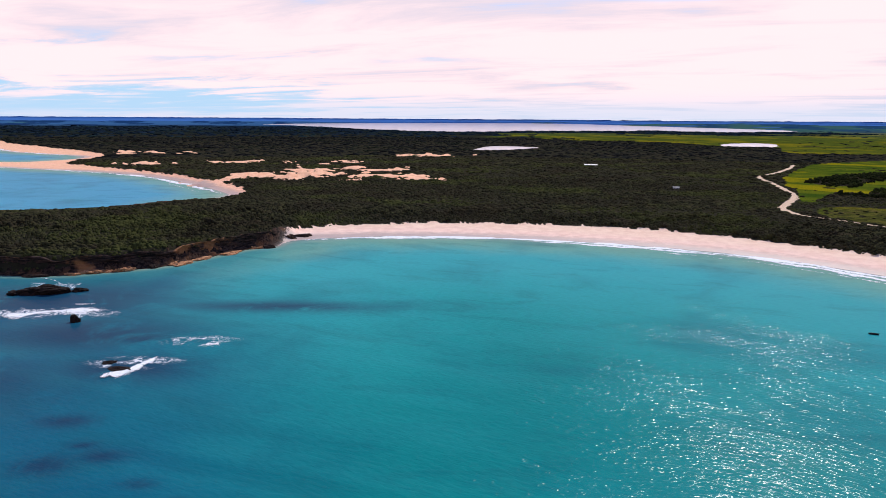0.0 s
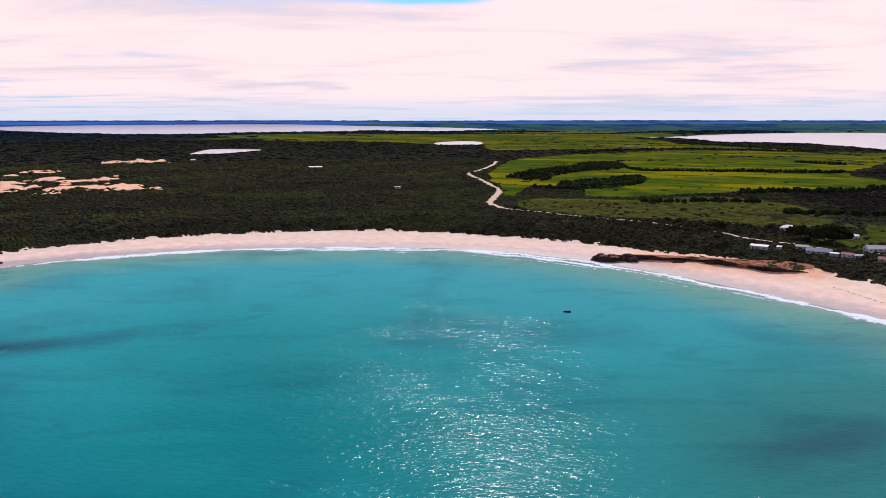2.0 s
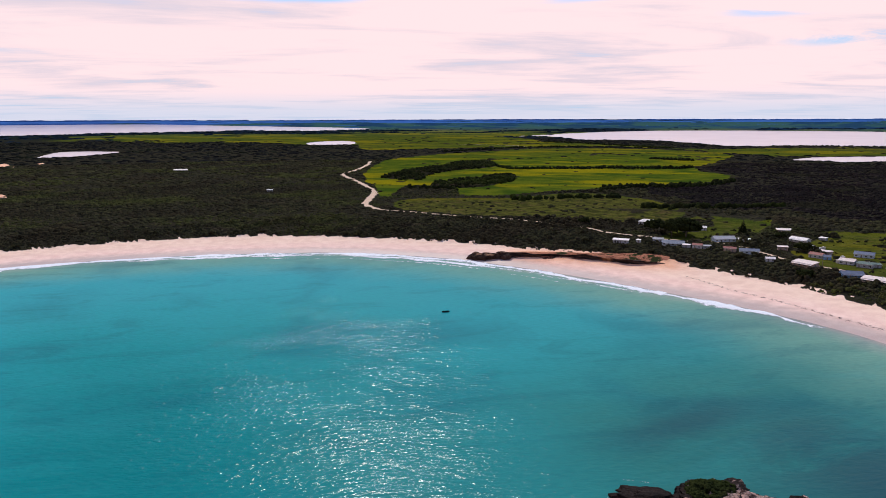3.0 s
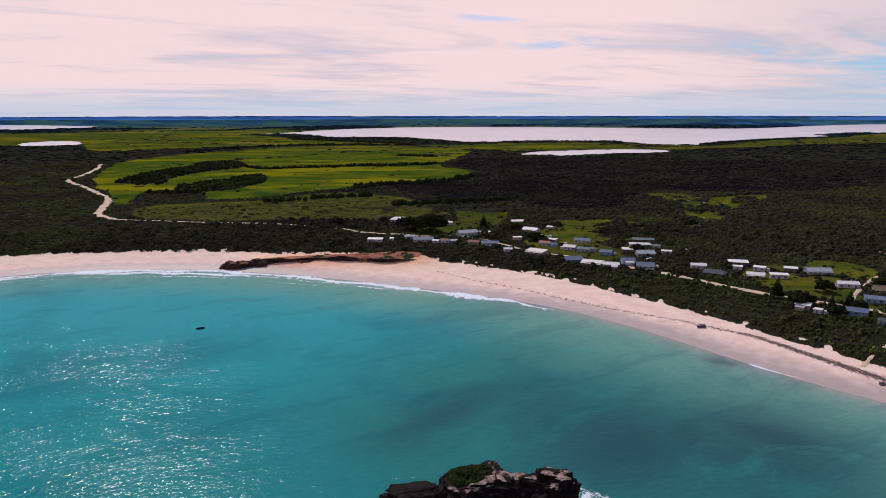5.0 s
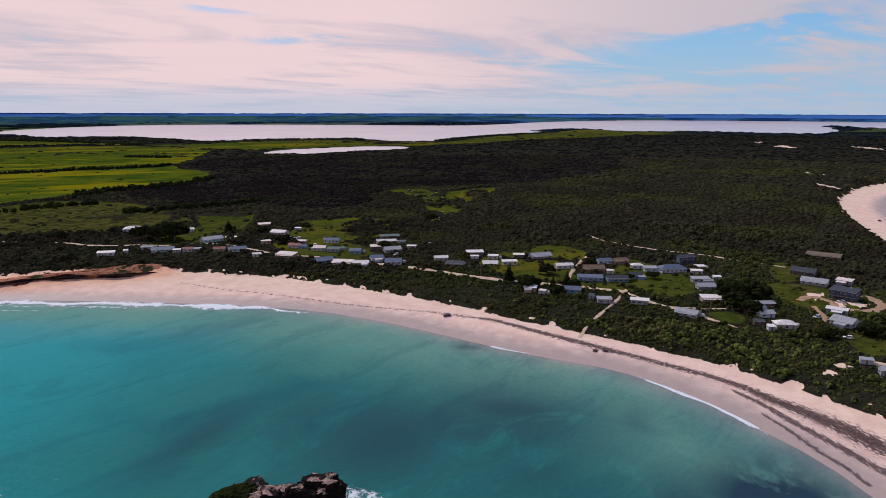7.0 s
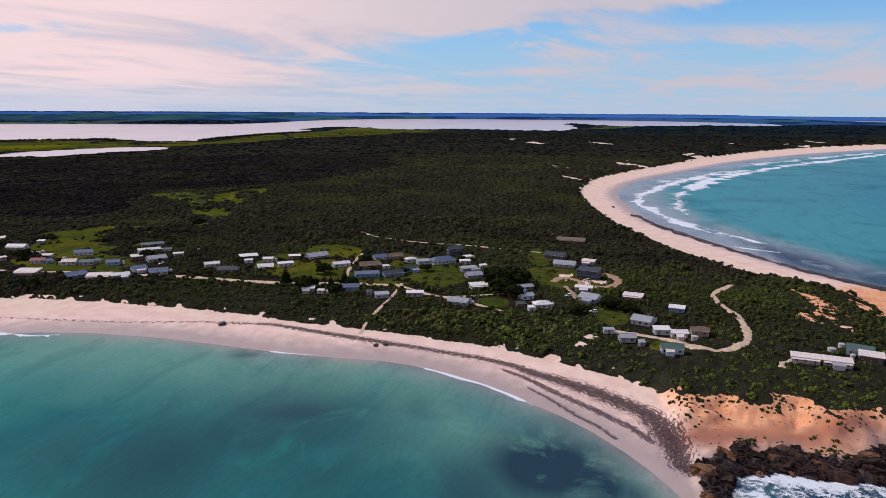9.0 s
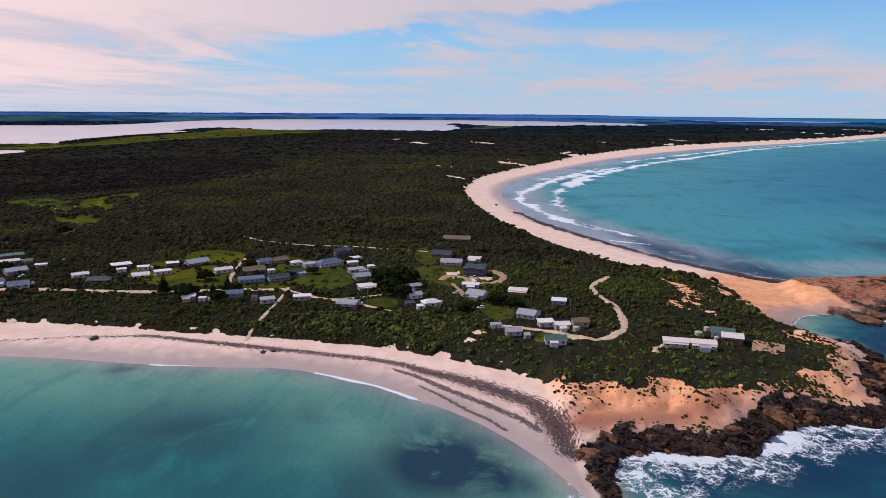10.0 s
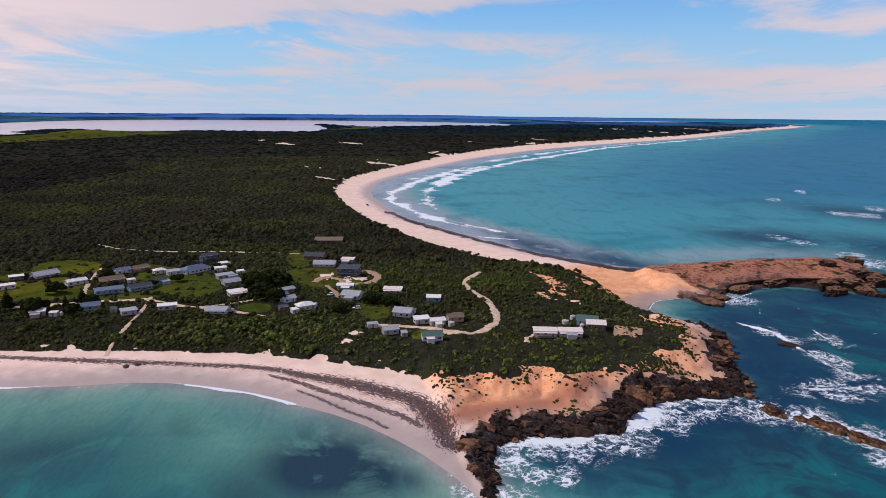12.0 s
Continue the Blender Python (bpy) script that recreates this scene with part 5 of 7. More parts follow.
def window_meshes():
    bm = bmesh.new()
    for a in (-0.75, 0.69):
        box(bm, a, a + 0.06, -0.06, 0.05, 0, 1.1)
    for z in (0.0, 1.04):
        box(bm, -0.69, 0.69, -0.06, 0.05, z, z + 0.06)
    box(bm, -0.03, 0.03, -0.05, 0.05, 0.06, 1.04)
    box(bm, -0.8, 0.8, -0.12, -0.06, -0.06, 0.0)
    fr = mesh_of("window", bm, TRIM)
    bm = bmesh.new()
    box(bm, -0.69, -0.03, -0.02, 0.02, 0.06, 1.04)
    box(bm, 0.03, 0.69, -0.02, 0.02, 0.06, 1.04)
    return fr, mesh_of("pane", bm, GLASS)


def door_meshes():
    bm = bmesh.new()
    box(bm, -0.46, 0.46, -0.05, 0.03, 0, 2.05)
    box(bm, -0.36, -0.05, -0.07, -0.05, 0.25, 0.95)
    box(bm, 0.05, 0.36, -0.07, -0.05, 0.25, 0.95)
    box(bm, -0.36, 0.36, -0.07, -0.05, 1.1, 1.9)
    d = mesh_of("door", bm, DOOR)
    bm = bmesh.new()
    box(bm, 0.34, 0.40, -0.12, -0.05, 0.98, 1.05)
    return d, mesh_of("handle", bm, TRIM)


WINDOW_ME, DOOR_ME = window_meshes(), door_meshes()
HOUSE_SPOTS = []


def house(x, y, L, D, yaw, roof, cols, storeys, seed):
    rnd = random.Random(seed)
    L, D = L * 0.88, D * 0.86
    wall_m, wall_n = WALLS[cols[0]]
    roof_m, roof_n = ROOFS[cols[1]]
    small = L < 6.5
    H = (2.2 if small else 2.7) * (1 if storeys == 1 else 2.0)
    ca, sa = math.cos(radians(yaw)), math.sin(radians(yaw))
    zs = [land_z(x + u * ca - v * sa, y + u * sa + v * ca) for u in (-L / 2, 0, L / 2) for v in (-D / 2, 0, D / 2)]
    z0 = max(zs) - 0.15 if not small else sum(zs) / 9
    HOUSE_SPOTS.append((x, y, max(L, D) * 0.5 + 1.2, L / 2, D / 2, ca, sa))
    ob = new("shed" if small else "house")
    ob.matrix_basis = pose(x, y, z0, 0, 0, yaw)
    kind = {"g": "gabled", "f": "low sloping", "h": "hipped"}[roof]
    size = "small" if small else ("two-storey" if storeys == 2 else "single-storey")
    tagged(ob, f"{size} {wall_n} {'shed' if small else 'house'} with {kind} {roof_n} iron roof", "shed" if small else "house", "houses of the coastal village")
    hx, hy = L / 2, D / 2
    drop = z0 - min(zs) + 0.5
    bm = bmesh.new()
    rise = {"g": min(2.2, D * 0.20), "h": min(2.6, D * 0.26), "f": min(0.9, D * 0.09)}[roof]
    box(bm, -hx, hx, -hy, hy, 0.0, H)
    if roof == "g":
        for sx in (-hx, hx):
            a = [bm.verts.new((sx, -hy, H)), bm.verts.new((sx, hy, H)), bm.verts.new((sx, 0, H + rise))]
            bm.faces.new(a if sx > 0 else a[::-1])
    if roof == "f":
        q = [bm.verts.new(p) for p in ((-hx, hy, H), (hx, hy, H), (-hx, hy, H + rise), (hx, hy, H + rise), (-hx, -hy, H), (hx, -hy, H))]
        for f in ((0, 2, 3, 1), (0, 4, 2), (1, 3, 5)):
            bm.faces.new([q[i] for i in f])
    part("wall", bm, wall_m, ob)
    bm = bmesh.new()
    box(bm, -hx + 0.1, hx - 0.1, -hy + 0.1, hy - 0.1, -drop, 0.0)
    part("footing", bm, POST, ob, "dark timber and concrete footing")
    o, th = (0.25 if small else 0.5), 0.12
    bm = bmesh.new()
    if roof == "g":
        k = rise / hy
        e = H + 0.06 - k * o
        slab(bm, [(-hx - o, -hy - o, e + th), (hx + o, -hy - o, e + th), (hx + o, 0, H + rise + 0.06 + th), (-hx - o, 0, H + rise + 0.06 + th)], th)
        slab(bm, [(-hx - o, 0, H + rise + 0.06 + th), (hx + o, 0, H + rise + 0.06 + th), (hx + o, hy + o, e + th), (-hx - o, hy + o, e + th)], th)
        box(bm, -hx - o, hx + o, -0.16, 0.16, H + rise + 0.15, H + rise + 0.24)
        eave = e
    elif roof == "h":
        rl = max(0.4, hx - hy)
        top = H + rise
        e = H - 0.06
        A = [(-hx - o, -hy - o, e), (hx + o, -hy - o, e), (hx + o, hy + o, e), (-hx - o, hy + o, e)]
        r0, r1 = (-rl, 0, top), (rl, 0, top)
        for f in ((A[0], A[1], r1, r0), (A[1], A[2], r1), (A[2], A[3], r0, r1), (A[3], A[0], r0)):
            slab(bm, [(p[0], p[1], p[2] + th) for p in f], th)
        eave = e
    else:
        k = rise / D
        slab(bm, [(-hx - o, -hy - o, H - k * o + th + 0.05), (hx + o, -hy - o, H - k * o + th + 0.05), (hx + o, hy + o, H + rise + k * o + th + 0.05), (-hx - o, hy + o, H + rise + k * o + th + 0.05)], th)
        eave = H - k * o
    part("roof", bm, roof_m, ob)
    bm = bmesh.new()
    box(bm, -hx - o, hx + o, -hy - o - 0.13, -hy - o - 0.003, eave, eave + 0.13)
    part("gutter", bm, TRIM, ob)

    def wall_item(me, sub, px, py, pz, turn):
        w = part(me.name.split(".")[0], me, None, ob, at=pose(px, py, pz, 0, 0, turn))
        part(sub.name.split(".")[0], sub, None, w)

    if not small and rnd.random() < 0.7:
        ax, aw, ad = rnd.uniform(-0.2, 0.35) * L, L * rnd.uniform(0.35, 0.6), rnd.uniform(2.6, 4.4)
        s = -1 if rnd.random() < 0.45 and L < 12 else 1
        y0, y1 = sorted((s * (hy + 0.01), s * (hy + ad)))
        bm = bmesh.new()
        box(bm, ax - aw / 2, ax + aw / 2, y0, y1, -drop, 2.05)
        annex = part("annex", bm, wall_m, ob, "low lean-to annex")
        bm = bmesh.new()
        zi, zo = 2.52, 2.14
        za, zb = (zo, zi) if s < 0 else (zi, zo)
        slab(bm, [(ax - aw / 2 - 0.3, y0 - (0.3 if s < 0 else 0), za), (ax + aw / 2 + 0.3, y0 - (0.3 if s < 0 else 0), za), (ax + aw / 2 + 0.3, y1 + (0.3 if s > 0 else 0), zb), (ax - aw / 2 - 0.3, y1 + (0.3 if s > 0 else 0), zb)], 0.1)
        part("roof", bm, rnd.choice([roof_m, roof_m, ROOFS["g"][0], ROOFS["c"][0]]), annex)
    levels = range(storeys)
    for lv in levels:
        zb = lv * 2.7
        n = max(1, int(L / 3.1))
        doorn = rnd.randrange(n) if lv == 0 else -1
        for i in range(n):
            px = -hx + (i + 0.5) * L / n
            if i == doorn:
                wall_item(DOOR_ME[0], DOOR_ME[1], px, -hy - 0.02, 0.02, 0)
            else:
                wall_item(WINDOW_ME[0], WINDOW_ME[1], px, -hy - 0.02, zb + (0.85 if not small else 0.7), 0)
        if D > 4:
            for i in range(max(1, int(D / 4.2))):
                py = -hy + (i + 0.5) * D / max(1, int(D / 4.2))
                wall_item(WINDOW_ME[0], WINDOW_ME[1], -hx - 0.02, py, zb + 0.85, -90)
                wall_item(WINDOW_ME[0], WINDOW_ME[1], hx + 0.02, py, zb + 0.85, 90)
    if L > 10.5 and rnd.random() < 0.55:
        vd = 2.0
        top = 2.35
        bm = bmesh.new()
        slab(bm, [(-hx, -hy - vd, top - 0.1), (hx, -hy - vd, top - 0.1), (hx, -hy - 0.01, top + 0.22), (-hx, -hy - 0.01, top + 0.22)], 0.08)
        ver = part("veranda", bm, roof_m, ob, "lean-to veranda roof")
        for i in range(max(2, int(L / 3.5)) + 1):
            px = -hx + 0.08 + i * (L - 0.16) / max(2, int(L / 3.5))
            bm = bmesh.new()
            box(bm, px - 0.06, px + 0.06, -hy - vd + 0.05, -hy - vd + 0.17, -drop, top - 0.19)
            part("post", bm, POST, ver)
        bm = bmesh.new()
        box(bm, -hx, hx, -hy - vd, -hy - 0.005, -0.16, -0.01)
        part("deck", bm, POST, ver)
    if L > 9 and rnd.random() < 0.35:
        bm = bmesh.new()
        tube(bm, 0.14, 0.14, H + rise * 0.4, H + rise + 0.9, 8, pose(hx * 0.4, hy * 0.35, 0))
        tube(bm, 0.22, 0.05, H + rise + 0.9, H + rise + 1.1, 8, pose(hx * 0.4, hy * 0.35, 0))
        part("flue", bm, TRIM, ob, "pale metal flue pipe")
    return ob


# x, y, length, depth, turn, roof, wall and roof colour, storeys
VILLAGE = [
    (558.7, 326.0, 16.6, 8, -91, 'g', 'Ww', 1), (594.3, 326.5, 6.8, 5, -84, 'f', 'Gw', 1), (530.7, 305.0, 11.4, 5, -84, 'f', 'Ww', 1),
    (536.7, 298.0, 3.7, 4, -84, 'f', 'Gg', 1), (507.6, 281.8, 10.9, 7, -84, 'g', 'Wr', 1), (524.6, 285.1, 8.9, 5, -85, 'f', 'Tc', 1),
    (506.6, 274.0, 5.9, 6, -52, 'g', 'Bb', 1), (501.5, 256.1, 10.8, 8, -76, 'g', 'Wc', 1), (468.7, 267.8, 16.5, 9.5, -89, 'f', 'Tc', 1),
    (536.7, 262.7, 14.5, 8, -71, 'g', 'Pb', 1), (499.3, 242.7, 11.2, 7, -77, 'f', 'Gn', 1), (504.8, 238.1, 5.4, 6, -49, 'f', 'Gn', 1),
    (499.4, 223.6, 10.2, 7, -76, 'g', 'Bb', 1), (462.1, 232.7, 14.4, 8, -44, 'g', 'Bb', 1), (458.5, 215.4, 16.5, 8, -81, 'f', 'Tc', 1),
    (459.5, 201.5, 12.7, 7, -67, 'g', 'Gw', 1), (566.0, 220.7, 19.4, 7, -62, 'f', 'Nn', 1), (542.6, 214.6, 18.2, 6, -62, 'g', 'Pw', 1),
    (545.7, 201.3, 6.7, 5, -70, 'f', 'Gn', 1), (516.7, 212.3, 11.8, 7, -61, 'f', 'Nc', 1), (509.9, 196.6, 14.9, 10, -53, 'g', 'Gg', 1),
    (477.3, 196.6, 10.5, 9, -53, 'g', 'Pb', 1), (470.4, 180.3, 13.6, 9, -68, 'g', 'Pb', 1), (525.7, 185.8, 8.1, 3.4, -74, 'f', 'Ww', 1),
    (490.0, 149.7, 11.3, 6, -63, 'g', 'Ww', 1), (515.7, 130.0, 14.5, 7.5, -67, 'f', 'Nw', 1), (502.4, 126.6, 6.8, 4, -74, 'f', 'Ww', 1),
    (505.8, 113.1, 8.2, 4.5, -87, 'f', 'Ww', 1), (482.4, 109.8, 12.0, 6, -73, 'g', 'Ww', 1), (489.9, 97.1, 12.1, 5, -66, 'f', 'Ww', 1),
    (515.0, 95.3, 9.1, 5, -77, 'f', 'Nw', 1), (422.0, 69.4, 8.3, 6, -88, 'f', 'Tw', 1), (417.4, 61.0, 4.7, 3.6, -101, 'f', 'Wc', 1),
    (472.4, 132.9, 16.0, 7, -87, 'h', 'Nd', 1), (519.5, 79.6, 17.9, 9, -55, 'g', 'Gg', 1), (489.9, 57.6, 13.6, 6.5, -63, 'g', 'Ww', 1),
    (516.2, 31.7, 11.1, 7, -63, 'g', 'Pb', 1), (521.2, 20.9, 12.4, 7, -57, 'g', 'Tt', 1), (489.5, 36.9, 16.4, 9, -68, 'g', 'Tt', 1),
    (486.4, 25.0, 5.4, 4, -73, 'f', 'Wc', 1), (460.5, 36.3, 18.4, 7, -77, 'f', 'Bb', 1), (465.0, 19.2, 15.3, 8, -69, 'g', 'Bd', 1),
    (478.9, 8.2, 9.6, 7, -64, 'g', 'Bd', 1), (508.9, 8.0, 8.9, 5.5, -69, 'h', 'Ww', 1), (503.4, -1.4, 10.4, 6, -73, 'f', 'Pg', 1),
    (506.3, -15.5, 21.7, 10.5, -61, 'h', 'Pb', 1), (536.1, -25.9, 13.2, 8, -67, 'g', 'Dd', 2), (516.7, -34.9, 8.1, 4.5, -67, 'f', 'Tw', 1),
    (502.0, -32.2, 8.5, 4.5, -80, 'f', 'Ww', 1), (478.8, -33.6, 12.8, 6, -71, 'f', 'Gg', 1), (488.7, -44.6, 5.6, 4, -75, 'f', 'Ww', 1),
    (460.8, -35.9, 12.3, 7, -72, 'g', 'Gg', 1), (431.9, -37.8, 13.6, 7, -76, 'f', 'Tw', 1), (408.5, 23.0, 9.0, 5.5, -76, 'f', 'Gg', 1),
    (415.7, 31.0, 3.8, 4, -89, 'f', 'Gd', 1), (412.2, 2.9, 11.3, 5, -90, 'f', 'Gw', 1), (426.2, 44.0, 11.9, 7.5, -83, 'g', 'Bb', 1),
    (396.0, -23.4, 13.4, 7, -112, 'g', 'Pg', 1), (415.9, -59.4, 12.9, 7, -72, 'g', 'Nb', 1), (428.5, -67.5, 8.9, 6, -69, 'g', 'Ng', 1),
    (405.9, -64.3, 9.0, 6.5, -72, 'g', 'Pg', 1), (387.5, -58.8, 6.0, 4, -83, 'f', 'Nd', 1), (385.7, -70.9, 11.3, 7.5, -78, 'h', 'Ww', 1),
    (379.4, -63.7, 4.0, 4, -79, 'f', 'Ww', 1), (461.0, -65.7, 8.7, 3.6, -83, 'f', 'Ww', 1),
]
HEADLAND = [
    (587.4, -127.7, 26.7, 10.6, -108, 'f', 'Nt', 1), (520.2, -102.8, 17.2, 11.7, -115, 'g', 'Nd', 1), (493.8, -104.7, 17.6, 9.2, -111, 'g', 'Wg', 1),
    (500.1, -123.4, 10.3, 7.1, -117, 'f', 'Gc', 1), (460.4, -114.8, 16.3, 10.3, -119, 'f', 'Dd', 2), (424.2, -103.4, 11.8, 5.3, -109, 'f', 'Gw', 1),
    (400.7, -102.3, 12.7, 11.4, -128, 'g', 'Wg', 1), (404.5, -129.1, 12.6, 7.1, -115, 'f', 'Tc', 1), (377.2, -146.2, 9.2, 6.2, -114, 'f', 'Bw', 1),
    (352.6, -119.4, 11.3, 10.3, -126, 'g', 'Wg', 1), (335.5, -123.8, 8.8, 6.0, -93, 'f', 'Ww', 1), (329.5, -130.5, 8.7, 5.9, -95, 'g', 'Ww', 1),
    (333.7, -142.4, 9.4, 6.4, -98, 'g', 'Tt', 1), (325.5, -103.3, 8.7, 5.9, -91, 'g', 'Gg', 1), (337.8, -97.4, 6.1, 3.4, -93, 'f', 'Wg', 1),
    (319.0, -108.7, 3.2, 3.3, -92, 'f', 'Gg', 1), (306.7, -119.1, 11.3, 7.8, -102, 'g', 'Pn', 1), (293.2, -175.1, 13.0, 6.0, -113, 'f', 'Wc', 1),
    (288.6, -187.0, 13.0, 6.0, -113, 'f', 'Wc', 1), (302.5, -205.8, 12.3, 8.4, -123, 'f', 'Pn', 1), (294.4, -206.0, 10.9, 7.4, -120, 'f', 'Nc', 1),
]
VILLAGE_WEST = [
    (528.2, 461.4, 19.9, 10, -58, 'h', 'Ww', 1), (551.8, 419.1, 10.7, 6.5, -44, 'g', 'Ww', 1), (593.0, 362.0, 13.8, 8, -48, 'f', 'Tc', 1),
    (431.2, 404.5, 14.0, 6, -58, 'f', 'Ww', 1), (443.4, 396.4, 3.8, 4, -58, 'f', 'Ww', 1), (458.5, 389.0, 9.5, 5, -46, 'g', 'Wg', 1),
    (455.5, 371.0, 19.2, 8, -53, 'g', 'Pb', 1), (460.9, 351.7, 8.0, 6, -59, 'g', 'Wr', 1), (456.0, 358.3, 6.6, 4, -59, 'f', 'Gw', 1),
    (464.8, 345.5, 7.1, 4.5, -43, 'f', 'Gg', 1), (509.0, 363.5, 19.8, 10.5, -31, 'g', 'Pg', 1), (519.0, 350.6, 10.3, 5.5, -46, 'f', 'Ww', 1),
    (470.6, 329.2, 9.8, 6, -60, 'g', 'Tr', 1), (474.8, 315.7, 15.4, 7.5, -52, 'g', 'Pb', 1), (462.9, 290.5, 7.3, 5, -46, 'g', 'Ww', 1),
    (513.2, 312.8, 8.1, 4, -45, 'f', 'Tc', 1),
]
OUTLYING = [
    # the second house is added, standing in for small pale patches of ground
    (303.5, 1448.5, 30.0, 11, -12, 'f', 'Ww', 1), (320.8, 964.9, 9.0, 5.5, -18, 'f', 'Gg', 1),
]
for hi, row in enumerate(VILLAGE_WEST + VILLAGE + HEADLAND + OUTLYING):
    house(*row, 100 + hi)

# ---- scrub ----
def free_of_things(x, y):
    ok = np.ones(len(x), bool)
    for pts, width in ROAD_PTS.values():
        if np.hypot(*pts.mean(0)) > 1900:
            continue
        ok &= seg_dist(x, y, pts[::3], False) > width * 0.5 + 0.4
    for hx, hy, r, a, b, ca, sa in HOUSE_SPOTS:
        u, v = (x - hx) * ca + (y - hy) * sa, -(x - hx) * sa + (y - hy) * ca
        ok &= ~((np.abs(u) < a + 0.9) & (v < b + 0.8) & (v > -b - 2.6))
    return ok


def scatter(r0, r1, b0, b1, gap, seed):
    """Jittered points of a ring sector."""
    rng = np.random.default_rng(seed)
    m = r1
    gx, gy = np.meshgrid(np.arange(-m, m, gap), np.arange(-m, m, gap))
    x, y = gx.ravel() + rng.uniform(-0.5, 0.5, gx.size) * gap, gy.ravel() + rng.uniform(-0.5, 0.5, gx.size) * gap
    R, B = np.hypot(x, y), np.degrees(np.arctan2(x, y))
    k = (R > r0) & (R < r1) & (B > b0) & (B < b1)
    return x[k], y[k], rng


def scrub_spots(r0, r1, gap, seed, b0=-38, b1=150, thin=0.0, brown=None):
    """Where bushes grow: in scrub, and strays on grass, clear of houses and roads."""
    x, y, rng = scatter(r0, r1, b0, b1, gap, seed)
    c = cover(x, y)
    k = (c["v"] > 0.3) & (c["grass"] < 0.35 - 0.25 * rng.random(len(x))) & (c["sand"] < 0.4) & (c["rock"] < 0.5) & (c["lake"] < -10) & (rng.random(len(x)) >= thin)
    stray = (c["v"] > 0.3) & (c["grass"] >= 0.2) & (rng.random(len(x)) < 0.007 + 0.07 * c["dull"]) & (c["sand"] < 0.4) & (c["lake"] < -10)
    k = k | stray
    if brown is not None:
        k &= (signed(x, y, BROWN) + 45 * fbm(x, y, 130, 3, 27) > 0) == brown
    x, y, c = x[k], y[k], {q: w[k] for q, w in c.items()}
    if r0 < 1500:
        f = free_of_things(x, y)
        x, y, c = x[f], y[f], {q: w[f] for q, w in c.items()}
    px, py, pz = place(x, y)
    z = np.array([land_z(a, b) for a, b in zip(px, py)])
    grow = np.maximum(0.35, 0.45 + 0.75 * rng.random(len(x)) ** 1.6 + 0.6 * np.clip(fbm(x, y, 45, 3, 19), -0.4, 1))
    low = np.where(c["head"] > 0.3, 0.7, 1.0) * (0.55 + 0.45 * step(c["v"], 0, 9))
    return px, py, z, grow * low, rng


def scrub(r0, r1, gap, size, sides, levels, seed, mat, brown=None):
    x, y, z, g, rng = scrub_spots(r0, r1, gap, seed, brown=brown)
    r = size * g
    h = r * rng.uniform(0.55, 1.05, len(x)) * np.clip(2.1 / size, 0.22, 0.85)
    return blob_mesh("scrub", x, y, z - 0.15, r, h, sides, levels, mat, seed)


def lobed_scrub(r0, r1, gap, size, lobes, seed, mat):
    """Bigger bushes, each a heap of leafy lobes."""
    x, y, z, g, rng = scrub_spots(r0, r1, gap, seed, thin=0.25)
    n = len(x)
    R = size * g * rng.uniform(0.7, 1.35, n)
    a = rng.uniform(0, 6.283, (n, lobes))
    q = np.sqrt(rng.random((n, lobes))) * 0.95
    q[:, 0] = 0.1
    lx, ly = x[:, None] + R[:, None] * q * np.cos(a), y[:, None] + R[:, None] * q * np.sin(a)
    lz = z[:, None] + R[:, None] * (0.62 * (1 - q * q) + rng.uniform(-0.06, 0.10, (n, lobes)))
    lr = R[:, None] * rng.uniform(0.22, 0.44, (n, lobes))
    return blob_mesh("scrub", lx.ravel(), ly.ravel(), lz.ravel() - 0.3, lr.ravel(), (lr * 0.85).ravel(), 5, 3, mat, seed)


SCRUB_LABEL = "dense dark green coastal scrub of low wind-shaped bushes"
for args in ((195, 345, 1.5, 1.05, 5, 2, 11, SCRUB_SHADE_TUSSOCK), (330, 480, 2.0, 1.4, 5, 2, 12, SCRUB_SHADE_TUSSOCK), (480, 720, 3.0, 2.3, 5, 2, 13, SCRUB_DARK), (720, 1150, 4.8, 3.5, 5, 2, 14, SCRUB_DARK, False),
             (1150, 1790, 9.0, 6.2, 5, 2, 15, SCRUB_DARK, False), (1790, 3600, 23.0, 10.0, 5, 2, 16, SCRUB_FAR), (3600, 7000, 64.0, 17.0, 5, 2, 20, SCRUB_HAZED)):
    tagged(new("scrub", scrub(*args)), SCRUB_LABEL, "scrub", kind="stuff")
for args in ((700, 1150, 4.8, 3.5, 5, 2, 24, SCRUB_BROWN, True), (1150, 1790, 9.0, 6.2, 5, 2, 25, SCRUB_BROWN, True)):
    tagged(new("scrub", scrub(*args)), "tract of low dark brown scrub inland of the village", "scrub", kind="stuff")
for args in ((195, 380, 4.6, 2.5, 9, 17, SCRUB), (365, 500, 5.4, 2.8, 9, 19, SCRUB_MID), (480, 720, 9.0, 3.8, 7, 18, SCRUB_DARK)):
    tagged(new("scrub", lobed_scrub(*args)), SCRUB_LABEL, "scrub", kind="stuff")


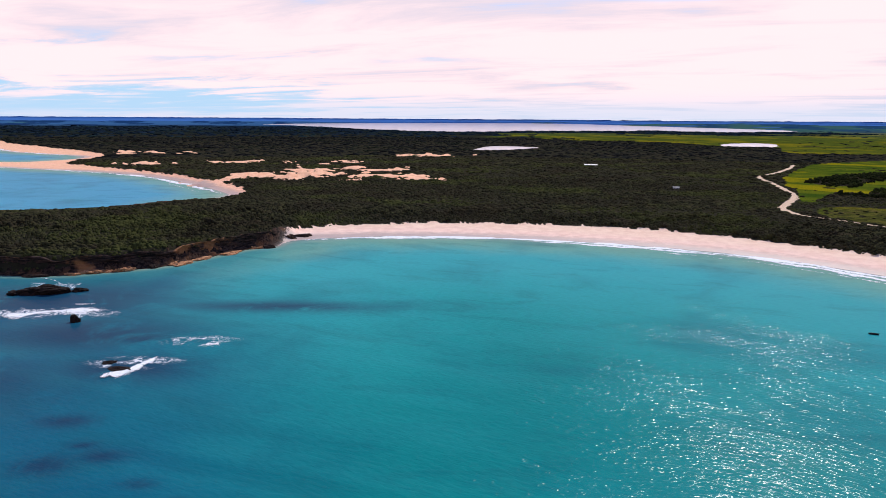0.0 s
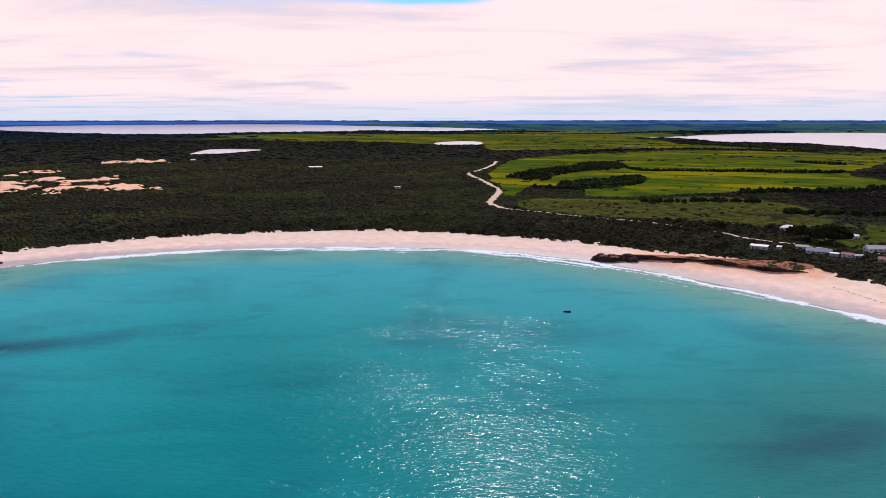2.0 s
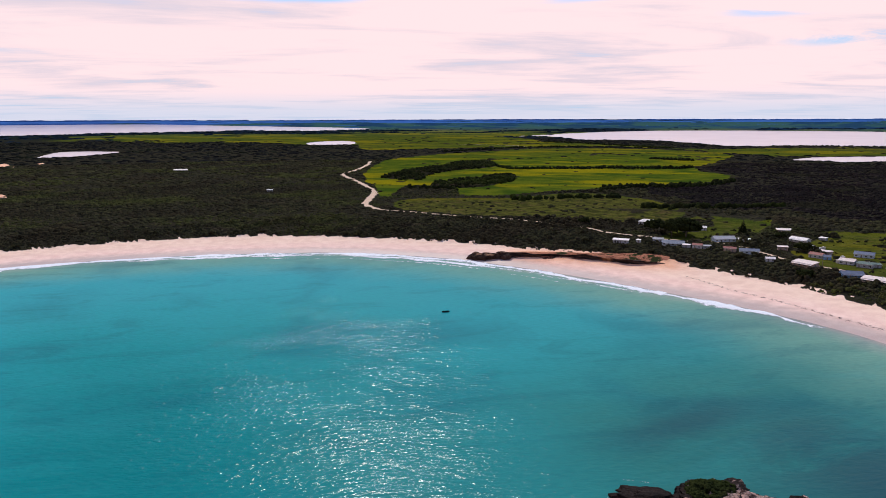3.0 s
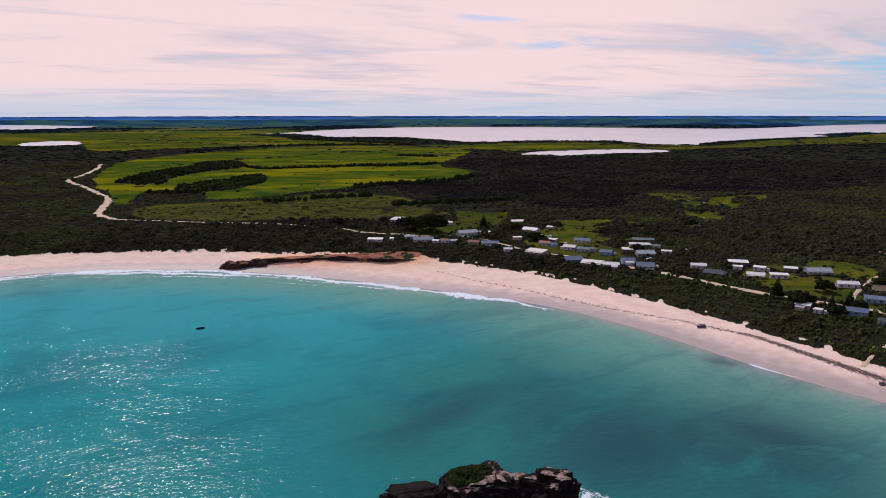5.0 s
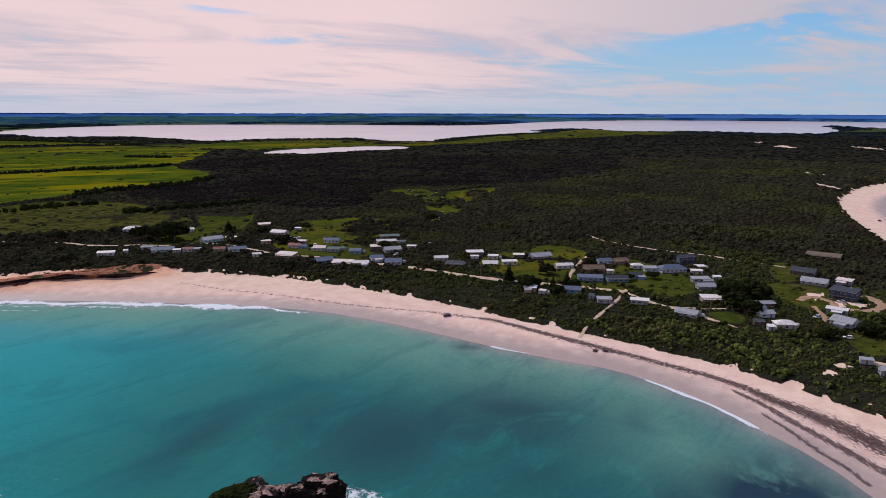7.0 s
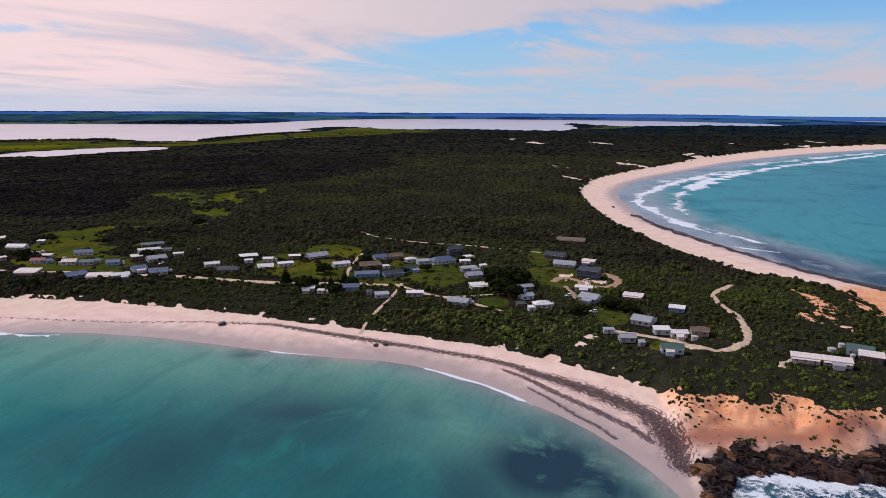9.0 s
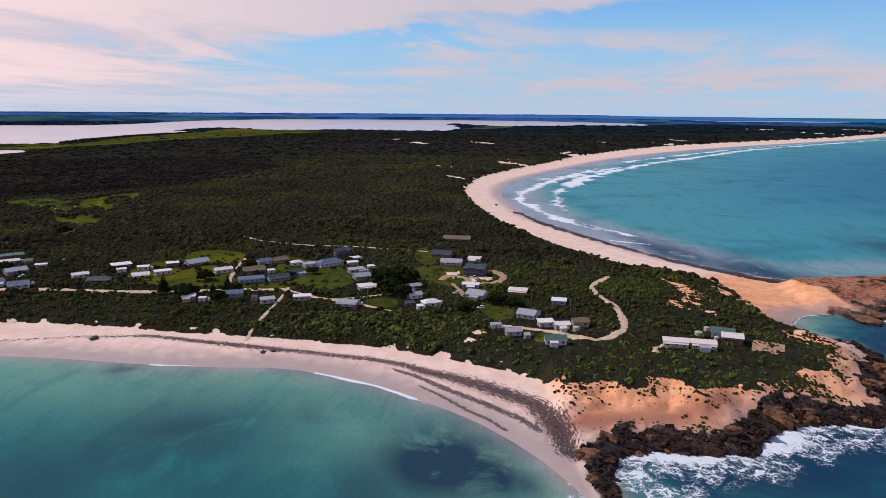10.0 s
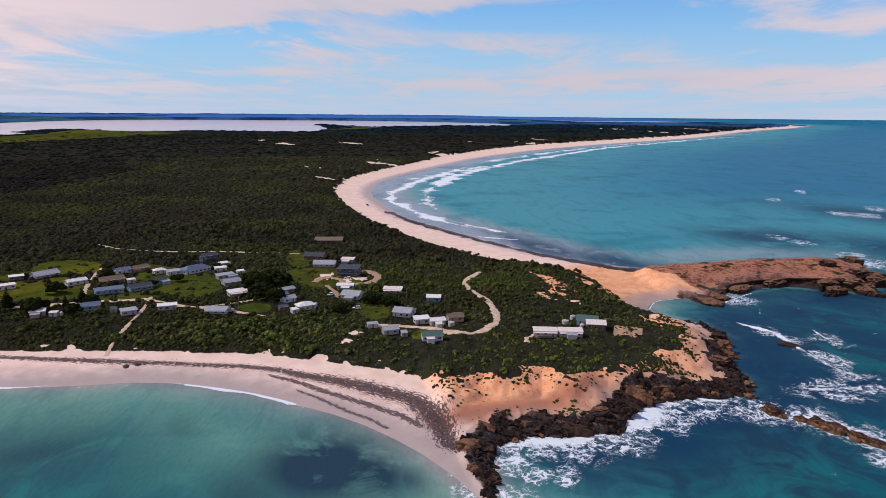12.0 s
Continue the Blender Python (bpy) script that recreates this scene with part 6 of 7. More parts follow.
def tussocks():
    """Small bushes strewn over the orange sand faces."""
    x, y, rng = scatter(190, 470, 95, 140, 1.35, 31)
    c = cover(x, y)
    k = (c["orange"] > 0.4) & (c["sand"] > 0.5) & (c["rock"] < 0.4) & (c["h"] > 2.5) & (rng.random(len(x)) < 0.05 + 0.55 * step(fbm(x, y, 12, 3, 3), 0.05, 0.35) + 0.40 * step(c["v"], -8, -1)) & (np.hypot(x - 360, y + 295) > 48)
    x, y = x[k], y[k]
    z = np.array([land_z(a, b) for a, b in zip(x, y)])
    r = 0.22 + 0.75 * rng.random(len(x)) ** 2 + 0.7 * step(fbm(x, y, 12, 3, 3), 0.15, 0.4) * rng.random(len(x))
    return blob_mesh("tussock", x, y, z - 0.1, r, r * 0.7, 6, 2, SCRUB_SHADE_TUSSOCK, 32)


tagged(new("tussock", tussocks()), "small dark tussocks dotted over bare orange sand", "bushes", kind="stuff")


def clearing_stones():
    """Pale stones lying about the grass clearing inland."""
    rng = np.random.default_rng(61)
    spots = np.array([(919, 296), (888, 262), (940, 244), (907, 209), (698, 202), (752, 223), (870, 300), (850, 250), (960, 330)])
    c = spots[rng.integers(0, len(spots), 90)] + rng.normal(0, 14, (90, 2))
    z = np.array([land_z(a, b) for a, b in c])
    r = rng.uniform(0.5, 1.5, 90)
    return blob_mesh("stones", c[:, 0], c[:, 1], z - 0.1, r, r * 0.55, 6, 2, ROCK_LIGHT, 62)


tagged(new("stones", clearing_stones()), "pale limestone blocks strewn over a grass clearing", "rocks", kind="stuff")


# ---- trees ----
def broad_tree(x, y, height, spread, seed, label):
    rnd = random.Random(seed)
    z = land_z(x, y) - 0.2
    ob = new("tree")
    ob.matrix_basis = pose(x, y, z)
    tagged(ob, label, "tree")
    bm = bmesh.new()
    limb(bm, (0, 0, 0), (0.2, 0.1, height * 0.45), 0.04 * height, 0.025 * height, 8)
    tips = []
    for i in range(7):
        a = i * 0.9 + rnd.uniform(0, 0.5)
        q = (math.cos(a) * spread * 0.55, math.sin(a) * spread * 0.55, height * rnd.uniform(0.5, 0.75))
        limb(bm, (0.15, 0.1, height * rnd.uniform(0.2, 0.42)), q, 0.016 * height, 0.007 * height, 5)
        tips.append(q)
    part("trunk", bm, BARK, ob)
    n = 90
    px, py, pz, pr = [], [], [], []
    for i in range(n):
        a, e = rnd.uniform(0, 6.283), math.asin(rnd.uniform(-0.35, 1))
        rr = rnd.uniform(0.55, 1.0)
        lump = 1 + 0.25 * math.sin(a * 3 + seed) + 0.15 * math.sin(a * 5 + e * 4)
        px.append(math.cos(a) * math.cos(e) * spread * rr * lump)
        py.append(math.sin(a) * math.cos(e) * spread * rr * lump)
        pz.append(height * 0.52 + math.sin(e) * height * 0.40 * rr)
        pr.append(spread * rnd.uniform(0.16, 0.32))
    px, py, pz, pr = map(np.array, (px, py, pz, pr))
    part("crown", blob_mesh("crown", px, py, pz, pr, pr * 0.9, 7, 3, TREE, seed, under=0.5), None, ob)
    return ob


def pine_tree(x, y, height, seed):
    rnd = random.Random(seed)
    ob = new("pine_tree")
    ob.matrix_basis = pose(x, y, land_z(x, y) - 0.2)
    tagged(ob, "tall dark conical pine with tiered branches beside houses", "tree")
    bm = bmesh.new()
    limb(bm, (0, 0, 0), (0, 0, height), 0.025 * height, 0.005 * height, 8)
    part("trunk", bm, BARK, ob)
    px, py, pz, pr = [], [], [], []
    tiers = 13
    for k in range(tiers):
        f = k / tiers
        zz = height * (0.10 + 0.88 * f)
        rad = height * 0.27 * (1 - f) ** 0.85 + 0.15
        n = 9 if f < 0.6 else 6
        for i in range(n):
            a = i * 6.283 / n + k * 0.7 + rnd.uniform(-0.2, 0.2)
            for s in (0.45, 0.85):
                px.append(math.cos(a) * rad * s * rnd.uniform(0.85, 1.15))
                py.append(math.sin(a) * rad * s * rnd.uniform(0.85, 1.15))
                pz.append(zz + rnd.uniform(-0.02, 0.02) * height)
                pr.append(max(0.25, rad * rnd.uniform(0.24, 0.36)))
    px, py, pz, pr = map(np.array, (px, py, pz, pr))
    part("crown", blob_mesh("crown", px, py, pz, pr, pr * 0.55, 6, 2, TREE, seed, under=0.3), None, ob)
    return ob


for i, (tx, ty, th_, ts) in enumerate([(498, 408, 15, 9), (507, 400, 17, 10), (496, 424, 12, 8), (514, 415, 14, 9), (472, 492, 8, 5), (519, 207, 7, 4.5), (685, 222, 9, 5.5),
                                       (418, -51, 10, 6), (430, -48, 12, 7), (408, -57, 8, 5), (449, -59, 11, 7), (440, -64, 12, 7.5), (455, -50, 9, 5.5), (428, 72, 8, 6), (418, 52, 6, 4.5), (468, 66, 7, 5), (436, 44, 6, 4),
                                       (505, 40, 6, 4), (480, -4, 5, 3.4), (470, 12, 5, 3.2), (372, -88, 5, 4.5), (385, -110, 6, 6), (376, -118, 5, 5), (440, 250, 5, 5), (520, 300, 7, 5), (560, 345, 6, 4)]):
    broad_tree(tx, ty, th_, ts, 300 + i, "broad dark evergreen tree with a dense uneven crown" if th_ > 9 else "low dark spreading coastal tree beside houses")
for i, (tx, ty, th_) in enumerate([(556, 378, 13), (440, 87, 13), (440, 49, 11), (433, 57, 8)]):
    pine_tree(tx, ty, th_, 400 + i)

BELTS = [([(944, 1303), (900, 1156), (952, 1152), (1055, 1099), (1162, 988), (1247, 979)], 20), ([(505, 901), (560, 849)], 16),
         ([(1419, 1245), (1433, 1133)], 22), ([(720, 715), (800, 730), (900, 690), (1000, 705)], 20), ([(560, 720), (620, 700), (690, 650)], 14), ([(640, 560), (680, 500), (760, 470)], 20),
         ([(1150, 1830), (1436, 1925), (1736, 1850), (1900, 1600)], 7), ([(2000, 2350), (2010, 2000), (1990, 1650)], 9), ([(2480, 1600), (2660, 1430), (2790, 1210)], 14), ([(2700, 860), (3000, 840), (3450, 760), (3900, 620)], 16)]


def grove(line, width, seed):
    rng = np.random.default_rng(seed)
    p = chaikin(line, 2, False)
    s = np.concatenate([[0], np.cumsum(np.hypot(*np.diff(p, axis=0).T))])
    n = int(s[-1] * width / 26)
    t = rng.uniform(0, s[-1], n)
    w = width * (0.55 + 0.45 * np.sin(t * 0.013 + seed))
    x, y = np.interp(t, s, p[:, 0]) + rng.normal(0, 0.42, n) * w, np.interp(t, s, p[:, 1]) + rng.normal(0, 0.42, n) * w
    f = free_of_things(x, y)
    x, y = x[f], y[f]
    x, y, _ = place(x, y)
    z = np.array([land_z(a, b) for a, b in zip(x, y)])
    r = rng.uniform(1.8, 4.6, len(x))
    return blob_mesh("grove", x, y, z - 0.2, r, r * rng.uniform(1.0, 1.6, len(x)), 6, 3, TREE, seed)


for i, (gl, gw) in enumerate(BELTS):
    tagged(new("grove", grove(gl, gw, 500 + i)), "belt of dark trees between green paddocks", "trees", kind="stuff")

def thicket(poly, seed):
    """Tree crowns crowded inside an outline."""
    rng = np.random.default_rng(seed)
    lo, hi = poly.min(0), poly.max(0)
    n = int((hi - lo).prod() / 45)
    x, y = rng.uniform(lo[0], hi[0], n), rng.uniform(lo[1], hi[1], n)
    k = signed(x, y, poly) > -4 + 5 * rng.random(n)
    x, y = x[k], y[k]
    px, py, _ = place(x, y)
    z = np.array([land_z(a, b) for a, b in zip(px, py)])
    r = rng.uniform(2.0, 4.8, len(x))
    return blob_mesh("grove", px, py, z - 0.2, r, r * rng.uniform(0.7, 1.25, len(x)), 6, 3, TREE, seed)


for i, gp in enumerate(THICKETS[:2]):
    tagged(new("grove", thicket(gp, 540 + i)), "dark thicket of trees inside a green paddock", "trees", kind="stuff")

# ---- rocks ----
def rock_mesh(name, sx, sy, sz, seed, mats, detail=3, rough=0.45, flat=0.0, cap=None):
    """A weathered, jagged rock. cap: share of the height above which faces that look up take the second material."""
    bm = bmesh.new()
    bmesh.ops.create_icosphere(bm, subdivisions=detail, radius=1.0)
    off = Vector((seed * 3.17, seed * 1.31, seed * 7.7))
    for v in bm.verts:
        p = v.co.copy()
        n1 = noise.fractal(p * 1.1 + off, 0.9, 2.1, 4)
        n2 = abs(noise.noise(p * 3.1 + off)) + 0.5 * abs(noise.noise(p * 7.3 + off))
        k = 1 + rough * n1 - rough * 0.75 * n2
        q = p * k
        if flat:
            q.z = math.copysign(abs(q.z) ** (1 - 0.55 * flat), q.z)
            lay = round(q.z * 5) / 5
            q.z = q.z * 0.6 + lay * 0.4
        v.co = Vector((q.x * sx, q.y * sy, q.z * sz))
    bm.normal_update()
    if cap is not None:
        for f in bm.faces:
            c = f.calc_center_median()
            if f.normal.z > 0.6 and c.z > sz * (cap + 0.25 * noise.noise(c * 0.35 + off)):
                f.material_index = 1
    return mesh_of(name, bm, *mats)


def put_rock(name, me, x, y, z, yaw, label, category="rock", group="", scale=1.0):
    ob = new(name, me)
    ob.matrix_basis = pose(x, y, z, 0, 0, yaw) @ Matrix.Scale(scale, 4)
    return tagged(ob, label, category, group)


# the islet off the drone's right shoulder
HEATH = make_leaf("islet_heath", (0.022, 0.030, 0.010), (0.045, 0.052, 0.016), (0.05, 0.035, 0.018))
put_rock("islet", rock_mesh("islet", 12.5, 9.5, 7.0, 3, (ROCK_SHADE_BLACK, ROCK_PALE), 5, 0.34, 1.0, 0.84), 161, 110, 0.5, -35, "rugged sea stack with a pale ledge and dark sides", "islet")
put_rock("islet", rock_mesh("islet", 9.5, 7.5, 10.8, 8, (ROCK_SHADE_BLACK, ROCK_PALE), 5, 0.36, 1.0, 0.86), 170, 89.5, 0.3, -50, "rugged sea stack with a whitish top and dark sides", "islet")
put_rock("islet", rock_mesh("islet", 11, 6, 3.4, 14, (ROCK_SHADE_BLACK,), 4, 0.38, 0.8, None), 150, 124, -0.9, -55, "low dark rock shelf sloping into the sea", "islet")


put_rock("islet", rock_mesh("islet", 8.5, 6.5, 7.4, 11, (ROCK_SHADE_BLACK, ROCK_PALE), 4, 0.36, 0.9, 0.95), 165.5, 100, 0.2, -50, "rugged dark saddle of rock between two sea stacks", "islet")


def heath_cap():
    rng = np.random.default_rng(5)
    a, q = rng.uniform(0, 6.283, 520), np.sqrt(rng.random(520))
    x, y = 161.0 + 7.6 * q * np.cos(a), 111.5 + 6.0 * q * np.sin(a)
    dep = bpy.data.objects["islet"].data
    m = bpy.data.objects["islet"].matrix_basis
    tree = BVHTree.FromPolygons([tuple(m @ v.co) for v in dep.vertices], [tuple(p.vertices) for p in dep.polygons])
    z = np.array([(tree.ray_cast(Vector((i, j, 60)), Vector((0, 0, -1)))[0] or Vector((0, 0, 8))).z for i, j in zip(x, y)])
    r = rng.uniform(0.35, 0.8, 520)
    z = z + 0.9 * (1 - q * q)
    return blob_mesh("heath", x, y, z - 0.25, r, r * 0.8, 7, 3, HEATH, 6)


tagged(new("heath", heath_cap()), "cushion of dark green heath on top of the islet", "bushes", kind="stuff")

# western rocks
put_rock("sea_rock", rock_mesh("sea_rock", 13, 6, 4.6, 21, (ROCK_SHADE_BLACK,), 4, 0.4, 0.5), -231, 397, 0.4, 12, "large dark rock awash beside surf")
put_rock("sea_rock", rock_mesh("sea_rock", 5.5, 3.5, 2.2, 22, (ROCK_SHADE_BLACK,), 3, 0.45), -247, 394, 0.2, -10, "low dark rock beside the larger one in surf")
put_rock("sea_rock", rock_mesh("sea_rock", 5, 3, 1.9, 23, (ROCK_SHADE_BLACK,), 3, 0.45), -214, 403, 0.1, 20, "low dark rock beside the larger one in surf")
put_rock("sea_rock", rock_mesh("sea_rock", 2.4, 2.0, 4.0, 24, (ROCK_SHADE_BLACK,), 3, 0.4), -184, 340, 0.4, 0, "small upright dark rock standing in foam")
put_rock("sea_rock", rock_mesh("sea_rock", 7, 3.2, 1.0, 25, (ROCK_SHADE_BLACK,), 3, 0.4), -131, 273, -0.2, -25, "flat dark rock awash in breaking foam")
put_rock("sea_rock", rock_mesh("sea_rock", 4, 2.2, 0.9, 26, (ROCK_SHADE_BLACK,), 3, 0.4), -139, 281, -0.2, 25, "flat dark rock awash in breaking foam")
# reef rocks off the east headland
for i, (rx, ry, a, b, c, yw) in enumerate([(186, -232, 3.4, 2.2, 1.8, 20), (181, -234, 4.6, 3.0, 2.6, 5), (174, -235.5, 5.2, 3.2, 3.2, 25), (167, -238, 4.8, 2.8, 2.8, -5), (161, -239.5, 4.4, 2.6, 2.0, 30), (156, -241, 3.0, 2.0, 1.2, 10)]):
    put_rock("reef_rock", rock_mesh("reef_rock", a, b, c, 300 + i, (ROCK_RED, ROCK_DARK), 4, 0.6, 0.8, 0.55), rx, ry, 0.0, yw, "jagged red-brown reef rock in white water", "rock", "reef rocks")
put_rock("reef_rock", rock_mesh("reef_rock", 7.5, 3.2, 2.6, 32, (ROCK_RED, ROCK_DARK), 4, 0.7, 0.6, 0.5), 196, -227, 0.0, -20, "low red-brown reef rock off the headland")
put_rock("reef_rock", rock_mesh("reef_rock", 6, 3.4, 1.8, 33, (ROCK_DARK,), 3, 0.45), 258, -302, 0.0, 30, "low dark rock in breaking surf")
put_rock("reef_rock", rock_mesh("reef_rock", 3, 2.4, 1.8, 34, (ROCK_RED,), 3, 0.45), 212, -230, 0.0, 30, "low red-brown rock at the foot of the headland")
# promontory: dark overhanging blocks at its end
for i, (rx, ry, a, b, c, yw) in enumerate([(338, -446, 13, 8, 7.0, 30), (352, -470, 15, 10, 9.0, 60), (337, -466, 8, 6, 7.0, 10), (372, -440, 16, 7, 5.5, -70), (362, -400, 12, 6, 5.0, -80), (395, -515, 9, 6, 6.5, 40), (358, -362, 10, 5, 3.5, -60),
                                           (350, -335, 9, 5, 2.6, -40)]):
    put_rock("cliff_rock", rock_mesh("cliff_rock", a, b, c, 40 + i, (ROCK_DARK, ROCK_RED), 4, 0.4, 0.9, 0.35), rx, ry, 0.4, yw, "dark undercut cliff block with a rusty top at the sea's edge", "rock", "cliff blocks")
put_rock("cliff_rock", rock_mesh("cliff_rock", 6.5, 5.0, 5.0, 61, (ROCK_DARK, ROCK_RED), 4, 0.45, 0.8, 0.5), 372, -462, 7.5, 20, "rounded red-brown knob of rock on top of the promontory", "rock", "cliff blocks")
for i, (rx, ry, a, b, c, yw) in enumerate([(330, -420, 13, 6, 4.6, -75), (322, -440, 10, 6, 4.0, 20), (345, -430, 14, 7, 7.0, -60), (343, -322, 12, 8, 1.6, 10), (347, -336, 10, 6, 2.0, -30), (358, -366, 9, 5, 3.4, -70)]):
    put_rock("cliff_rock", rock_mesh("cliff_rock", a, b, c, 64 + i, (ROCK_DARK, ROCK_RED), 4, 0.45, 0.9, 0.7), rx, ry, 0.2, yw, "low dark brown rock shelf at the foot of the promontory", "rock", "cliff blocks")
put_rock("cliff_rock", rock_mesh("cliff_rock", 6.5, 4.5, 5.2, 72, (ROCK_DARK, ROCK_RED), 4, 0.45, 0.8, 0.8), 243, -240, 1.5, 30, "dark weathered rock knob on the orange headland", "rock", "cliff blocks")
# western cliff foot and the beach ledge
def cliff_wall(line, heights, seed, label, gap=1.1, rows=15):
    """A steep bedded rock wall along a line; heights in step with the line's points."""
    s0 = np.concatenate([[0], np.cumsum(np.hypot(*np.diff(np.array(line, float), axis=0).T))])
    p = chaikin(line, 1, False)
    s = np.concatenate([[0], np.cumsum(np.hypot(*np.diff(p, axis=0).T))])
    t = np.arange(0, s[-1], gap)
    x, y = np.interp(t, s, p[:, 0]), np.interp(t, s, p[:, 1])
    dx, dy = np.gradient(x), np.gradient(y)
    wide = np.ones(7) / 7
    dx, dy = np.convolve(dx, wide, "same"), np.convolve(dy, wide, "same")
    n = np.maximum(np.hypot(dx, dy), 1e-6)
    nx, ny = -dy / n, dx / n
    side = np.sign(np.median(signed(x + nx * 4, y + ny * 4, COAST) - signed(x - nx * 4, y - ny * 4, COAST)))
    nx, ny = -nx * side, -ny * side
    H = np.interp(t / s[-1], s0 / s0[-1], heights) * (1 + 0.28 * fbm(t, t * 0 + seed, 18, 3, seed))
    jut = 3.4 * fbm(t, t * 0 + 5.0, 26, 3, seed + 1) + 1.6 * np.abs(fbm(t, t * 0 + 9.0, 7, 3, seed + 2))
    co = []
    for k in range(rows):
        f = k / (rows - 1)
        z = -0.8 + (H + 0.8) * f
        bed = 0.9 * (hashed(np.int64(k // 2), np.int64(seed), np.int64(3)) - 0.5) + 1.5 * fbm(t, t * 0 + k // 2 * 7.3, 9, 3, seed + 5) + 0.7 * fbm(t, t * 0 + k * 3.1, 3, 2, seed + 6)
        foot = 3.6 * max(0.0, 1 - f * 2.6) ** 1.6
        lip = 0.8 * max(0.0, f - 0.7) / 0.3
        off = jut + bed + foot * (1 + 0.8 * fbm(t, t * 0 + 2.0, 12, 2, seed + 8)) + lip
        co.append(np.stack([x + nx * off, y + ny * off, z + 0.25 * fbm(t, t * 0 + k, 5, 2, seed + 7)], 1))
    for back, drop in ((1.0, 0.3), (3.0, 0.9), (6.0, 2.6)):
        off = jut - back
        co.append(np.stack([x + nx * off, y + ny * off, H - drop], 1))
    k = len(co)
    co = np.stack(co, 1).reshape(-1, 3)
    i = np.arange(len(t) * k).reshape(len(t), k)
    q = np.stack([i[:-1, :-1].ravel(), i[1:, :-1].ravel(), i[1:, 1:].ravel(), i[:-1, 1:].ravel()], 1)
    if side > 0:
        q = q[:, ::-1]
    me = bpy.data.meshes.new("cliff")
    me.from_pydata(co.tolist(), [], q.tolist())
    me.materials.append(CLIFF)
    return tagged(new("cliff", me), label, "cliff", kind="structure")


cliff_wall([(-520, 455), (-470, 449), (-400, 452), (-350, 457), (-287, 450), (-250, 448), (-222, 463), (-195, 479), (-186, 497), (-170, 524), (-155, 548), (-142, 557), (-140, 579), (-131, 588)],
           [10, 10.5, 10.5, 10.5, 10.5, 10.5, 10, 9.5, 10, 11, 11, 10, 7.5, 3], 3, "dark bedded sea cliff with rusty stains below scrub")
cliff_wall([(346, -330), (362, -352), (368, -382), (364, -408), (352, -424), (336, -442), (346, -468), (362, -492), (404, -512)],
           [1.8, 3.0, 4.2, 5.2, 5.5, 5.8, 6.2, 6.2, 5.0], 9, "dark undercut sea cliff below red rock")
for i, (rx, ry, a, b, c, yw) in enumerate([(-228, 453, 11, 3.4, 1.9, 22), (-212, 459, 8, 3.2, 2.4, 30), (-240, 446, 7, 3, 1.6, 10), (-183, 482, 5, 9, 2.0, -30), (-174, 500, 4, 10, 1.8, -30), (-160, 522, 4, 9, 1.8, -30), (-146, 545, 7, 4, 1.8, 10)]):
    put_rock("cliff_rock", rock_mesh("cliff_rock", a, b, c, 260 + i, (ROCK_RUST, ROCK_DARK), 4, 0.5, 0.6, 0.9), rx, ry, 0.1, yw, "fallen rusty rock shelf at the foot of the cliff", "rock", "cliff blocks")
for i, (rx, ry, a, b, c, yw) in enumerate([(-121, 597, 8, 4, 3.2, 30), (-130, 588, 6, 4, 4.4, 10), (-300, 440, 6, 3, 2, 0), (-262, 440, 8, 3, 1.6, 10), (-197, 470, 4, 3, 2.2, 40), (-137, 547, 5, 3, 2.6, 0)]):
    put_rock("cliff_rock", rock_mesh("cliff_rock", a, b, c, 280 + i, (ROCK_DARK,), 4, 0.45, 0.7), rx, ry, 0.2, yw, "dark fallen rock at the foot of the cliff", "rock", "cliff blocks")
cliff_wall([(324, 438), (340, 421), (356, 406), (370, 388), (384, 367), (396, 350), (408, 338)], [4.6, 6.0, 6.2, 6.4, 6.2, 5.8, 4.6], 15, "dark undercut rock ledge with a rusty top on the beach", 0.8, 9)
for i, (rx, ry, a, b, c, yw) in enumerate([(315, 441, 13, 6.5, 5.2, -50), (327, 429, 9, 5, 5.0, -45)]):
    put_rock("ledge_rock", rock_mesh("ledge_rock", a, b, c, 80 + i, (ROCK_DARK, ROCK_RED), 4, 0.45, 0.8, 0.75), rx, ry, max(0, land_z(rx, ry)) + 0.1, yw, "dark fallen rock below the ledge on the beach", "rock", "beach ledge")


def boulders():
    rnd = random.Random(9)
    protos = [rock_mesh("boulder", 1.5, rnd.uniform(0.55, 0.95), rnd.uniform(0.4, 0.75), 100 + i, ((ROCK_DARK, ROCK_RED)[i % 5 == 4],), 3, 0.7, 1.0) for i in range(10)]
    rng = np.random.default_rng(12)
    x, y = rng.uniform(175, 300, 9000), rng.uniform(-292, -84, 9000)
    c = cover(x, y)
    k = (c["head"] > 0.3) & (c["d"] > -2.0) & (c["d"] < 12) & (c["rock"] > 0.5)
    pts = list(zip(x[k], y[k], c["d"][k]))[:260]
    for bx, by, bd in pts:
        s = rnd.uniform(0.9, 2.2) * (1.9 if rnd.random() < 0.15 else 1.0)
        ob = put_rock("boulder", rnd.choice(protos), bx, by, max(0.1, land_z(bx, by)) + s * 0.05, 35 + rnd.gauss(0, 30), "dark jagged boulder on the wave-cut rock platform", "boulder", "headland boulders", s)
        ob.rotation_euler[0], ob.rotation_euler[1] = rnd.uniform(-0.4, 0.4), rnd.uniform(-0.4, 0.4)


boulders()


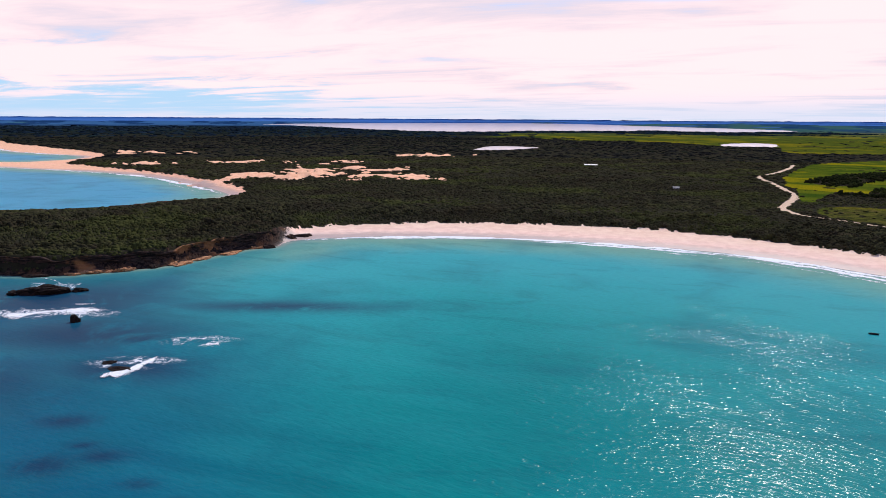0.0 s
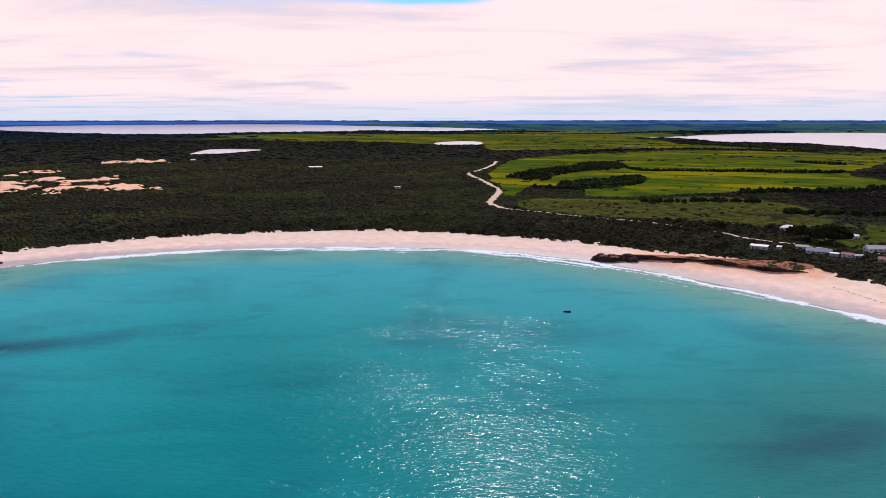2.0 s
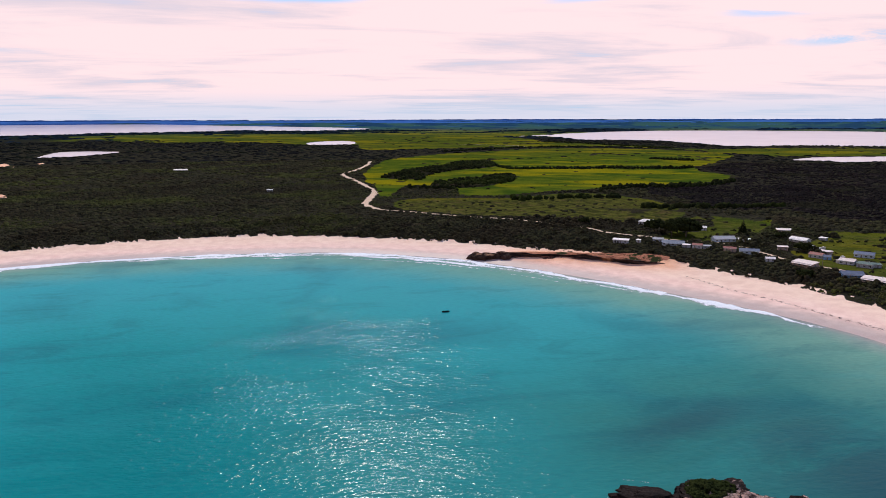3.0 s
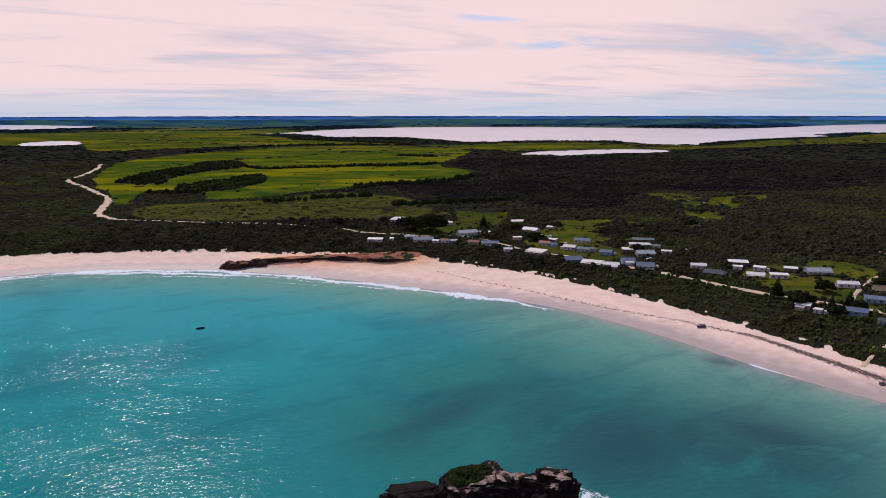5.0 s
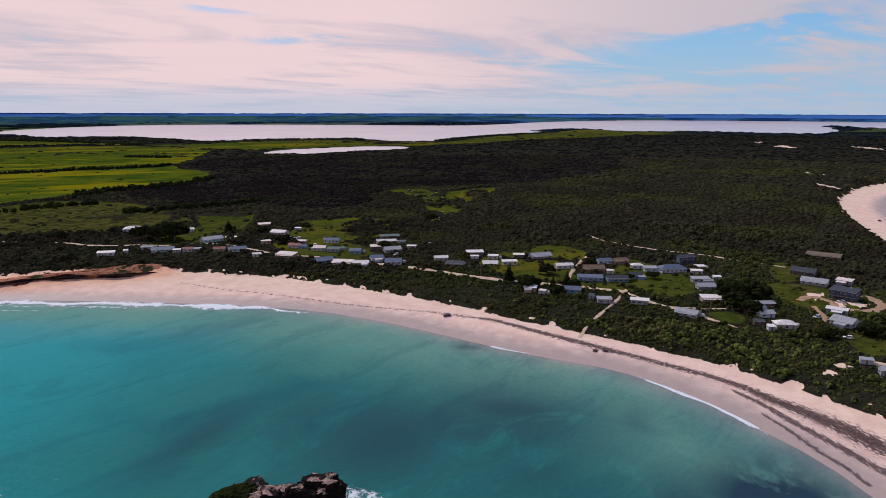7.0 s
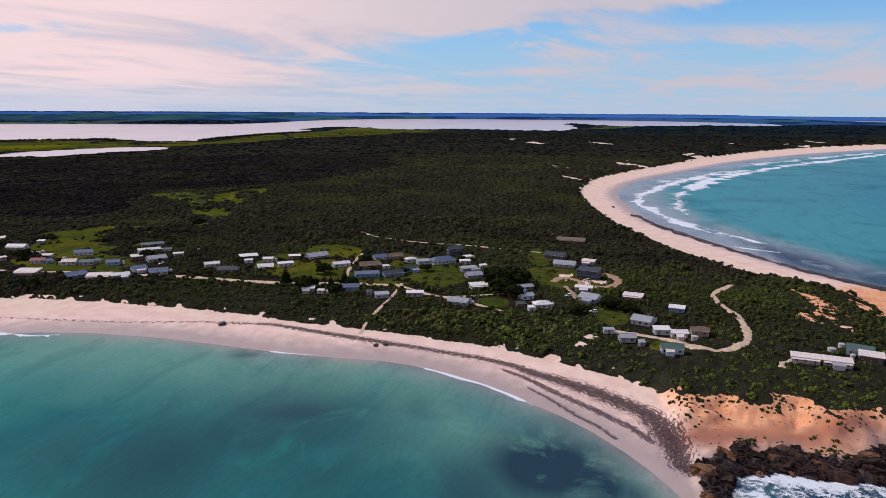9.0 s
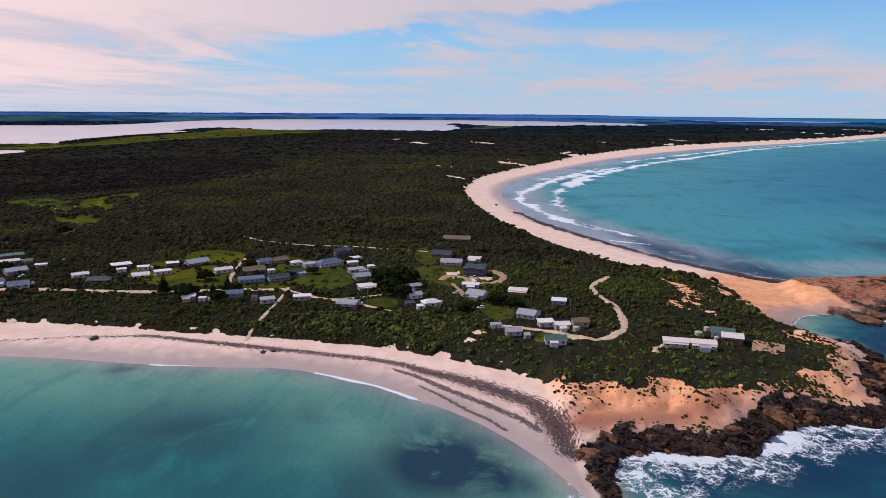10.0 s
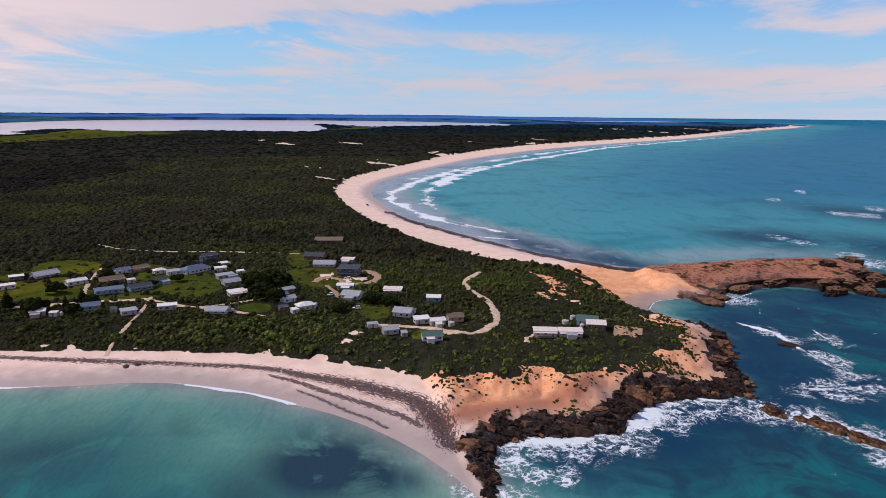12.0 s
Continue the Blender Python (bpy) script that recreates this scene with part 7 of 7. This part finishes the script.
def rubble():
    """Small jagged stones over the rock platform."""
    rng = np.random.default_rng(77)
    x, y = rng.uniform(172, 310, 60000), rng.uniform(-296, -84, 60000)
    c = cover(x, y)
    k = (c["head"] > 0.3) & (c["d"] > -1.0) & (c["rock"] > 0.5)
    x, y = x[k][:1500], y[k][:1500]
    z = np.array([max(0.0, land_z(a, b)) for a, b in zip(x, y)])
    r = rng.uniform(0.35, 1.15, len(x)) ** 1.3
    me = blob_mesh("rubble", x, y, z - 0.1, r, r * rng.uniform(0.6, 1.4, len(x)), 6, 2, ROCK_DARK, 78)
    me.polygons.foreach_set("use_smooth", np.zeros(len(me.polygons), bool))
    return me


tagged(new("rubble", rubble()), "dark jagged stones over the rock platform", "rocks", kind="stuff")


def seaweed(line, n, spread, seed):
    rng = np.random.default_rng(seed)
    s = np.concatenate([[0], np.cumsum(np.hypot(*np.diff(line, axis=0).T))])
    t = s[-1] * rng.random(n) ** 0.75
    x = np.interp(t, s, line[:, 0]) + rng.normal(0, spread, n)
    y = np.interp(t, s, line[:, 1]) + rng.normal(0, spread, n)
    z = np.array([land_z(a, b) for a, b in zip(x, y)])
    k = z > 0.15
    r = rng.uniform(0.15, 0.42, n) * (1 + 0.5 * step(t / s[-1], 0.55, 0.95))
    return blob_mesh("seaweed", x[k], y[k], z[k] - 0.05, r[k], r[k] * 0.22, 6, 2, WRACK, seed)


tagged(new("seaweed", seaweed(WRACK_LINE, 3000, 1.9, 41)), "dark dry seaweed strewn along the beach's tide line", "seaweed", kind="stuff")
tagged(new("seaweed", seaweed(WRACK_EAST, 2200, 3.6, 42)), "dark seaweed and rubble along the far beach", "seaweed", kind="stuff")
for i, (wx, wy, wr) in enumerate([(338, 21.5, 1.9), (338.5, 16.5, 1.7)]):
    put_rock("weed_pile", rock_mesh("weed_pile", wr, wr * 0.75, 0.9, 140 + i, (WRACK,), 3, 0.4), wx, wy, land_z(wx, wy), 20 * i, "heap of dark seaweed on pale sand", "seaweed")

# ---- vehicles, tanks, poles, boat ----
RUBBER = make_plain("tyre_rubber", (0.015, 0.015, 0.016), 0.9)
STEEL = make_plain("wheel_steel", (0.35, 0.35, 0.36), 0.4, 0.6)
TANK = make_plain("water_tank_skin", (0.50, 0.44, 0.38), 0.6)
LAMP = make_plain("lamp_lens", (0.55, 0.50, 0.45), 0.2)


def car(x, y, yaw, paint, label, z=None):
    ob = new("car")
    ob.matrix_basis = pose(x, y, land_z(x, y) + 0.02 if z is None else z, 0, 0, yaw)
    tagged(ob, label, "car")
    prof = [(-2.2, 0.35), (-2.25, 0.85), (-1.9, 1.02), (-0.75, 1.10), (0.2, 1.10), (2.15, 1.05), (2.25, 0.6), (2.2, 0.35)]
    bm = bmesh.new()
    a = [bm.verts.new((p, -0.88, q)) for p, q in prof]
    b = [bm.verts.new((p, 0.88, q)) for p, q in prof]
    bm.faces.new(a)
    bm.faces.new(b[::-1])
    n = len(prof)
    for i in range(n):
        bm.faces.new((a[i], b[i], b[(i + 1) % n], a[(i + 1) % n]))
    bmesh.ops.recalc_face_normals(bm, faces=bm.faces)
    body = part("body", bm, paint, ob)
    bm = bmesh.new()
    top = [(-0.35, 1.72), (1.75, 1.72)]
    low = [(-0.95, 1.09), (2.1, 1.06)]
    vs = [bm.verts.new(v) for v in ((low[0][0], -0.84, low[0][1]), (low[1][0], -0.84, low[1][1]), (low[1][0], 0.84, low[1][1]), (low[0][0], 0.84, low[0][1]),
                                    (top[0][0], -0.70, top[0][1]), (top[1][0], -0.70, top[1][1]), (top[1][0], 0.70, top[1][1]), (top[0][0], 0.70, top[0][1]))]
    for f in ((0, 1, 5, 4), (1, 2, 6, 5), (2, 3, 7, 6), (3, 0, 4, 7), (4, 5, 6, 7)):
        bm.faces.new([vs[i] for i in f])
    part("window", bm, GLASS, ob, "dark glazed cabin")
    bm = bmesh.new()
    box(bm, -0.3, 1.72, -0.72, 0.72, 1.70, 1.78)
    part("roof", bm, paint, ob)
    for wx in (-1.4, 1.4):
        for wy in (-0.82, 0.82):
            bm = bmesh.new()
            tube(bm, 0.36, 0.36, -0.13, 0.13, 14)
            w = part("wheel", bm, RUBBER, ob, at=pose(wx, wy, 0.36, 90, 0, 0))
            bm = bmesh.new()
            tube(bm, 0.2, 0.2, -0.145, 0.145, 10)
            part("rim", bm, STEEL, w)
    for wy in (-0.6, 0.6):
        bm = bmesh.new()
        box(bm, -2.29, -2.23, wy - 0.2, wy + 0.2, 0.66, 0.82)
        part("headlight", bm, LAMP, ob)
    return ob


PAINT_W = make_plain("white_paint", (0.70, 0.70, 0.70), 0.3, var=0.06)
PAINT_D = make_plain("dark_paint", (0.020, 0.021, 0.024), 0.3, var=0.1)
car(372, 109, -60, PAINT_D, "dark four-wheel-drive parked on the pale beach")
car(450, -111, -118, PAINT_W, "white car parked beside the dark blue house")
car(374, -98, -95, PAINT_W, "white car parked on a track in scrub")
car(411, -91, -60, PAINT_W, "white car parked on the sandy drive")
car(455, 33.5, -90, PAINT_D, "dark car parked beside the light blue house")
car(546, 178, -70, PAINT_W, "white car parked on grass beside sheds")
car(497, 188, -40, PAINT_W, "white car parked between village houses")
car(862, -236, 20, PAINT_D, "dark vehicle on the wide far beach")


def tank(x, y, r, h):
    ob = new("water_tank")
    ob.matrix_basis = pose(x, y, land_z(x, y) - 0.1)
    tagged(ob, "pale round rainwater tank beside a house", "water tank", "rainwater tanks")
    bm = bmesh.new()
    tube(bm, r, r, 0, h, 24)
    part("shell", bm, TANK, ob)
    bm = bmesh.new()
    tube(bm, r * 1.04, 0.25, h + 0.003, h + 0.45, 24)
    lid = part("lid", bm, TANK, ob)
    bm = bmesh.new()
    tube(bm, 0.24, 0.2, h + 0.455, h + 0.6, 12)
    part("hatch", bm, TRIM, lid)
    for k in range(1, 5):
        bm = bmesh.new()
        tube(bm, r * 1.012, r * 1.012, h * k / 5 - 0.04, h * k / 5 + 0.04, 24)
        part("rib", bm, TANK, ob)


for tk in ((323, -136, 1.7, 2.3), (310, -197, 1.9, 2.2), (312.5, -203, 1.5, 2.2), (297.5, -199.5, 1.2, 1.9), (500, 262, 1.5, 2.2), (517, 268, 1.5, 2.2), (548, 300, 1.4, 2.0)):
    tank(*tk)
for i, row in enumerate(VILLAGE):
    if i % 5 == 2:
        ta = radians(row[4])
        tx, ty = row[2] * 0.44 + 1.9, row[3] * 0.2
        tank(row[0] + tx * math.cos(ta) - ty * math.sin(ta), row[1] + tx * math.sin(ta) + ty * math.cos(ta), 1.2, 2.0)


def power_pole(x, y, yaw, h=8.5):
    ob = new("power_pole")
    ob.matrix_basis = pose(x, y, land_z(x, y) - 0.3, 0, 0, yaw)
    tagged(ob, "slender weathered timber power pole with a crossarm", "power pole", "power poles")
    bm = bmesh.new()
    tube(bm, 0.15, 0.10, 0, h, 8)
    part("pole", bm, POST, ob)
    bm = bmesh.new()
    box(bm, -0.9, 0.9, -0.18, -0.06, h - 0.7, h - 0.55)
    arm = part("crossarm", bm, POST, ob)
    for s in (-0.75, 0.0, 0.75):
        bm = bmesh.new()
        tube(bm, 0.05, 0.035, h - 0.55, h - 0.38, 8, pose(s, -0.12, 0))
        part("insulator", bm, TRIM, arm)


for pp in ((440, -16, 20), (397, -35, 10), (433, 32, 10), (383, -131, 0), (358, -146, 0), (310, -126, 0), (447, 108, 20), (462, 178, 20), (480, 262, 30), (470, 330, 40)):
    power_pole(*pp)


def boat():
    ob = new("boat")
    ob.matrix_basis = pose(209, 327, 0.0, 0, 0, 160) @ Matrix.Scale(0.75, 4)
    tagged(ob, "small dark fishing boat afloat on the calm bay", "boat")
    bm = bmesh.new()
    rows = []
    for i in range(9):
        f = i / 8
        px = -2.8 + 5.6 * f
        w = 1.05 * (1 - max(0, (f - 0.45) / 0.55) ** 2.2) + 0.03
        rows.append([bm.verts.new(v) for v in ((px, -w, 0.75 + 0.25 * f), (px, -w * 0.75, -0.05), (px, 0, -0.3 + 0.25 * f * f), (px, w * 0.75, -0.05), (px, w, 0.75 + 0.25 * f))])
    for a, b in zip(rows, rows[1:]):
        for j in range(4):
            bm.faces.new((a[j], b[j], b[j + 1], a[j + 1]))
    bm.faces.new(rows[0])
    bmesh.ops.solidify(bm, geom=bm.faces[:], thickness=0.06)
    part("hull", bm, PAINT_D, ob)
    bm = bmesh.new()
    box(bm, -2.6, 1.6, -0.8, 0.8, 0.15, 0.2)
    part("deck", bm, POST, ob)
    bm = bmesh.new()
    box(bm, 0.1, 0.9, -0.45, 0.45, 0.2, 1.1)
    con = part("console", bm, PAINT_D, ob)
    bm = bmesh.new()
    slab(bm, [(0.75, -0.5, 1.1), (0.85, -0.5, 1.1), (0.85, 0.5, 1.1), (0.75, 0.5, 1.1)], 0.02)
    box(bm, 0.86, 0.9, -0.5, 0.5, 1.1, 1.65)
    part("windscreen", bm, GLASS, con)
    bm = bmesh.new()
    box(bm, -3.15, -2.78, -0.2, 0.2, -0.3, 1.15)
    part("outboard", bm, PAINT_D, ob)


boat()
